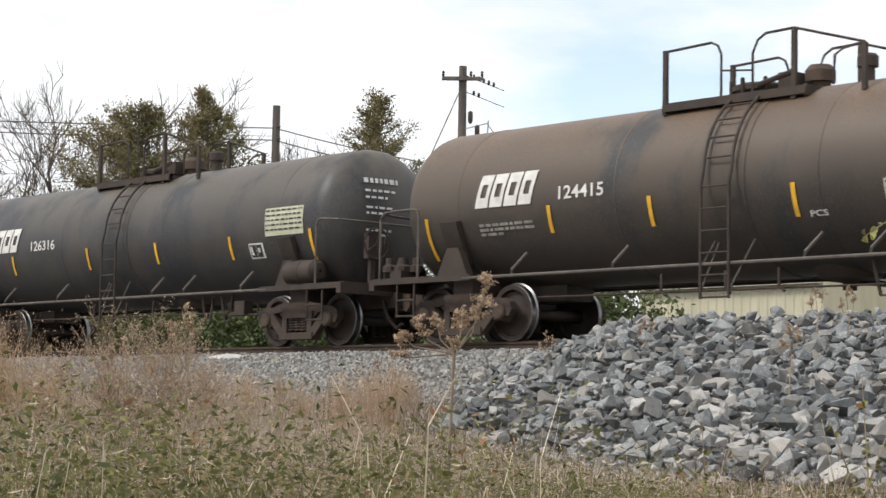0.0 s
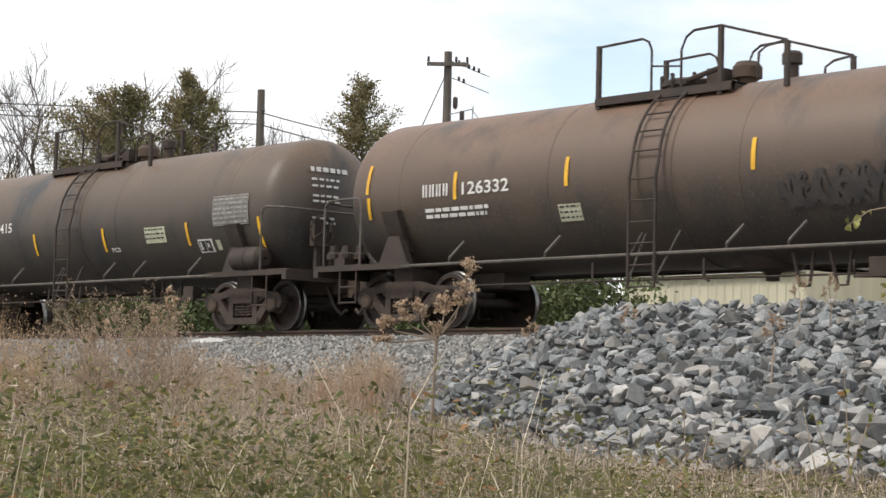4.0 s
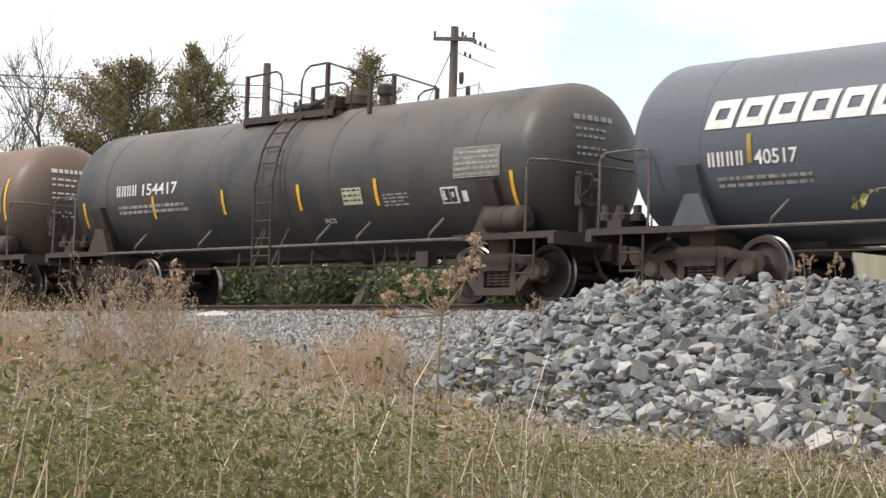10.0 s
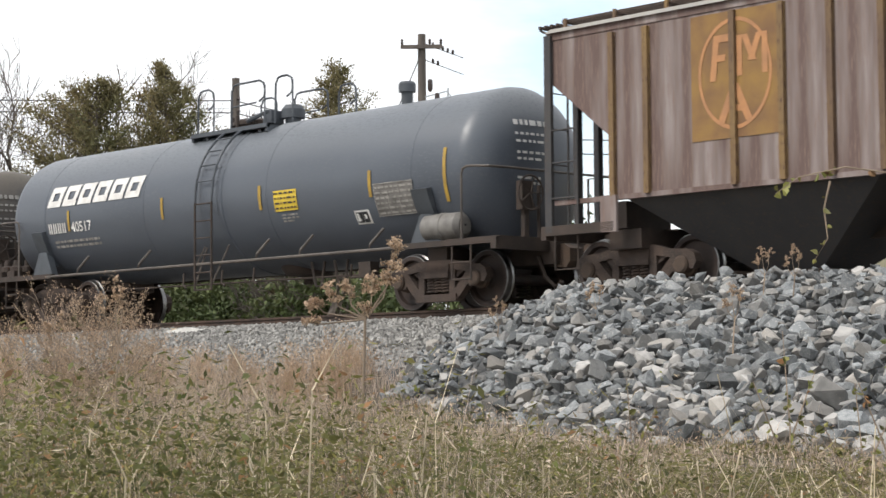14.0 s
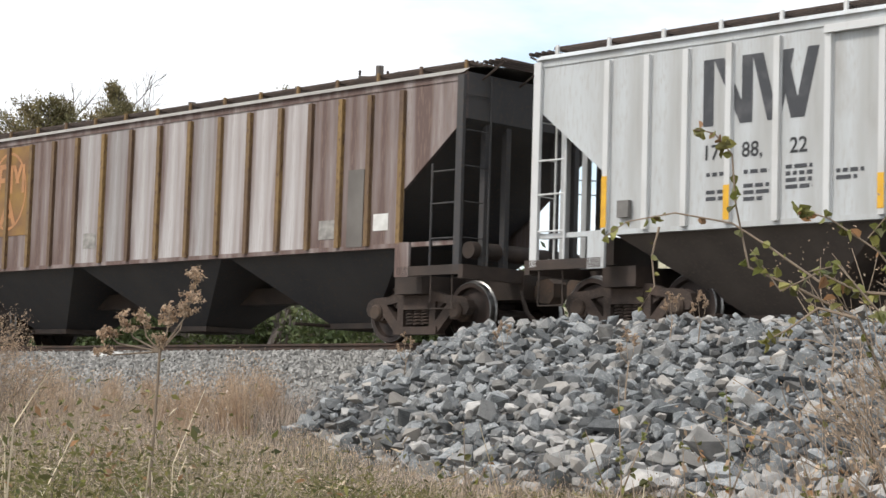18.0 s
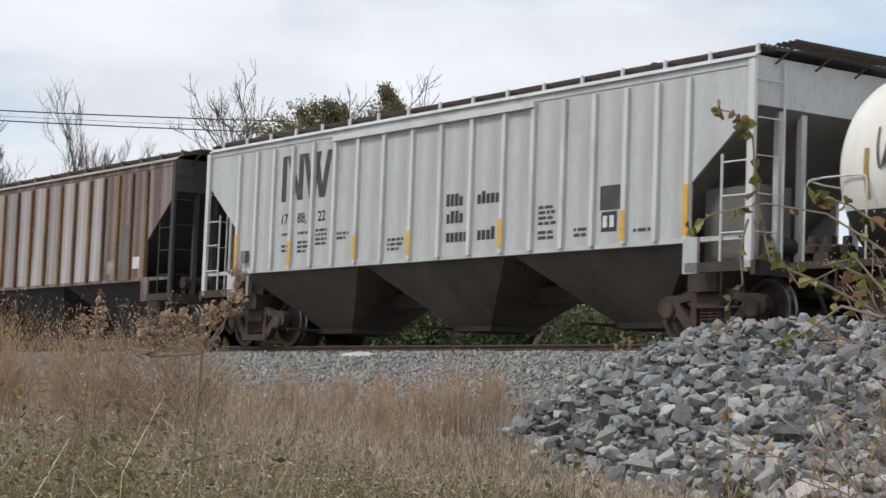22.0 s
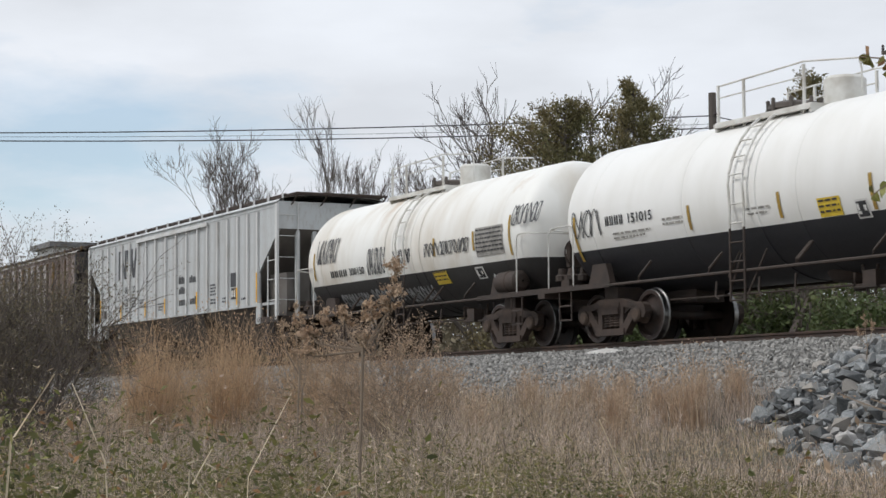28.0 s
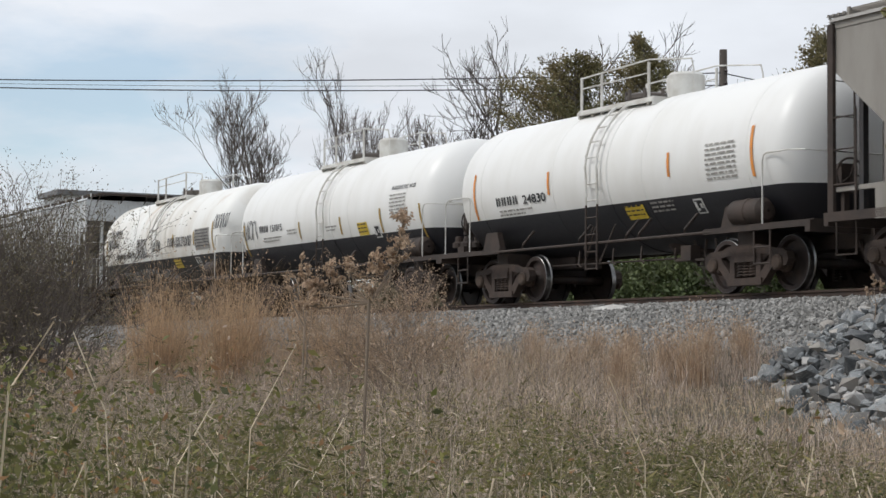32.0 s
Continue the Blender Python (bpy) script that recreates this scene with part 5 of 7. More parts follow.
s = Shape(); s.box(56.75 - 63.1, 56.95 - 63.1, -1.62, -1.5, 1.62, 1.85); part("defect_card_box", s, "panel", car_g)
Rw, Zw = 1.41, 2.26
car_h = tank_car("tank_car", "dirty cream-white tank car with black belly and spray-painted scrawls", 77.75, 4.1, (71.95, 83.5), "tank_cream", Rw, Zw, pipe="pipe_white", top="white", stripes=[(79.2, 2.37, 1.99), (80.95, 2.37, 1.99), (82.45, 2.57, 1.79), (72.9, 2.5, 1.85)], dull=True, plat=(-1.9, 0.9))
stencil_marks(car_h, 73.86, 1.86, 0.95, 0.16, 4, Rw, Zw, "black"); number(car_h, "300150", 74.88, 75.7, 1.86, 0.17, Rw, Zw, "black")
for a in ((73.1, 2.2, 1.2, 0.6, 1, 4), (75.9, 1.8, 0.95, 0.6, 2, 3), (77.3, 1.95, 0.8, 0.3, 3, 4), (78.8, 2.0, 2.0, 0.28, 4, 8), (82.6, 2.35, 1.1, 0.4, 5, 4)): scrawl(car_h, a[0], a[1], a[2], a[3], Rw, Zw, "spray", a[4], a[5] + 2, 0.014)
for a in ((73.9, 1.2, 1.5, 0.35, 6, 7), (75.6, 1.2, 1.6, 0.4, 7, 6), (77.4, 1.15, 1.2, 0.4, 8, 5)): scrawl(car_h, a[0], a[1], a[2], a[3], Rw, Zw, "spray_white", a[4], a[5] + 2, 0.020)
panel(car_h, 81.07, 1.85, 1.15, 0.58, Rw, Zw, "grey_mark", rng); panel(car_h, 78.95, 1.42, 0.6, 0.3, Rw, Zw, "label_yellow", rng); panel(car_h, 80.8, 1.43, 0.35, 0.27, Rw, Zw, "placard", rng); diamond(car_h, 81.5, 1.35, 0.2, "white", Rw, Zw)
for q in (-0.95, -0.55, 0.75):
    part("shell_band", Shape().lathe([(-0.06, Rw), (-0.05, Rw + 0.02), (0.05, Rw + 0.02), (0.06, Rw)], (q, 0, Zw), 'x', 72), "tank_cream", car_h)
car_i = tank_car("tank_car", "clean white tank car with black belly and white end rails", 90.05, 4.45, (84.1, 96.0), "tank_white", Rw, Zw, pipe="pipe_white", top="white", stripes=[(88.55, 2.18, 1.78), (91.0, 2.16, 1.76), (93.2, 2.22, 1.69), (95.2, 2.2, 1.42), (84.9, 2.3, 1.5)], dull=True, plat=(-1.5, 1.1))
stencil_marks(car_i, 86.0, 2.05, 0.62, 0.17, 4, Rw, Zw, "black"); number(car_i, "151015", 86.7, 87.5, 2.05, 0.17, Rw, Zw, "black"); scrawl(car_i, 84.9, 1.9, 0.9, 0.5, Rw, Zw, "spray", 12, 3, 0.014)
panel(car_i, 91.96, 1.68, 0.53, 0.3, Rw, Zw, "label_yellow", rng); panel(car_i, 92.80, 1.59, 0.30, 0.3, Rw, Zw, "placard", rng); diamond(car_i, 94.07, 1.38, 0.2, "white", Rw, Zw)
number(car_i, "PHOSPHORIC ACID", 93.8, 95.0, 2.58, 0.09, Rw, Zw, "lettering")
for x, z, r in ((93.75, 2.45, [0.8] * 7), (87.8, 2.0, [0.6, 0.6]), (90.2, 1.95, [0.6, 0.5]), (86.2, 1.88, [1.2, 1.0])): on_tank(car_i, decal(bars(r, rng, 0.035, 0.08), "grey_mark"), x, z, Rw, Zw, "stencil_writing")
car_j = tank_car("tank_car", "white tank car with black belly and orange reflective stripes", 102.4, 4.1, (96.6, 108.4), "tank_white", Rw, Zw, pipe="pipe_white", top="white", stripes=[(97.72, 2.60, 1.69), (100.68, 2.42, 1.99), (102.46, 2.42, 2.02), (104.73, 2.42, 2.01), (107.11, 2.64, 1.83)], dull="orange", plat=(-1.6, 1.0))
stencil_marks(car_j, 98.65, 1.9, 0.9, 0.17, 4, Rw, Zw, "black"); number(car_j, "24830", 99.7, 100.58, 1.89, 0.17, Rw, Zw, "black")
panel(car_j, 103.15, 1.38, 0.6, 0.28, Rw, Zw, "label_yellow", rng); panel(car_j, 105.27, 1.36, 0.26, 0.29, Rw, Zw, "placard", rng); diamond(car_j, 106.2, 1.3, 0.22, "frame", Rw, Zw)
for x, z, r in ((105.86, 2.42, [0.85] * 8), (98.7, 1.78, [1.3, 1.0]), (104.0, 1.6, [0.7] * 3)): on_tank(car_j, decal(bars(r, rng, 0.035, 0.08), "grey_mark"), x, z, Rw, Zw, "stencil_writing")
car_k = hopper_car("hopper_car", "dusty tan-grey covered hopper car at the end of view", 117.2, 6.6, (109.3, 125.1), "hop_tan", "hop_tan", [110.62 + 0.85 * i for i in range(16)], posts="frame")
CARS = [car_a, car_b, car_c, car_d, car_e, car_f, car_g, car_h, car_i, car_j, car_k]


# ---- the ground ----
def ground_z(x, y):
    """Height of the soil: railway bank, verge that falls towards the onlooker, level land beyond the track."""
    pts = [(-60, -2.9), (-24, -2.75), (-18, -2.25), (-13, -1.78), (-9, -1.48), (-6.5, -1.22), (-4.9, -1.0), (-3.6, -1.1), (3.6, -1.1), (5, -0.98), (9, -0.92), (30, -0.5), (90, 0.5), (400, 1.5), (3000, 2)]
    for (a, za), (b, zb) in zip(pts, pts[1:]):
        if y <= b:
            u = max(0, min(1, (y - a) / (b - a))); z = za + (zb - za) * u; break
    else: z = 2
    k = max(0, min(1, (-4.6 - y) / 3)) if y < 0 else max(0, min(1, (y - 5) / 4))
    return z + k * (0.10 * noise.noise((x * 0.5, y * 0.5, 0)) + 0.22 * noise.noise((x * 0.12, y * 0.12, 3)))


PILE_EDGE = [(-20.6, -2.6), (-19.2, -4.6), (-15.9, -7.5), (-13.0, -9.4), (-9.9, -11.1), (-5.0, -12.7), (7.0, -13.6)]


def pile_edge(x, y):
    """Distance inside the west and front edge of the stone heap; negative outside."""
    best, side = 1e9, 1
    for (ax, ay), (bx, by) in zip(PILE_EDGE, PILE_EDGE[1:]):
        dx, dy = bx - ax, by - ay; u = max(0, min(1, ((x - ax) * dx + (y - ay) * dy) / (dx * dx + dy * dy)))
        d = math.hypot(x - ax - u * dx, y - ay - u * dy)
        if d < best: best, side = d, (1 if dx * (y - ay) - dy * (x - ax) > 0 else -1)
    return best * side + 0.35 * noise.noise((x * 0.6, y * 0.6, 21))


def pile_z(x, y):
    """Height of the heap of broken stone; far below ground off it."""
    d = pile_edge(x, y)
    if d < -0.4: return -9.0
    k = y + 4.6
    h = min(0.03 + 0.25 * min(0, k) + 0.004 * min(0, k) ** 2, ground_z(x, y) + 0.48 * d + 0.02) - max(0, k) * 0.5 - max(0, x - 5) * 0.4
    return h + 0.05 * noise.noise((x * 0.9, y * 0.9, 5))


def sheet(name, xs, ys, fn, material, label=""):
    nx, ny = len(xs), len(ys)
    me = bpy.data.meshes.new(name); me.from_pydata([(x, y, fn(x, y)) for y in ys for x in xs], [], [(j * nx + i, j * nx + i + 1, (j + 1) * nx + i + 1, (j + 1) * nx + i) for j in range(ny - 1) for i in range(nx - 1)])
    me.polygons.foreach_set("use_smooth", [True] * len(me.polygons)); me.materials.append(M[material])
    return tagged(new(name, me), label, "ground", "", "structure")


XS = [-3000, -1200, -600, -300, -200, -150, -120] + [-100 + i * 2 for i in range(20)] + [-60 + i * 0.8 for i in range(90)] + [12 + i * 4 for i in range(12)] + [80, 150, 400, 1000, 3000]
YS = [-3000, -600, -150, -60, -40, -30] + [-26 + i * 0.5 for i in range(64)] + [6 + i * 1.5 for i in range(20)] + [40, 60, 90, 150, 300, 800, 3000]
sheet("ground", XS, YS, ground_z, "soil", "dry grassy soil sloping down from the railway bank")


# ---- track ----
def rail_shape(y, x0, x1):
    p = [(-0.07, -0.17), (0.07, -0.17), (0.07, -0.158), (0.012, -0.14), (0.010, -0.045), (0.036, -0.035), (0.036, -0.006), (0.028, 0), (-0.028, 0), (-0.036, -0.006), (-0.036, -0.035), (-0.010, -0.045), (-0.012, -0.14), (-0.07, -0.158)]
    n = len(p); s = Shape(); s.add([(x, y + a, b) for x in (x0, x1) for a, b in p], [(i, (i + 1) % n, (i + 1) % n + n, i + n) for i in range(n)] + [tuple(range(n)), tuple(range(2 * n - 1, n - 1, -1))]); return fixed_normals(s.mesh("rail", False))


track = tagged(thing("railway_track", "single railway track of rusty rails on wooden ties", "railway track"), kind="structure")
for y in (-0.755, 0.755): part("rail", rail_shape(y, -220, 160), "rail", track)
TIE = Shape().box(-0.115, 0.115, -1.3, 1.3, -0.36, -0.175).mesh("tie"); TIE.materials.append(M["tie"])
for i in range(170):
    part("tie", TIE, None, track).location = (-95 + i * 0.53 + random.uniform(-0.02, 0.02), random.uniform(-0.04, 0.04), 0)
part("far_ties", (lambda s: [s.box(x - 0.115, x + 0.115, -1.3, 1.3, -0.36, -0.175) for x in [-95.5 - 0.53 * i for i in range(230)] + [-4.4 + 0.53 * i for i in range(300)]] and s)(Shape()), "tie", track)["kind"] = "stuff"


def bed_z(x, y):
    a = abs(y); return (-0.20 if a < 1.7 else max(-1.02, -0.20 - (a - 1.7) * 0.25)) + 0.015 * noise.noise((x * 3, y * 3, 1))


sheet("ballast_bed", [-220 + i * 2 for i in range(75)] + [-70 + i * 0.5 for i in range(150)] + [5 + i * 3 for i in range(52)], [-5.2, -4.9, -4.3, -3.7, -3.1, -2.5, -2.0, -1.7, -1.3, -0.6, 0, 0.6, 1.3, 1.7, 2.3, 3, 3.7, 4.3, 5.2], bed_z, "ballast_bed", "grey crushed-stone ballast bed under the rails")


# ---- stones ----
def stone_mesh(seed):
    """Broken stone with worn corners: the hull of a few points, each doubled, on a squashed block."""
    r = random.Random(seed); bm = bmesh.new(); sc = (r.uniform(0.52, 0.66), r.uniform(0.42, 0.54), r.uniform(0.28, 0.42))
    for i in range(r.randint(12, 15)):
        v = Vector([math.copysign(abs(c) ** 0.55, c) for c in Vector((r.gauss(0, 1), r.gauss(0, 1), r.gauss(0, 1))).normalized()]) * r.uniform(0.70, 0.86)
        for k in range(2):
            q = v + Vector((r.gauss(0, 1), r.gauss(0, 1), r.gauss(0, 1))) * 0.06; bm.verts.new((q.x * sc[0], q.y * sc[1], q.z * sc[2]))
    h = bmesh.ops.convex_hull(bm, input=bm.verts[:]); loose = [v for v in bm.verts if not v.link_faces]; bmesh.ops.delete(bm, geom=loose, context='VERTS')
    bmesh.ops.triangulate(bm, faces=bm.faces[:]); bmesh.ops.recalc_face_normals(bm, faces=bm.faces[:]); me = bpy.data.meshes.new("stone"); bm.to_mesh(me); bm.free(); return me


STONES = [stone_mesh(i) for i in range(14)]
def joined(name, items, material, meshes=None):
    """One mesh of many stones; items: (place, size, turn, which)."""
    vs, fs, o = [], [], 0
    meshes = meshes or STONES
    cache = [(np.array([v.co for v in m.vertices]), np.array([p.vertices[:] for p in m.polygons])) for m in meshes]
    for p, sz, e, w in items:
        a, f = cache[w]; m = np.array(Euler(e).to_matrix()); vs.append((a * sz) @ m.T + np.array(p)); fs.append(f + o); o += len(a)
    v, f = np.vstack(vs), np.vstack(fs)
    me = bpy.data.meshes.new(name); me.vertices.add(len(v)); me.vertices.foreach_set("co", v.ravel()); me.loops.add(f.size); me.loops.foreach_set("vertex_index", f.ravel())
    me.polygons.add(len(f)); me.polygons.foreach_set("loop_start", np.arange(len(f)) * f.shape[1]); me.polygons.foreach_set("loop_total", np.full(len(f), f.shape[1])); me.polygons.foreach_set("use_smooth", np.zeros(len(f), dtype=bool)); me.update(); me.validate()
    me.materials.append(M[material]); return me


r = random.Random(11)
bal = []
for i in range(40000):
    x = r.uniform(-52, -10); y = -1.35 - abs(r.gauss(0, 1)) * 1.7
    if y < -5.4: continue
    bal.append(((x, y, max(bed_z(x, y), ground_z(x, y)) + r.uniform(-0.01, 0.025)), r.uniform(0.05, 0.105), (r.uniform(0, 6), r.uniform(0, 6), r.uniform(0, 6)), r.randrange(14)))
tagged(new("ballast_stones", joined("ballast_stones", bal, "ballast")), "loose grey ballast stones on the bank shoulder", "ballast", "", "stuff")
pile = tagged(new("stone_pile"), "heap of blue-grey broken limestone blocks with pale stones at its foot", "rock pile")
# bed of rubble under the stones, a darker grey than they are
PX, PY = [-24 + i * 0.4 for i in range(78)], [-16.0 + i * 0.4 for i in range(35)]
nx = len(PX)
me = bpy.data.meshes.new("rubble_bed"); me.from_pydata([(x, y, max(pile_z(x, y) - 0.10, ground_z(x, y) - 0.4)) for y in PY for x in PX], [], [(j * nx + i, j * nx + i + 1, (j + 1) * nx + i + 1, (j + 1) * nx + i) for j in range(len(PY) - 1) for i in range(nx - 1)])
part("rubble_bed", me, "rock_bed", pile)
MS = []
for base in ("rock", "rock_pale"):
    for m in STONES:
        c = m.copy(); c.materials.append(M[base]); MS.append(c)
rest, restp, near = [], [], 0


def heap_stone(x, y, sz, sink, pale_odds):
    global near
    z = pile_z(x, y)
    if z < ground_z(x, y) - 0.03: return
    pale = r.random() < pale_odds
    p, e, w = (x, y, z + sink), (r.gauss(0, 0.45), r.gauss(0, 0.45), r.uniform(0, 6.28)), r.randrange(14)
    if near < 300 and sink > -0.06 and -14 < x < -4 and y < -8.4 and sz > 0.15:
        near += 1; ob = part("stone", MS[w + (14 if pale else 0)], None, pile); ob.location, ob.rotation_euler, ob.scale = p, e, (sz, sz, sz)
    else: (restp if pale else rest).append((p, sz, e, w))


# lower layer in the gaps, then the stones that lie side by side on top of it
for i in range(17000): heap_stone(r.uniform(-23, 6), r.uniform(-15.4, -3.7), r.uniform(0.09, 0.15), r.uniform(-0.13, -0.07), 0.03)
cells = collections.defaultdict(list)
for i in range(64000):
    x, y = r.uniform(-23, 6), r.uniform(-15.4, -3.7); u = i / 64000
    if pile_z(x, y) < ground_z(x, y) - 0.03: continue
    foot = pile_edge(x, y) < 1.5 and x > -11.5 and y < -8
    sz = (r.uniform(0.20, 0.30) if u < 0.02 else r.uniform(0.14, 0.21) if u < 0.2 else r.uniform(0.085, 0.14)) * (1.25 if foot and x > -8 else 1.0); cx, cy = int(x / 0.35), int(y / 0.35)
    if any(math.hypot(x - a, (y - b) * 1.1) < 0.43 * (sz + c) for gx in (cx - 1, cx, cx + 1) for gy in (cy - 1, cy, cy + 1) for a, b, c in cells[gx, gy]): continue
    cells[cx, cy].append((x, y, sz)); heap_stone(x, y, sz, r.uniform(-0.03, 0.04), (0.34 if x < -8 else 0.6) if foot else 0.05)
part("rubble", joined("rubble", rest, "rock"), None, pile)["kind"] = "stuff"
part("pale_rubble", joined("pale_rubble", restp, "rock_pale"), None, pile)["kind"] = "stuff"


# ---- plants ----
M["grass_dry"] = mat("dry_tan_grass", (0.54, 0.44, 0.31), (0.36, 0.28, 0.19), 0.85, 0, 0.35, 20, 0, spread=(0.35, 0.65), rand=0.6, trans=0.4)
M["grass_rose"] = mat("dry_rose_brown_grass", (0.62, 0.51, 0.425), (0.43, 0.345, 0.285), 0.85, 0, 0.5, 20, 0, rand=0.6, trans=0.4)
M["grass_green"] = mat("olive_green_grass", (0.155, 0.148, 0.053), (0.27, 0.22, 0.10), 0.8, 0, 0.4, 20, 0, rand=0.6, trans=0.4)
M["leaf_green"] = mat("dull_green_leaf", (0.085, 0.105, 0.032), (0.195, 0.175, 0.064), 0.65, 0, 1.5, 30, 0, rand=0.45, trans=0.45)
M["leaf_brown"] = mat("rusty_autumn_leaf", (0.42, 0.22, 0.10), (0.29, 0.18, 0.10), 0.75, 0, 1.5, 30, 0, rand=0.4, trans=0.4)
M["leaf_fresh"] = mat("yellow_green_vine_leaf", (0.18, 0.20, 0.052), (0.30, 0.27, 0.09), 0.55, 0, 6, 60, 0.1, rand=0.35, trans=0.35)
M["plume"] = mat("pale_brown_seed_plume", (0.54, 0.41, 0.29), (0.40, 0.28, 0.19), 0.9, 0, 5, 50, 0, rand=0.3, trans=0.25)
M["rust_grass"] = mat("orange_broom_grass", (0.54, 0.38, 0.24), (0.42, 0.30, 0.19), 0.85, 0, 1, 30, 0, rand=0.35, trans=0.4)
M["straw"] = mat("bleached_straw", (0.78, 0.69, 0.53), (0.62, 0.53, 0.39), 0.8, 0, 0.6, 20, 0, rand=0.3, trans=0.3)
M["dark_stem"] = mat("dark_dead_stem", (0.13, 0.10, 0.075), (0.08, 0.065, 0.05), 0.85, 0, 4, 60, 0, rand=0.4)
M["stem"] = mat("dry_weed_stem", (0.34, 0.26, 0.19), (0.22, 0.17, 0.125), 0.85, 0, 4, 60, 0.1, rand=0.25)
M["bark"] = mat("grey_brown_bark", (0.165, 0.140, 0.120), (0.095, 0.080, 0.07), 0.9, 0, 3, 30, 0.4, stretch=(1, 1, 0.3))
M["twig"] = mat("grey_brown_twigs", (0.16, 0.13, 0.11), (0.10, 0.085, 0.075), 0.9, 0, 3, 30, 0.0)
M["cedar"] = mat("dark_olive_cedar_foliage", (0.145, 0.145, 0.066), (0.225, 0.175, 0.085), 0.8, 0, 0.6, 12, 0, rand=0.45, trans=0.15)
M["shrub"] = mat("evergreen_shrub_foliage", (0.075, 0.105, 0.036), (0.11, 0.125, 0.048), 0.75, 0, 0.8, 12, 0, rand=0.45, trans=0.2)
M["brush"] = mat("brown_winter_brush", (0.155, 0.135, 0.088), (0.20, 0.165, 0.11), 0.9, 0, 0.8, 12, 0, rand=0.4, trans=0.15)
G = np.random.default_rng(7)


def quads(name, v, material):
    """Mesh of separate quads from an array (n, 4, 3)."""
    n = len(v); me = bpy.data.meshes.new(name); me.vertices.add(n * 4); me.vertices.foreach_set("co", v.reshape(-1).astype(np.float32))
    me.loops.add(n * 4); me.loops.foreach_set("vertex_index", np.arange(n * 4, dtype=np.int32)); me.polygons.add(n)
    me.polygons.foreach_set("loop_start", np.arange(n, dtype=np.int32) * 4); me.polygons.foreach_set("loop_total", np.full(n, 4, dtype=np.int32)); me.update(); me.materials.append(M[material]); return me


def strips(name, base, height, lean, width, material, seg=3):
    """Bent grass blades as strips: base (n, 3), height (n), lean (n, 2), width (n)."""
    n = len(base); q = G.uniform(0, 2 * np.pi, n); side = np.stack([np.cos(q), np.sin(q), np.zeros(n)], 1)
    rows = []
    for i in range(seg + 1):
        u = i / seg; c = base.copy(); c[:, 2] += height * (u - 0.18 * u * u * np.hypot(lean[:, 0], lean[:, 1]) / np.maximum(height, 0.01)); c[:, :2] += lean * u ** 2
        w = (width * (1 - 0.85 * u))[:, None] * side; rows += [c - w, c + w]
    v = np.stack(rows, 1); k = 2 * (seg + 1)
    f = np.concatenate([np.array([[2 * i, 2 * i + 1, 2 * i + 3, 2 * i + 2]]) for i in range(seg)])
    fi = (np.arange(n)[:, None, None] * k + f[None]).reshape(-1, 4)
    me = bpy.data.meshes.new(name); me.vertices.add(n * k); me.vertices.foreach_set("co", v.reshape(-1).astype(np.float32)); me.loops.add(fi.size); me.loops.foreach_set("vertex_index", fi.ravel().astype(np.int32))
    me.polygons.add(len(fi)); me.polygons.foreach_set("loop_start", np.arange(len(fi), dtype=np.int32) * 4); me.polygons.foreach_set("loop_total", np.full(len(fi), 4, dtype=np.int32)); me.update(); me.materials.append(M[material]); return me


def leaf_quads(c, size, up=0.5):
    """Small folded-looking leaves: a quad each, of random turn, at the places c (n, 3)."""
    n = len(c); a = G.normal(size=(n, 3)); a[:, 2] *= up; a /= np.linalg.norm(a, axis=1)[:, None]; b = np.cross(a, G.normal(size=(n, 3))); b /= np.linalg.norm(b, axis=1)[:, None]
    s = np.asarray(size).reshape(-1, 1); s = np.broadcast_to(s, (n, 1))
    return np.stack([c - a * s, c + b * s * 0.45, c + a * s, c - b * s * 0.45], 1)


def on_field(n, x0, x1, y0, y1):
    """Random places on the verge, off the stone heap and the ballast."""
    x, y = G.uniform(x0, x1, n), G.uniform(y0, y1, n); out = []
    for a, b in zip(x, y):
        g = ground_z(a, b)
        if pile_edge(a, b) > 0.15: continue
        d = math.hypot(a - 0.3, b + 20.5)
        if d < 3.0: continue
        out.append((a, b, g))
    return np.array(out)


def patch(p, f, o):
    return np.array([noise.noise((a * f, b * f, o)) for a, b, _ in p])


def rise(yaw):
    """Height of the near weeds above eye level, in degrees, by the way one looks: low before the stones, higher to the west."""
    pts = [(20, -4.2), (40, -3.4), (46, -2.6), (51, -1.7), (58, -0.65), (65, 0.0), (71, 0.5), (80, 0.7)]
    return float(np.interp(yaw, [a for a, _ in pts], [b for _, b in pts]))


def near_field(n, r0, r1):
    """Places near the onlooker with the height to which plants grow there."""
    out = []
    for yaw, d, q in zip(G.uniform(26, 80, n), np.sqrt(G.uniform(r0 * r0, r1 * r1, n)), G.uniform(0, 1, n)):
        x, y = 0.3 - d * math.sin(radians(yaw)), -20.5 + d * math.cos(radians(yaw)); g = ground_z(x, y)
        if pile_edge(x, y) > 0.1: continue
        lump = noise.noise((x * 1.1, y * 1.1, 40)) * 0.20 + noise.noise((x * 3.0, y * 3.0, 41)) * 0.24 - 0.02; lump *= min(1, max(0.2, (yaw - 44) / 14))
        top = -1.08 + d * math.tan(radians(rise(yaw) - 0.2)) + lump
        out.append((x, y, g, max(0.06, min(1.3, top - g))))
    return np.array(out)


def sector(p, yaws):
    w = np.degrees(np.arctan2(0.3 - p[:, 0], p[:, 1] + 20.5)); return (w > yaws[0]) & (w < yaws[1])


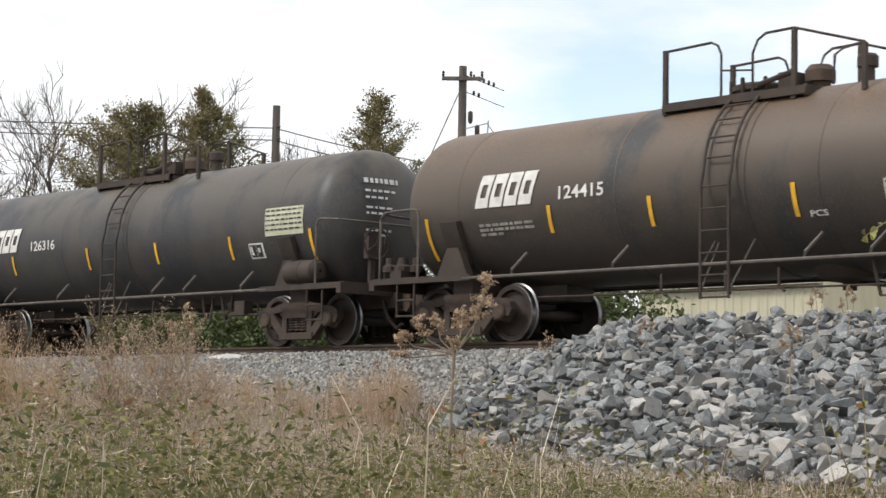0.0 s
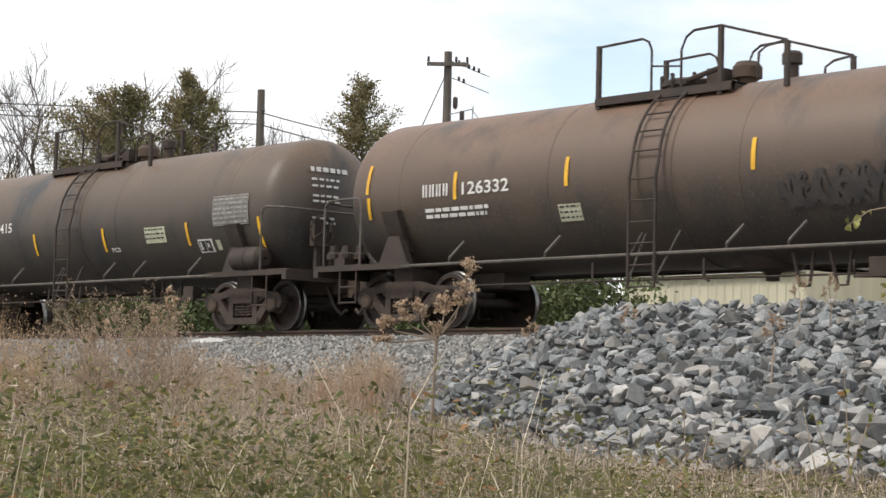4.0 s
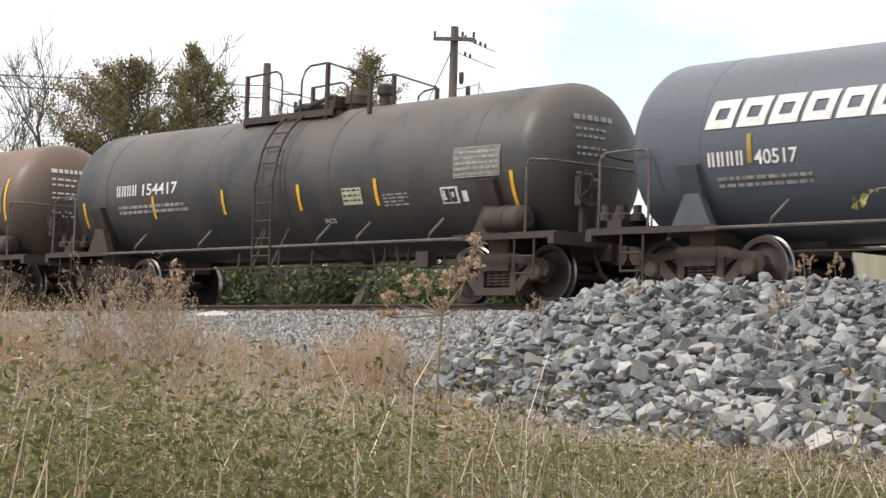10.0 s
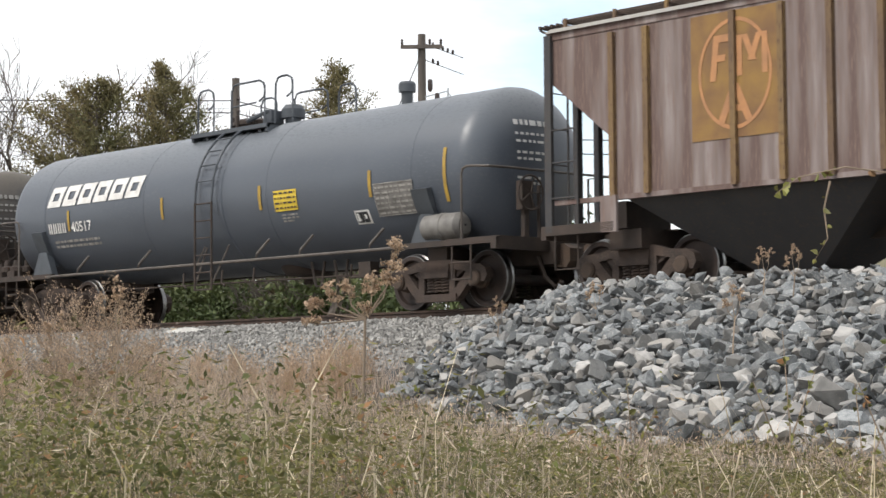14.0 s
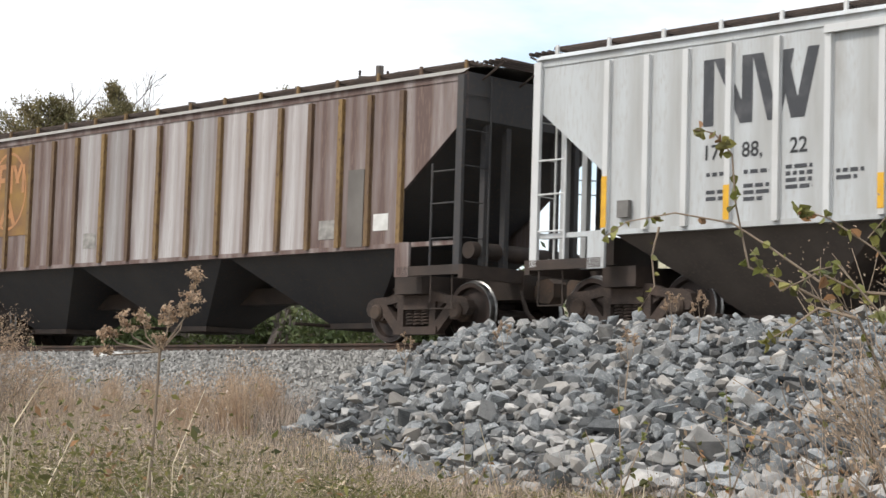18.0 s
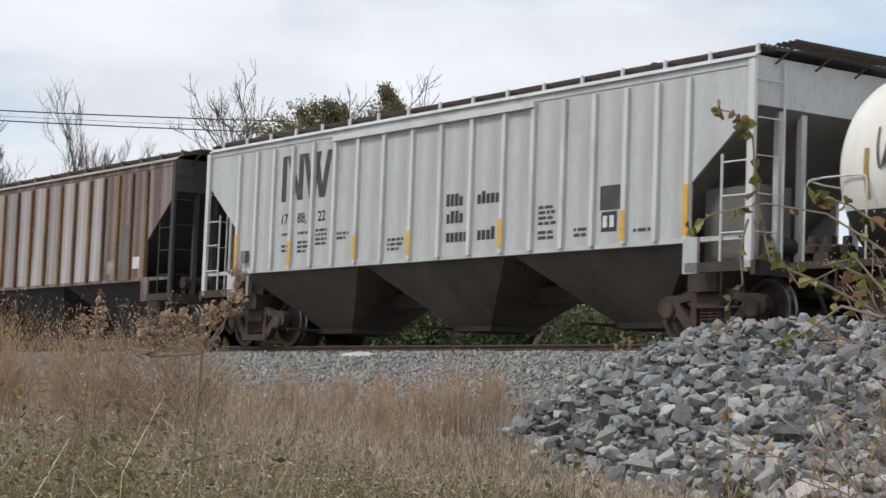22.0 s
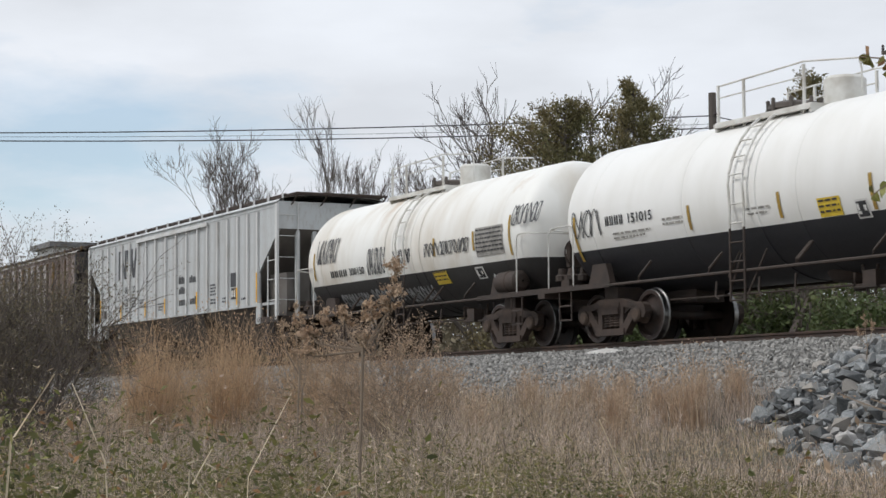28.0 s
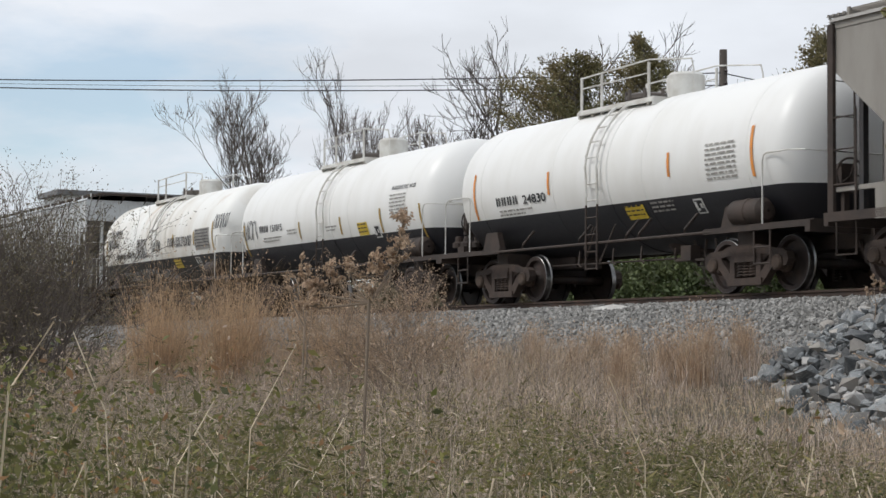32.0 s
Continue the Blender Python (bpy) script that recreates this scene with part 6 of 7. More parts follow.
def tufts(name, n, per, r0, r1, hs, w, spread, lean, material, off, lim, label, yaws=(20, 85)):
    """Grass in tufts: blades that fan out from a foot, with gaps between one tuft and the next."""
    p = near_field(n, r0, r1); k = patch(p[:, :3], 0.9, off); p = p[(k > lim[0]) & (k < lim[1]) & sector(p, yaws)]; m = len(p); vig = G.uniform(*hs, m); slant = G.normal(0, 0.10, (m, 2))
    i = np.repeat(np.arange(m), per); k = len(i); a = G.uniform(0, 2 * np.pi, k); out = np.stack([np.cos(a), np.sin(a)], 1)
    base = p[i, :3].copy(); base[:, :2] += out * np.abs(G.normal(0, spread, k))[:, None]; hh = p[i, 3] * vig[i] * G.uniform(0.45, 1.0, k)
    tagged(new(name, strips(name, base, hh, out * (hh * np.abs(G.normal(0, lean, k)))[:, None] + slant[i] * hh[:, None], G.uniform(*w, k), material, 4)), label, "grass", "", "stuff")


def fold_leaves(c, d, size, wide=0.42):
    """Leaves folded along the midrib, from the places c along the directions d."""
    n = len(c); d = d / np.linalg.norm(d, axis=1)[:, None]; b = np.cross(d, G.normal(size=(n, 3))); b /= np.linalg.norm(b, axis=1)[:, None]; up = np.cross(d, b); s = np.asarray(size).reshape(-1, 1)
    return np.stack([c, c + (d * 0.9 + b * wide + up * 0.22) * s, c + d * 2.0 * s, c + (d * 0.9 - b * wide + up * 0.22) * s], 1)


def herbs(name, n, stems, per, r0, r1, hs, size, material, off, lim, label, yaws=(20, 85), droop=0.2, wide=0.5, leaf=0.42):
    """Weeds with leaves set along spreading stems."""
    p = near_field(n, r0, r1); k = patch(p[:, :3], 0.9 if off < 10 else 1.6, off); p = p[(k > lim[0]) & (k < lim[1]) & sector(p, yaws)]; m = len(p)
    i = np.repeat(np.arange(m), stems); k = len(i); a = G.uniform(0, 2 * np.pi, k); hh = p[i, 3] * G.uniform(*hs, k); out = np.stack([np.cos(a), np.sin(a)], 1) * (np.abs(G.normal(0, wide, k)) * np.minimum(hh, 0.5))[:, None]
    j = np.repeat(np.arange(k), per); u = G.uniform(0.25, 1.0, len(j)); c = p[i[j], :3].copy(); c[:, :2] += out[j] * (u ** 1.3)[:, None]; c[:, 2] += hh[j] * u
    d = G.normal(size=(len(j), 3)); d[:, 2] = d[:, 2] * 0.6 - droop
    ob = tagged(new(name), label, "weeds", "", "stuff"); part("leaf_mass", quads(name, fold_leaves(c, d, G.uniform(*size, len(j)), leaf), material), None, ob)["kind"] = "stuff"
    q = np.arange(0, k, 4); part("stem_mass", strips(name, p[i[q], :3].copy(), hh[q] * 0.92, out[q], np.full(len(q), 0.0015), "dark_stem", 3), None, ob)["kind"] = "stuff"


ALL, DRY, OLIVE = (-9, 9), (-9, 0.02), (-0.06, 9)
tufts("dry_grass", 620, 18, 4.2, 10.5, (0.6, 1.08), (0.0014, 0.0040), 0.08, 0.9, "grass_dry", 4, DRY, "tangled dry tan grass tufts on the verge")
tufts("green_grass", 1300, 16, 4.2, 12.0, (0.6, 1.02), (0.0018, 0.0050), 0.08, 1.0, "grass_green", 4, OLIVE, "low olive-green grass tufts")
tufts("rose_stems", 420, 14, 5.0, 10.5, (0.7, 1.15), (0.0012, 0.0030), 0.06, 0.5, "grass_rose", 4, DRY, "rose-brown dead stems")
tufts("dark_stems", 600, 9, 4.2, 12.0, (0.6, 1.04), (0.0012, 0.0026), 0.08, 0.6, "dark_stem", 6, ALL, "dark dead weed stems")
herbs("olive_blades", 3300, 4, 9, 4.2, 12.0, (0.55, 1.05), (0.010, 0.026), "grass_green", 4, OLIVE, "short curling olive grass blades", leaf=0.13)
herbs("straw_blades", 1700, 4, 9, 4.2, 12.0, (0.6, 1.1), (0.010, 0.028), "grass_dry", 4, DRY, "short curling dry grass blades", leaf=0.11)
herbs("bleached_blades", 550, 3, 6, 4.2, 11.0, (0.6, 1.08), (0.012, 0.032), "straw", 5, (0.0, 9), "bleached curled grass blades", leaf=0.09)
herbs("green_weeds", 3200, 4, 9, 4.2, 12.0, (0.5, 1.0), (0.006, 0.014), "leaf_green", 4, OLIVE, "green broad-leaved weeds in the grass")
herbs("pale_weeds", 1300, 3, 9, 4.2, 11.0, (0.55, 1.04), (0.006, 0.013), "leaf_fresh", 15, (0.0, 9), "yellow-green leafy weeds in the grass", leaf=0.34)
herbs("dry_husks", 1200, 4, 9, 4.4, 12.0, (0.6, 1.12), (0.004, 0.010), "grass_rose", 4, DRY, "fine dry seed husks on dead weeds")
herbs("brown_leaves", 330, 2, 5, 4.2, 9.0, (0.6, 1.02), (0.008, 0.017), "leaf_brown", 16, (0.05, 9), "rusty dead leaves caught in the weeds")
for a, b in (((54, 58.5), 50), ((58.5, 63), 220), ((65, 78), 560)):
    herbs("leafy_weeds", b * 4, 5, 8, 4.6, 7.2, (0.6, 1.08), (0.010, 0.023), "leaf_green", 60, (0.0, 9), "clump of broad dark green leaves on the verge", a, 0.4)
    herbs("pale_leafy_weeds", b * 2, 4, 6, 4.6, 7.2, (0.6, 1.08), (0.009, 0.019), "leaf_fresh", 61, (0.0, 9), "yellow-green leaves in the weed clump", a, 0.3)
    herbs("rusty_leaves", b, 3, 4, 4.6, 7.2, (0.6, 1.06), (0.010, 0.021), "leaf_brown", 62, (0.05, 9), "rusty leaves in the weed clump", a, 0.4)


def bent_straws(name, n, r0, r1, label):
    """Bleached stalks, some standing, some snapped over."""
    s = Shape(); rng = random.Random(77)
    for x, y, g, h in near_field(n, r0, r1):
        h *= rng.uniform(0.78, 1.08); a = rng.uniform(0, 6.28); l1 = rng.uniform(0.02, 0.12) * h; p = Vector((x, y, g)); q = p + Vector((l1 * math.cos(a), l1 * math.sin(a), h * rng.uniform(0.6, 0.9)))
        b = a + rng.gauss(0, 0.9); k = rng.uniform(0.03, 0.17); d = rng.choice((0.22, 0.16, 0.1, 0.04, -0.1, -0.18)); r = rng.uniform(0.0018, 0.0042)
        s.tube([p, p.lerp(q, 0.5) + Vector((0.01 * rng.gauss(0, 1), 0.01 * rng.gauss(0, 1), 0)), q, q + Vector((k * math.cos(b), k * math.sin(b), d))], r, 4, r1=r * 0.6, cap=False)
    tagged(new(name, s.mesh(name)), label, "grass", "", "stuff").data.materials.append(M["straw"])


bent_straws("bent_straws", 190, 4.4, 7.2, "bleached bent and snapped straws over the weeds")
def sparse(p): return p[(p[:, 3] > 0) & (np.hypot(p[:, 0] - 0.3, p[:, 1] + 20.5) > 5)]
p = sparse(near_field(1500, 5.0, 10.0)); p = p[(p[:, 0] > -7.2) & (patch(p[:, :3], 0.7, 50) > -0.05)]; hh = G.uniform(0.2, 0.7, len(p))
tagged(new("thin_stems", strips("thin_stems", p[:, :3].copy(), hh, G.normal(0, 0.25, (len(p), 2)) * hh[:, None], G.uniform(0.001, 0.0022, len(p)), "grass_rose")), "thin rose-brown stems before the stones", "grass", "", "stuff")
MID = (-44, 1, -15.5, -4.5)
def low_h(p): return 0.30 + 0.9 * np.clip((-4.6 - p[:, 1]) / 4.5, 0, 1) + 0.5 * patch(p, 0.8, 33)
def off_heap(p):
    """Share of the full height: low before the heap of stones."""
    out = []
    for a, b, g in p:
        yaw, d = math.degrees(math.atan2(0.3 - a, b + 20.5)), math.hypot(a - 0.3, b + 20.5)
        k = min(1, max(0.22, -pile_edge(a, b) / 3.0)) if a > -16 else 1
        if yaw < 49: k = min(k, max(0.28, (-1.08 + d * math.tan(radians(rise(yaw) - 0.4)) - g) / 0.6))
        out.append(k)
    return np.array(out)
def thin_out(p): return G.uniform(0, 1, len(p)) < np.clip((-4.2 - p[:, 1]) / 3.0, 0.05, 1)
def beyond(p): return np.hypot(p[:, 0] - 0.3, p[:, 1] + 20.5) > 10.0 + 2.0 * patch(p, 0.6, 70)
def field2(name, n, h, w, material, off, lim, label, lean):
    p = on_field(n, *MID); p = p[(patch(p, 0.45, off) > lim) & thin_out(p) & beyond(p)]; m = len(p); hh = G.uniform(*h, m) * np.clip(low_h(p), 0.15, 2) * off_heap(p)
    tagged(new(name, strips(name, p, hh, G.normal(0, lean, (m, 2)) * hh[:, None] * 2, G.uniform(*w, m), material, 2)), label, "grass", "", "stuff")


field2("rose_grass", 84000, (0.18, 0.52), (0.0025, 0.006), "grass_rose", 6, -0.35, "rose-brown dry grass below the ballast", 0.2)
field2("pale_grass", 52000, (0.18, 0.56), (0.0025, 0.0055), "grass_dry", 8, -0.15, "pale dry grass below the ballast", 0.2)
field2("mid_green_grass", 26000, (0.12, 0.38), (0.003, 0.006), "grass_green", 10, 0.1, "patches of green among the dry grass", 0.25)
field2("mid_dark_stems", 22000, (0.25, 0.65), (0.002, 0.004), "dark_stem", 11, -0.2, "dark dead stems among the dry grass", 0.15)
p = on_field(60000, *MID); p = p[(patch(p, 0.5, 21) > -0.2) & thin_out(p) & beyond(p)]; p[:, 2] += G.uniform(0.15, 0.58, len(p)) * np.clip(low_h(p), 0.15, 2) * off_heap(p)
tagged(new("pale_seed_heads", quads("pale_seed_heads", leaf_quads(p, G.uniform(0.006, 0.014, len(p)), 1.4), "plume")), "pale feathery seed heads over the grass", "weeds", "", "stuff")


# ---- branching plants ----
def grow(s, tips, p, d, length, r, depth, rng, spread, up, kids, shrink=0.72, n=5, rmin=0.004, wob=0.12, twigs=0):
    """Branch with children; collects tube pieces in s and the twig ends in tips."""
    pts = [p]; q = Vector(p); v = Vector(d)
    for i in range(4):
        v = (v + Vector((rng.gauss(0, wob), rng.gauss(0, wob), rng.gauss(0, wob) + up))).normalized(); q = q + v * length / 4; pts.append(q.copy())
    s.tube(pts, r, n, r1=max(rmin, r * 0.6), cap=False)
    if depth == 0:
        tips.append((q.copy(), v.copy()))
        for i in range(twigs):
            w = (v + Vector((rng.gauss(0, 0.5), rng.gauss(0, 0.5), rng.gauss(0.25, 0.4)))).normalized(); b0 = pts[rng.randint(1, 4)]; s.tube([b0, b0 + w * length * 0.4, b0 + w * length * 0.75 + Vector((0, 0, length * 0.1))], rmin * 0.9, 3, r1=rmin * 0.6, cap=False)
        return
    for i in range(kids + (rng.random() < 0.4)):
        k = 4 if i == 0 else rng.randint(2, 4); a = rng.uniform(0, 6.28); sp = spread * rng.uniform(0.6, 1.25) * (0.5 if i == 0 else 1)
        side = v.orthogonal().normalized(); side.rotate(Matrix.Rotation(a, 3, v)); nd = (v + side * sp).normalized()
        grow(s, tips, pts[k], nd, length * shrink * rng.uniform(0.8, 1.15), max(rmin, r * (0.72 if i == 0 else 0.5)), depth - 1, rng, spread, up, kids, shrink, max(3, n - 1), rmin, wob, twigs)


def bare_tree(at, height, label, seed, stems=1, spread=0.55, lean=(0, 0), up=0.08, r=0.11, depth=6, wob=0.13):
    e = thing("bare_tree", label, "tree", "", at); rng = random.Random(seed); s, t, tips = Shape(), Shape(), []
    for i in range(stems):
        a = rng.uniform(0, 6.28); d = Vector((lean[0] + (0.3 * math.cos(a) if stems > 1 else 0), lean[1] + (0.3 * math.sin(a) if stems > 1 else 0), 1)).normalized()
        s0 = len(s.v); grow(s, tips, (0, 0, 0), d, height * 0.31, r, depth, rng, spread, up, 2, 0.78, 6, 0.011, wob, 3)
    part("branch_crown", s, "bark", e, "bare grey-brown limbs and twigs")
    t.tube([(0, 0, -0.5), (0, 0, 0.3)], r * 1.3, 8); part("trunk_foot", t, "bark", e)
    return e


def cedar_tree(at, height, width, label, seed, thin=0.0, material="cedar", n=7000, size=(0.045, 0.10), form=lambda u: (1 - u) ** 0.62):
    e = thing("cedar_tree", label, "tree", "", at); rng = random.Random(seed); g = np.random.default_rng(seed)
    s = Shape(); s.tube([(0, 0, -0.5), (0.05, 0, height * 0.5), (0, 0, height * 0.97)], 0.16, 8, r1=0.02)
    cs, ds = [], []
    nb = int(80 + height * 6)
    for i in range(nb):
        u = (i + rng.random()) / nb; z = height * (0.10 + 0.88 * u); rr = max(0.25, width * 0.5 * form(u) * rng.choice((0.6, 0.8, 0.95, 1.0, 1.1, 1.25))); a = rng.uniform(0, 6.28); rise_k = 0.22 + 0.25 * u
        root = Vector((0, 0, z - 0.1)); tip = Vector((rr * math.cos(a), rr * math.sin(a), z + rr * rise_k)); mid = (root + tip) / 2 + Vector((0, 0, -0.10 * rr)); s.tube([root, mid, tip], 0.035, 4, r1=0.008, cap=False)
        for j in range(int(10 + 9 * rr)):
            k = rng.uniform(0.22 + thin, 1.0); b0 = (root.lerp(mid, k * 2) if k < 0.5 else mid.lerp(tip, k * 2 - 1)); d = ((tip - root).normalized() + Vector((rng.gauss(0, 0.6), rng.gauss(0, 0.6), rng.gauss(0.35, 0.4)))).normalized(); ln = rng.uniform(0.25, 0.6) * (0.6 + 0.25 * rr)
            m = max(6, int(1.3 * n / nb / (10 + 9 * rr) * (0.4 + 0.9 * rr / (width * 0.5)))); q = g.uniform(0, 1, m)[:, None]; cs.append(np.array(b0)[None] + np.array(d)[None] * q * ln + g.normal(0, 1, (m, 3)) * (0.05 + 0.10 * (1 - q))); ds.append(np.repeat(np.array(d)[None], m, 0))
    part("trunk", s, "bark", e)
    c, d = np.vstack(cs), np.vstack(ds); a = d + g.normal(0, 0.45, d.shape); a /= np.linalg.norm(a, axis=1)[:, None]; b = np.cross(a, g.normal(size=a.shape)); b /= np.linalg.norm(b, axis=1)[:, None]; sz = g.uniform(*size, len(c))[:, None]
    part("crown", quads("crown", np.stack([c - a * sz, c + b * sz * 0.38, c + a * sz, c - b * sz * 0.38], 1), material), None, e, "dark olive evergreen foliage")
    return e


def shrub(name, at, w, h, material, label, seed, n=2600, size=(0.05, 0.12), stems=9, category="shrub", woody="bark"):
    e = thing(name, label, category, "", at); rng = random.Random(seed); g = np.random.default_rng(seed); s = Shape(); cs = []
    for i in range(stems):
        a, k = rng.uniform(0, 6.28), rng.uniform(0.1, 0.5); tip = Vector((w * k * math.cos(a), w * k * math.sin(a), h * rng.uniform(0.6, 1.0)))
        s.tube([(0.05 * math.cos(a), 0.05 * math.sin(a), -0.2), tip * 0.5 + Vector((0, 0, 0.1 * h)), tip], 0.02, 5, r1=0.006, cap=False)
        m = n // stems; u = g.uniform(0.2, 1.05, m)[:, None]; cs.append(np.array(tip)[None] * u + g.normal(0, 1, (m, 3)) * np.array([w * 0.16, w * 0.16, h * 0.12]))
    part("stem_tangle", s, woody, e)["kind"] = "stuff"; c = np.vstack(cs); c[:, 2] = np.maximum(c[:, 2], 0.02); part("foliage", quads("foliage", leaf_quads(c, g.uniform(*size, len(c)), 1.0), material), None, e)
    return e


# trees beyond the track
cedar_tree((-51.8, 11.8, -0.9), 9.4, 6.2, "broad dark olive cedar tree beyond the track", 1, n=50000, size=(0.035, 0.075), form=lambda u: (1 - u ** 3) ** 0.75)
cedar_tree((-50.4, 13.5, -0.8), 9.9, 9.6, "pointed olive-brown cedar tree beyond the track", 2, n=50000, size=(0.035, 0.075), form=lambda u: (1 - u) ** 0.95)
cedar_tree((-47.9, 18.6, -0.7), 10.0, 9.8, "ragged green cedar tree near the utility pole", 3, thin=0.05, n=40000, size=(0.035, 0.075), form=lambda u: (1 - u) ** 0.95)
cedar_tree((-84.0, 22.0, -0.5), 9.4, 6.0, "small dark cedar tree far along the line", 4, n=9000)
bare_tree((-59.1, 15.9, -0.9), 9.6, "large bare spreading tree with forked trunk", 11, 3, 0.62, (0.05, 0.05), r=0.23, wob=0.17, depth=7)
bare_tree((-60.9, 14.9, -0.9), 8.8, "crooked bare tree with wide limbs", 12, 2, 0.8, (-0.1, -0.1), r=0.16, wob=0.18, depth=7)
bare_tree((-101.4, 20.3, -0.4), 12.4, "tall bare tree with many upright limbs", 13, 2, 0.60, up=0.11, r=0.20, depth=7, wob=0.10)
bare_tree((-102.6, 18.6, -0.4), 8.6, "bare tree leaning beside a taller one", 14, 1, 0.62, up=0.11, r=0.12, wob=0.10)
bare_tree((-91.0, 21.0, -0.5), 11.2, "slender bare tree with upright twigs", 15, 1, 0.5, up=0.12, r=0.15, wob=0.10)
bare_tree((-55.0, 22.5, -0.5), 8.2, "thin bare tree between the poles", 16, 3, 0.5, up=0.06, r=0.08, depth=6)
bare_tree((-57.5, 24.0, -0.5), 8.0, "thin bare tree behind the pole", 17, 2, 0.5, up=0.06, r=0.08, depth=6)
bare_tree((-38.0, 9.9, -0.9), 5.0, "dark bare sapling beside the track", 18, 2, 0.6, up=0.09, r=0.12, depth=5)
bare_tree((-39.2, 11.5, -0.9), 4.6, "bare thicket sapling beyond the track", 19, 3, 0.6, up=0.05, r=0.06, depth=6)
bare_tree((-130, 24, 0), 9.0, "small bare tree far along the line", 21, 3, 0.5, r=0.12, up=0.13, depth=6)
rs = random.Random(31)
for i in range(14):
    x = -47 + i * 1.25; y = 10.5 + rs.uniform(-1.2, 1.6) + max(0, i - 6) * 0.3
    if -38.9 < x < -36.9: continue
    shrub("evergreen_shrub", (x, y, -0.95), 2.7, rs.uniform(2.6, 3.5), "shrub", "dense dark green shrub beyond the track", 40 + i, 4200)
for i in range(16):
    shrub("winter_thicket", (-52 - i * 4.2, 9.5 + rs.uniform(-1, 3), -0.9), 4.5, rs.uniform(2.0, 3.4), "brush", "brown leafless thicket beyond the track", 70 + i, 1500, (0.08, 0.2))
for i in range(6):
    shrub("winter_thicket", (-39.5 + i * 0.7, 13 + rs.uniform(0, 2), -0.9), 2.2, rs.uniform(1.8, 2.6), "brush", "brown leafless thicket beyond the track", 90 + i, 900, (0.04, 0.1))
for i in range(3):
    shrub("winter_thicket", (-37.4 + i * 1.3, 14.5 + rs.uniform(0, 2), -0.9), 2.8, rs.uniform(2.2, 2.9), "brush", "brown leafless thicket behind the shrubs", 100 + i, 3200, (0.05, 0.12))
for i in range(9):
    shrub("winter_thicket", (-41.5 - i * 1.4, 15.0 + rs.uniform(0, 2), -0.9), 3.0, rs.uniform(2.0, 2.7), "brush", "brown leafless thicket behind the shrubs", 110 + i, 3000, (0.05, 0.12))

for i in range(14):
    shrub("winter_thicket", (-49 - i * 3.4, 17.5 + rs.uniform(-1, 1.5), -0.7), 4.4, rs.uniform(2.8, 3.8), "brush", "grey-brown thicket along the far side of the line", 210 + i, 3600, (0.06, 0.15))

# dry bush and tall grasses on the near verge
def twiggy_bush(name, at, w, h, label, seed, stems, leaf, per, size, woody, tilt=0.5, depth=2, r=0.007, category="bush", first=(0.36, 0.52)):
    """Bush of branching stems, with leaves or seed plumes strung along the twig ends."""
    e = thing(name, label, category, "", at); rng = random.Random(seed); g = np.random.default_rng(seed); s, tips = Shape(), []
    for i in range(stems):
        a, k = rng.uniform(0, 6.28), rng.uniform(0, 1); d = Vector((tilt * k * math.cos(a), tilt * k * math.sin(a), 1)).normalized(); f = Vector((0.12 * w * rng.gauss(0, 1), 0.12 * w * rng.gauss(0, 1), -0.1))
        grow(s, tips, f, d, h * rng.uniform(*first), r, depth, rng, 0.55, 0.03, 3, 0.62, 4, 0.0018, 0.14)
    part("stem_tangle", s, woody, e)["kind"] = "stuff"; cs, ds = [], []
    for q, v in tips:
        m = max(2, int(rng.gauss(per, per * 0.3))); u = g.uniform(-1.0, 1.0, m)[:, None]; dr = np.array(v)[None] * 0.09 * h; cs.append(np.array(q)[None] + dr * u + np.array([[0, 0, -0.02 * h]]) * np.maximum(u, 0) ** 2 + g.normal(0, 0.008 * h, (m, 3))); ds.append(np.array(v)[None] + g.normal(0, 0.7, (m, 3)))
    c, d = np.vstack(cs), np.vstack(ds); c[:, 2] = np.maximum(c[:, 2], 0.02); part("leaf_mass" if category == "shrub" else "plume_mass", quads("plume_mass", fold_leaves(c, d, g.uniform(*size, len(c))), leaf), None, e)["kind"] = "stuff"
    return e


for dx, dy, w, h, sd in ((0.05, 0.05, 0.4, 1.45, 120), (0.42, 0.30, 0.4, 1.38, 121), (-0.22, -0.1, 0.4, 1.25, 122)):
    twiggy_bush("dry_bush", (-13.95 + dx, -12.95 + dy, -1.85), w, h, "tangled dry brown goldenrod bush in the verge", sd, 8, "plume", 18, (0.005, 0.012), "stem", 0.14, 3, first=(0.46, 0.56))
def broom(x, y, w, h, n=420, material="rust_grass", name="broom_grass", label="clump of tall orange broom grass", wd=(0.003, 0.007)):
    """Clump of upright blades that open upwards, with feathery tops."""
    g = ground_z(x, y); p = np.array([(x, y, g)] * n) + np.c_[G.normal(0, w * 0.13, (n, 2)), np.zeros(n)]
    hh = G.uniform(0.45, 1.0, n) * h; me = strips(name, p, hh, G.normal(0, 0.20, (n, 2)) * hh[:, None], G.uniform(*wd, n), material)
    e = tagged(new(name, None), label, "grass clump"); part("blade_tuft", me, None, e)["kind"] = "stuff"
    k = n * 3; i = G.integers(0, n, k); c = p[i] + np.c_[G.normal(0, w * 0.16, (k, 2)), hh[i] * G.uniform(0.55, 1.08, k)]
    part("feathery_top", quads("feathery_top", leaf_quads(c, G.uniform(0.008, 0.02, k), 1.8), material), None, e)["kind"] = "stuff"; return e


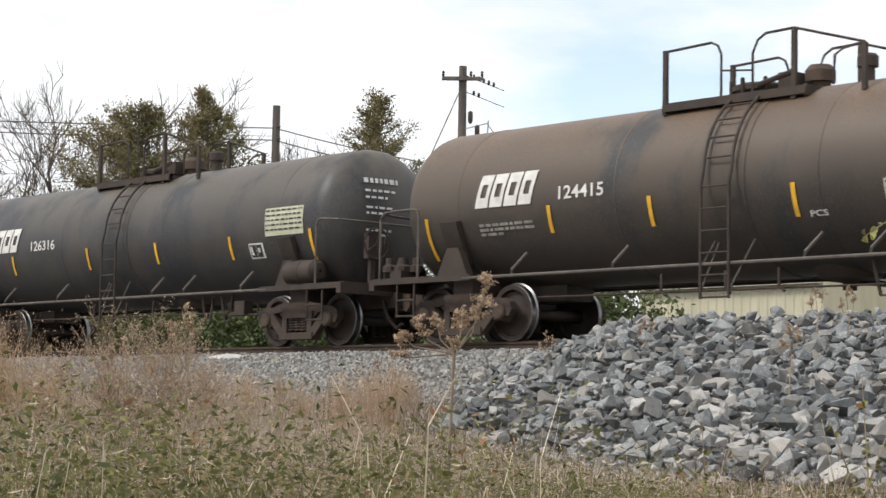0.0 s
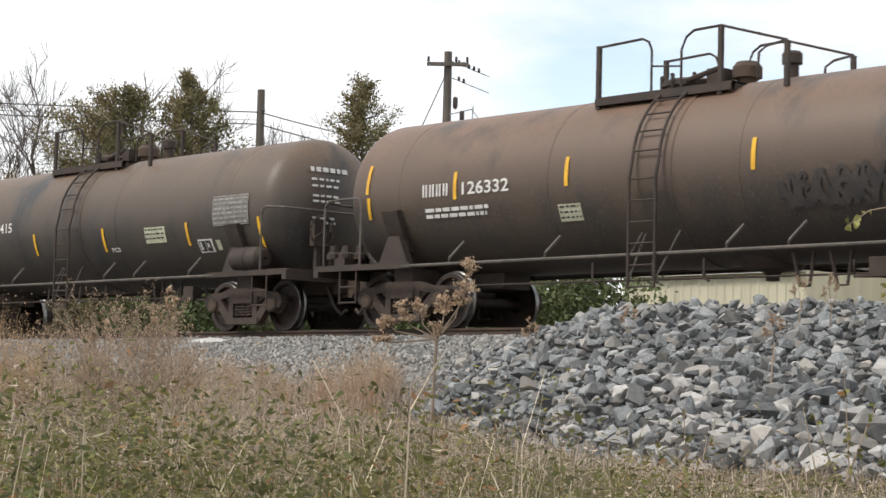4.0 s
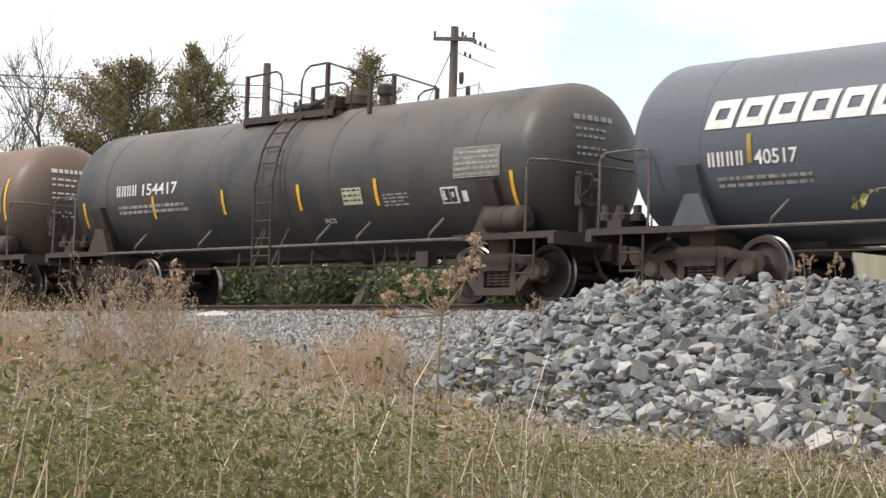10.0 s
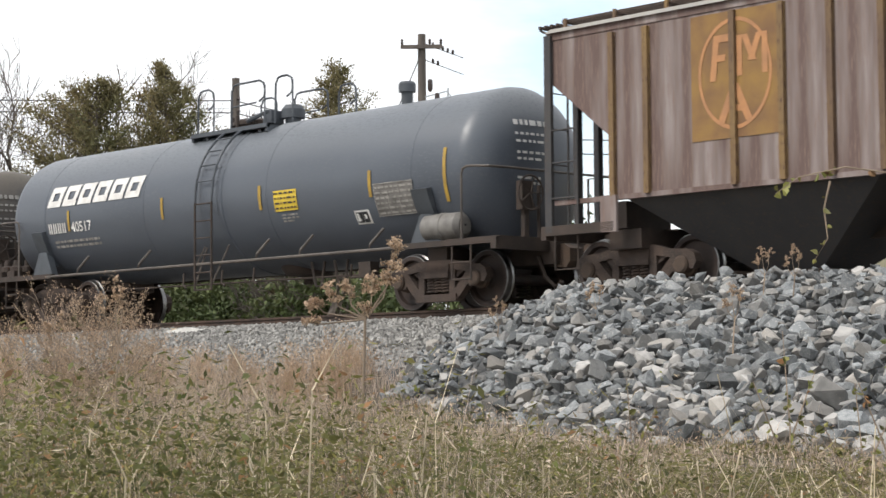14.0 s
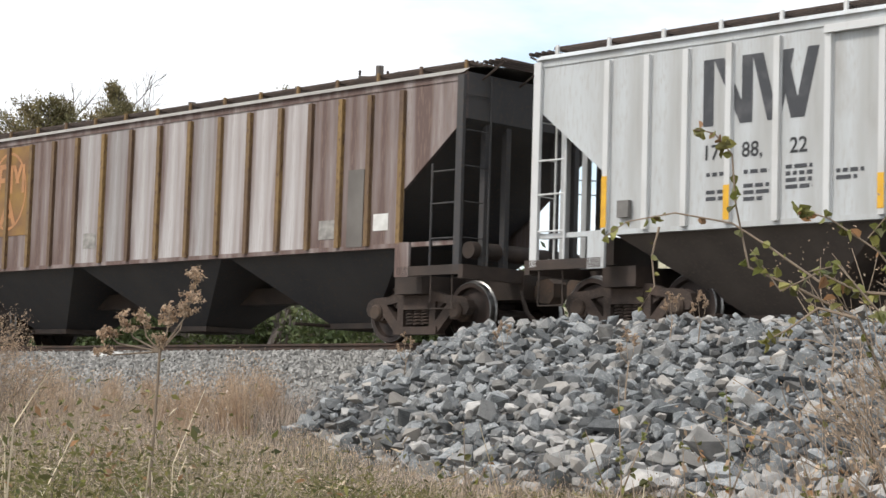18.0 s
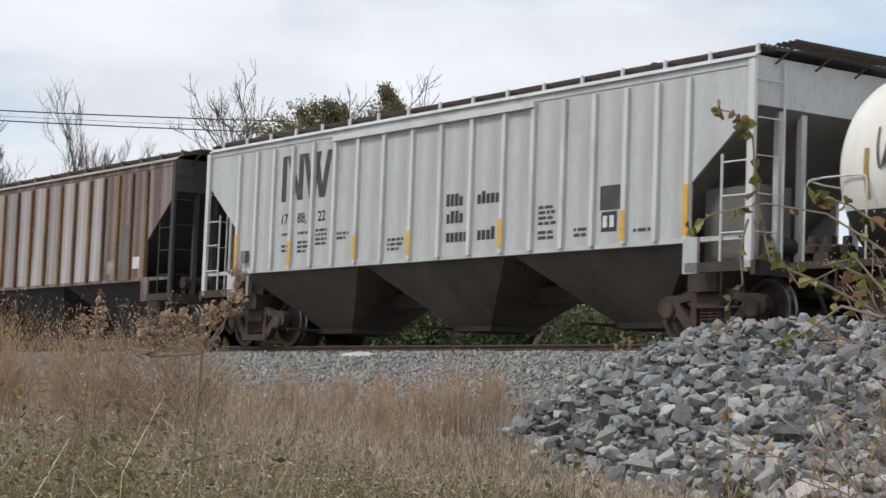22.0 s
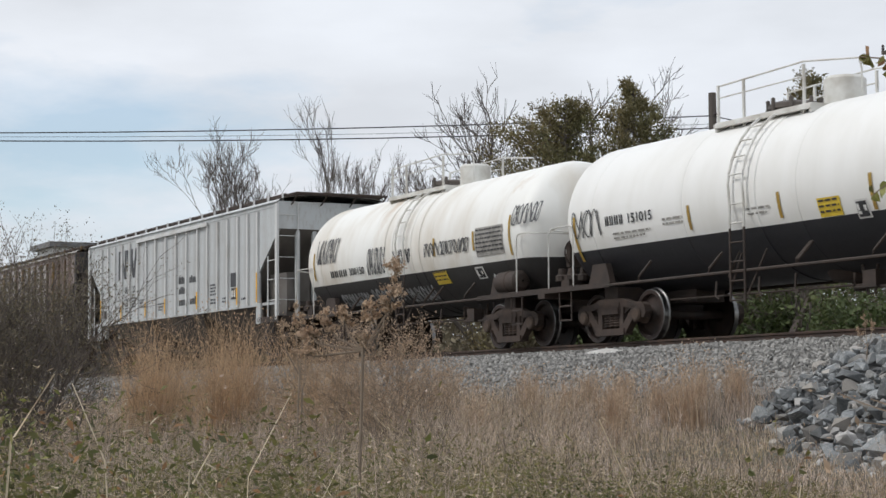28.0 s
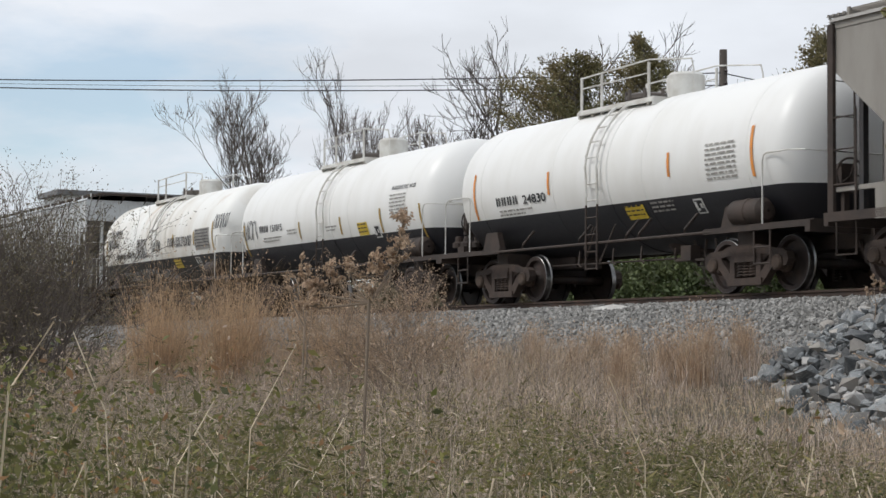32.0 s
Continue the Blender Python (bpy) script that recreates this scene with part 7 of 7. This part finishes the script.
for x, y, w, h in ((-22.6, -11.8, 1.0, 1.95), (-21.6, -11.3, 0.9, 1.9), (-20.6, -11.4, 0.8, 1.7), (-23.6, -11.6, 0.9, 1.9), (-19.3, -11.2, 0.8, 1.55), (-24.8, -10.7, 1.1, 1.6), (-20.0, -11.9, 0.7, 1.4), (-18.2, -11.3, 0.7, 1.25)): broom(x, y, w * 1.3, h, 380)
for x, y, h in ((-17.6, -7.6, 0.62), (-18.0, -7.9, 0.5), (-22.6, -6.4, 0.5), (-18.6, -6.3, 0.5), (-18.0, -6.2, 0.5), (-16.6, -8.0, 0.6), (-21.4, -5.6, 0.4), (-18.9, -5.6, 0.5), (-22.4, -7.8, 0.7), (-19.4, -8.2, 0.6), (-18.4, -8.3, 0.55), (-21.8, -5.9, 0.45), (-16.2, -8.1, 0.75), (-14.4, -10.2, 0.6), (-28.8, -5.9, 0.5), (-15.2, -11.2, 0.6), (-24.6, -7.2, 0.6)):
    broom(x, y, 0.55, h * 1.25, 130, "plume", "grass_tuft", "bleached rose-tan feathery grass tuft", (0.003, 0.006))
for x, y, w, h, sd in ((-17.0, -15.7, 1.3, 2.5, 140), (-18.0, -15.9, 1.5, 2.9, 141), (-17.0, -14.9, 1.0, 2.4, 142), (-19.2, -14.7, 1.6, 2.9, 143), (-20.8, -14.0, 1.5, 2.5, 144)):
    twiggy_bush("scrub_bush", (x, y, ground_z(x, y) - 0.1), w, h, "dark grey-brown scrub with few leaves", sd, 22, "brush", 12, (0.007, 0.017), "twig", 0.38, 3, 0.012, "shrub")

# ---- tall dead weed in front of the track ----
def dead_weed(at, top, label, seed, heads):
    e = thing("dead_weed", label, "weed", "", at); rng = random.Random(seed); g = np.random.default_rng(seed); s = Shape()
    f = Vector((0.02, 0.02, top * 0.66)); s.tube([(0, 0, -0.1), (0.01, 0, top * 0.3), f], 0.008, 6, r1=0.006); part("stalk", s, "stem", e)
    for hx, hy, hz, big in heads:
        tip = Vector((hx, hy, hz)); st = Shape(); mid = f + (tip - f) * 0.5 + Vector(((tip - f).x * 0.22, (tip - f).y * 0.22, -0.03)); st.tube([f - Vector((0, 0, 0.03)), mid, tip], 0.0045, 5, r1=0.002)
        cs = []
        for k in range(int(6 + 10 * big)):
            u = rng.uniform(0.66, 1.0); b0 = mid + (tip - mid) * (u * 2 - 1) if u > 0.5 else mid; dr = Vector((rng.gauss(0, 1), rng.gauss(0, 1), rng.gauss(0.5, 0.7))).normalized() * rng.uniform(0.02, 0.055) * (0.6 + 0.6 * big)
            st.tube([b0, b0 + dr * 0.6, b0 + dr + Vector((0, 0, -0.012))], 0.0018, 4, cap=False)
            m = 26; uu = g.uniform(0.35, 1.1, m)[:, None]; cs.append(np.array(b0)[None] + np.array(dr)[None] * uu + g.normal(0, 0.006, (m, 3)))
        br = part("branch", st, "stem", e); c = np.vstack(cs); part("seed_plume", quads("seed_plume", leaf_quads(c, g.uniform(0.004, 0.011, len(c)), 1.0), "plume"), None, br)
    return e


# heads are set along the direction square to the onlooker's view
def across(u, z): return (0.68 * u, 0.73 * u, z)


dead_weed((-5.72, -16.80, -2.15), 1.95, "tall dead goldenrod weed with pale brown seed plumes", 150,
          [(*across(0.16, 1.57), 1.0), (*across(0.13, 1.46), 0.9), (*across(0.06, 1.42), 0.5), (*across(-0.05, 1.40), 0.35), (*across(-0.12, 1.39), 0.4), (*across(-0.20, 1.34), 0.5), (*across(-0.22, 1.25), 0.3), (*across(0.02, 1.30), 0.2)])
dead_weed((-9.6, -15.4, -1.95), 1.6, "dry weed with thin seed heads", 151, [(*across(0.05, 1.40), 0.4), (*across(-0.08, 1.34), 0.4), (*across(0.0, 1.45), 0.5)])
dead_weed((-11.9, -14.4, -1.9), 1.4, "dry weed with thin seed heads", 152, [(*across(0.06, 1.25), 0.4), (*across(-0.05, 1.22), 0.3)])
for x, y, z, sd in ((-12.0, -5.9, -0.45, 153), (-11.4, -6.2, -0.5, 154), (-8.6, -8.0, -0.75, 155), (-13.9, -6.4, -0.75, 156), (-10.2, -8.7, -1.0, 157), (-15.2, -6.6, -0.9, 158)):
    dead_weed((x, y, z), 0.6, "small dry weed growing between the stones", sd, [(*across(0.08, 0.62), 0.6), (*across(-0.06, 0.55), 0.6), (*across(0.0, 0.68), 0.5)])


# ---- leafy vine and sprigs close to the onlooker ----
def leaf_shape(s, p, d, size, rng):
    d = Vector(d).normalized(); a = d.cross(Vector((rng.gauss(0, 1), rng.gauss(0, 1), rng.gauss(0, 1)))).normalized(); n = d.cross(a) * 0.25
    p = Vector(p); s.add([p, p + (d * 0.35 + a * 0.42 + n) * size, p + (d * 0.75 + a * 0.30 + n) * size, p + d * size * 1.1, p + (d * 0.75 - a * 0.30 + n) * size, p + (d * 0.35 - a * 0.42 + n) * size], [(0, 1, 2, 3), (0, 3, 4, 5)])


def vine(name, label, stems, seed, n_leaf, size, mats=("leaf_fresh", "leaf_green", "leaf_brown")):
    e = thing(name, label, "vine", "", stems[0][0][0]); o = Vector(stems[0][0][0]); rng = random.Random(seed)
    for pts, m in stems:
        s = Shape(); q = [Vector(p) - o for p in pts]; s.tube(q, 0.006, 5, r1=0.002); st = part("stem", s, "stem", e)
        for i in range(int(n_leaf * m)):
            k = rng.uniform(0, len(q) - 1.001); j = int(k); p = q[j].lerp(q[j + 1], k - j); sh = Shape(); leaf_shape(sh, p, (rng.gauss(0, 1), rng.gauss(0, 1), rng.gauss(-0.3, 0.8)), rng.uniform(*size), rng)
            part("leaf", sh, rng.choices(mats, (0.6, 0.3, 0.1))[0], st, smooth=False)
    return e


vine("leafy_vine", "tangled leafy vine with yellow-green leaves before the stones", [
    (((-2.89, -16.05, -2.35), (-2.90, -16.05, -0.99), (-2.98, -16.10, -0.77), (-3.13, -16.19, -0.68), (-3.27, -16.28, -0.61), (-3.31, -16.30, -0.41), (-3.32, -16.31, -0.25), (-3.37, -16.34, -0.18), (-3.42, -16.38, -0.17)), 1.00),
    (((-4.14, -14.56, -0.54), (-4.35, -14.69, -0.37), (-4.48, -14.78, -0.27), (-4.67, -14.92, -0.23), (-4.83, -15.04, -0.27), (-4.91, -15.10, -0.34)), 0.50),
    (((-2.69, -16.12, -2.35), (-2.70, -16.13, -0.93), (-2.75, -16.15, -0.71), (-2.84, -16.21, -0.57), (-2.97, -16.28, -0.47), (-3.06, -16.33, -0.44)), 1.00),
    (((-2.55, -16.05, -2.35), (-2.59, -16.07, -0.93), (-2.62, -16.09, -0.69), (-2.74, -16.14, -0.53), (-2.81, -16.19, -0.45), (-2.87, -16.22, -0.53)), 1.10),
    (((-2.53, -15.95, -1.10), (-2.59, -15.98, -0.65), (-2.69, -16.03, -0.56), (-2.75, -16.06, -0.42)), 0.90),
    (((-2.78, -16.08, -0.70), (-2.93, -16.17, -0.69), (-3.04, -16.23, -0.63), (-3.14, -16.29, -0.69), (-3.22, -16.34, -0.56)), 0.80),
    (((-2.55, -16.14, -0.93), (-2.70, -16.21, -0.85), (-2.80, -16.28, -0.75), (-2.90, -16.33, -0.62), (-2.98, -16.37, -0.64)), 0.70),
    (((-4.73, -14.95, -0.29), (-4.75, -14.97, -0.41), (-4.74, -14.96, -0.54), (-4.78, -15.00, -0.63)), 0.15),
    (((-2.94, -16.17, -0.77), (-3.04, -16.23, -0.74), (-3.12, -16.28, -0.81), (-3.18, -16.32, -0.85)), 0.40)], 160, 44, (0.022, 0.047))
for x, y, h, sd in ((-5.41, -14.38, 0.95, 161), (-5.06, -14.02, 0.9, 162), (-4.6, -13.9, 0.8, 163), (-4.2, -14.4, 0.9, 164), (-6.3, -14.5, 0.75, 165), (-4.85, -14.6, 0.75, 166)):
    g0 = ground_z(x, y); vine("leafy_sprig", "leafy green and rust weed sprig before the stones", [(((x, y, g0), (x + 0.02, y, g0 + h * 0.5), (x - 0.03, y + 0.02, g0 + h)), 1.0), (((x, y, g0 + h * 0.4), (x + 0.1, y + 0.1, g0 + h * 0.8)), 0.5), (((x, y, g0 + h * 0.3), (x - 0.12, y - 0.1, g0 + h * 0.75)), 0.5)], sd, 20, (0.02, 0.045), ("leaf_green", "leaf_fresh", "leaf_brown"))
for x, y, h, sd in ((-2.85, -15.7, 1.5, 171), (-2.5, -15.6, 1.7, 172), (-2.6, -16.0, 1.4, 173), (-2.2, -15.8, 1.7, 174)):
    twiggy_bush("dry_brush", (x, y, ground_z(x, y)), 0.6, h, "reddish-brown dry brush tangled with the vine", sd, 13, "plume", 7, (0.003, 0.008), "stem", 0.45, 3, 0.005)
for x, y in ((-2.9, -16.2), (-2.7, -15.9), (-3.0, -16.4), (-2.4, -16.0)): broom(x, y, 0.8, 1.15, 110, "plume", "broom_grass", "clump of rose-tan broom grass close by", (0.0015, 0.003))


# ---- poles, wires, buildings beyond the track ----
M["pole"] = mat("weathered_grey_pole_wood", (0.16, 0.135, 0.115), (0.10, 0.085, 0.075), 0.9, 0, 3, 30, 0.3, stretch=(1, 1, 0.15))
M["wire"] = mat("dark_wire", (0.05, 0.05, 0.052), (0.035, 0.035, 0.037), 0.6, 0, 3, 30, 0)
M["ceramic"] = mat("dark_brown_insulator_glaze", (0.07, 0.05, 0.045), (0.04, 0.03, 0.03), 0.3, 0, 3, 30, 0)
M["galv"] = mat("pale_galvanised_metal", (0.45, 0.46, 0.47), (0.34, 0.35, 0.36), 0.45, 0.4, 3, 40, 0.05)
M["cream_metal"] = mat("cream_ribbed_metal_siding", (0.62, 0.58, 0.43), (0.50, 0.47, 0.35), 0.55, 0, 0.6, 20, 0.05, stretch=(3, 3, 0.5))
M["white_trim"] = mat("white_painted_trim", (0.76, 0.76, 0.74), (0.6, 0.6, 0.58), 0.5, 0, 2, 30, 0.03)
M["grey_door"] = mat("grey_steel_door_paint", (0.36, 0.39, 0.42), (0.28, 0.3, 0.33), 0.5, 0, 2, 30, 0.03)
M["roof_grey"] = mat("grey_roof_sheet", (0.22, 0.22, 0.22), (0.15, 0.15, 0.15), 0.7, 0, 2, 30, 0.1)
M["glass"] = mat("dark_window_glass", (0.03, 0.035, 0.04), (0.05, 0.055, 0.06), 0.1, 0, 2, 30, 0)


def utility_pole(at, h, label, kind, turn=0):
    e = thing("utility_pole", label, "utility pole", "", at); e.rotation_euler = (0, 0, radians(turn))
    part("post", Shape().tube([(0, 0, -0.5), (0, 0, h * 0.5), (0.0, 0, h)], 0.20, 12, r1=0.14), "pole", e)
    if kind == "arm":
        part("crossarm", Shape().box(-0.75, 0.75, -0.26, -0.14, h - 0.55, h - 0.42), "pole", e)
        for x in (-0.7, 0.3, 0.7):
            part("pin_insulator", Shape().lathe([(0, 0.02), (0.08, 0.06), (0.12, 0.03), (0.16, 0.06), (0.22, 0.02)], (x, -0.2, h - 0.42), 'z', 10), "ceramic", e)
        for j, (z, y) in enumerate(((h - 0.35, 0.2), (h - 0.95, 0.2))):
            s = Shape()
            for i in range(5 if j == 0 else 2): s.lathe([(-0.05, 0.02), (-0.04, 0.09), (0.03, 0.09), (0.05, 0.02)], (0.4 + i * 0.18, 0.2, z - i * 0.07), 'x', 10)
            s.tube([(0.1, 0.2, z + 0.05), (1.5, 0.2, z - 0.5)], 0.015, 5); part("strain_insulator", s, "ceramic", e)
        for z, x in ((h - 2.1, 0.30), (h - 2.6, 0.55)):
            s = Shape(); s.lathe([(0, 0.05), (0.1, 0.09), (0.4, 0.09), (0.45, 0.04)], (x, -0.1, z), 'z', 10); part("fuse_cutout", s, "ceramic", e)
        s = Shape(); s.tube([(0.1, -0.1, h - 2.3), (0.9, -0.15, h - 2.1), (1.2, -0.2, h - 2.5), (0.9, -0.2, h - 2.8)], 0.025, 5); s.tube([(0.9, -0.2, h - 2.9), (0.95, -0.2, h - 2.0)], 0.03, 6); part("switch_bracket", s, "galv", e)
        for x, y in ((-0.42, -0.1), (0.45, -0.15), (0.0, -0.5)):
            s = Shape(); s.lathe([(0, 0.0), (0, 0.26), (0.75, 0.26), (0.82, 0.18), (0.82, 0)], (x, y, h - 4.5), 'z', 16); s.tube([(x, y, h - 3.7), (x, y, h - 3.45)], 0.04, 6); part("transformer", s, "galv", e, "pale grey pole transformer")
        part("guy_wire", Shape().tube([(-0.1, 0, h - 0.9), (-1.2, -0.5, h - 3.6), (-2.0, -1.0, h - 6)], 0.02, 4), "wire", e)
    else:
        for z in (h - 0.85, h - 1.3): part("pin_insulator", Shape().lathe([(0, 0.03), (0.05, 0.07), (0.12, 0.03)], (0.18, 0, z), 'z', 10), "ceramic", e)
    return e


utility_pole((-56.34, 20.79, -0.6), 10.7, "plain grey wooden utility pole", "plain")
utility_pole((-50.24, 24.54, -0.5), 11.85, "grey wooden utility pole with crossarm, insulators and transformers", "arm", 45)
utility_pole((-76.5, -24.0, -2.6), 12.6, "grey wooden utility pole on the near side", "plain")


def wire(p, q, sag, r=0.022, label="dark overhead power line"):
    e = tagged(new("overhead_wire", Shape().tube([Vector(p).lerp(Vector(q), i / 16) - Vector((0, 0, sag * 4 * (i / 16) * (1 - i / 16))) for i in range(17)], r, 5).mesh("wire")), label, "wire"); e.data.materials.append(M["wire"]); return e


wire((-56.3, 20.7, 9.25), (-76.5, -24.0, 9.0), 0.5); wire((-56.3, 20.7, 8.80), (-76.5, -24.0, 8.95), 0.55); wire((-56.3, 20.7, 8.95), (-76.5, -24.0, 9.0), 0.5, 0.008, "thin overhead line between two thicker ones")
wire((-56.3, 20.7, 9.25), (-50.2, 24.5, 7.6), 0.1); wire((-56.3, 20.7, 8.80), (-50.2, 24.5, 7.1), 0.1)
wire((-50.2, 24.5, 7.6), (-20, 43, 6.6), 0.3); wire((-50.2, 24.5, 7.1), (-20, 43, 6.1), 0.3)


def clad(name, parent, x0, x1, y, z0, z1, material, step=0.3):
    """Ribbed siding along x at depth y, facing the track."""
    s = Shape(); s.box(x0, x1, y, y + 0.12, z0, z1); w = part(name, s, material, parent)
    for i in range(int((x1 - x0) / step)):
        x = x0 + (i + 0.5) * step; r = Shape(); r.slab([(x - 0.06, y), (x - 0.03, y - 0.03), (x + 0.03, y - 0.03), (x + 0.06, y)], z0, z1)
        r.v = [(a, c, b) for a, b, c in r.v]; part("rib", fixed_normals(r.mesh("rib")), material, w)
    return w


b = thing("metal_shed", "low cream ribbed-metal shed with white eave beyond the track", "shed", "", (-34.0, 20, -0.9))
clad("front_wall", b, -3.55, 3.0, 0, 0, 3.45, "cream_metal"); part("side_wall", Shape().box(-3.55, -3.43, 0.12, 6, 0, 3.45), "cream_metal", b); part("side_wall", Shape().box(2.9, 3.0, 0.12, 6, 0, 3.45), "cream_metal", b); part("back_wall", Shape().box(-3.5, 3.0, 5.9, 6.0, 0, 3.45), "cream_metal", b)
part("eave", Shape().box(-3.75, 3.0, -0.25, -0.05, 3.40, 3.62), "white_trim", b, "white eave board"); part("roof", Shape().slab([(-3.75, 3.62), (3.0, 3.62), (3.0, 3.7), (-3.75, 3.7)], -0.25, 6.2), "roof_grey", b)
part("door", Shape().box(0.4, 2.3, -0.06, -0.01, 0.2, 2.5), "grey_door", b, "grey steel shed door")
b = thing("metal_warehouse", "tall cream ribbed-metal warehouse with pale fascia beyond the track", "warehouse", "", (-24.0, 27.0, -0.9))
clad("front_wall", b, -15.8, 16, 0, 0, 7.3, "cream_metal", 0.36); part("side_wall", Shape().box(-15.8, -15.6, 0.12, 18, 0, 7.3), "cream_metal", b); part("side_wall", Shape().box(15.8, 16, 0.12, 18, 0, 7.3), "cream_metal", b); part("back_wall", Shape().box(-15.8, 16, 17.9, 18, 0, 7.3), "cream_metal", b)
part("fascia", Shape().box(-15.95, 16.1, -0.2, -0.04, 7.15, 7.45), "white_trim", b, "pale fascia board"); part("roof", Shape().box(-15.9, 16.1, -0.1, 18.1, 7.45, 7.55), "roof_grey", b)
part("door", Shape().box(-1.2, 1.6, -0.06, -0.01, 0, 3.2), "grey_door", b, "grey roller door"); part("downpipe", Shape().tube([(-15.3, -0.12, 0), (-15.3, -0.12, 6.7)], 0.06, 8), "white_trim", b)
b = thing("far_house", "far white building with flat grey roof", "building", "", (-116, 17, 0))
part("wall", Shape().box(-2, 2, -4.2, 3.5, 0, 8.6), "white_trim", b); part("roof", Shape().box(-2.3, 2.3, -4.6, 3.9, 8.6, 8.9), "roof_grey", b); part("lean_to_roof", Shape().box(1.8, 3.6, -3.5, 3.0, 7.2, 7.4), "roof_grey", b)
for y in (-3, -1, 1): part("window", Shape().box(1.99, 2.06, y - 0.5, y + 0.5, 5.4, 6.8), "glass", b)
s = Shape(); s.slab([(-0.5, 0), (0.45, 0.02), (0.5, 0.05), (0.1, 0.10), (-0.45, 0.06)], -0.09, 0.09)
w = thing("pale_plank", "pale weathered plank lying on the ballast shoulder", "plank", "", (-27.66, -1.95, -0.27)); part("board", fixed_normals(s.mesh("board")), "white", w)
s = Shape(); s.slab([(-0.6, 0), (0.6, 0), (0.5, 0.16), (0.0, 0.30), (-0.4, 0.2)], -0.25, 0.25)
w = thing("white_block", "white broken concrete block beside the far rail", "block", "", (-29.0, 2.6, -0.35)); part("slab", fixed_normals(s.mesh("slab")), "white", w)


# ---- the moving train ----
def along(t):
    """Metres that the train has gone at t seconds, eased through the keyed rows."""
    ts, vs = [a for a, _ in TRAIN], [b for _, b in TRAIN]
    for i in range(len(ts) - 1):
        if t <= ts[i + 1]:
            h = ts[i + 1] - ts[i]; u = (t - ts[i]) / h
            m0 = (vs[i + 1] - vs[max(0, i - 1)]) / (ts[i + 1] - ts[max(0, i - 1)]); j = min(len(ts) - 1, i + 2); m1 = (vs[j] - vs[i]) / (ts[j] - ts[i])
            return (2 * u ** 3 - 3 * u * u + 1) * vs[i] + (u ** 3 - 2 * u * u + u) * h * m0 + (3 * u * u - 2 * u ** 3) * vs[i + 1] + (u ** 3 - u * u) * h * m1
    return vs[-1]


def motions():
    for car in CARS:
        c = car.location.x
        walk(car, [(i * 0.5, pose(c + along(i * 0.5), 0, 0)) for i in range(65)])
    for w in WHEELSETS:
        x, y, z = w.location
        walk(w, [(i * 4 / 30, pose(x, y, z, 0, math.degrees(along(i * 4 / 30) / WHEEL_R), 0)) for i in range(241)])


motions()
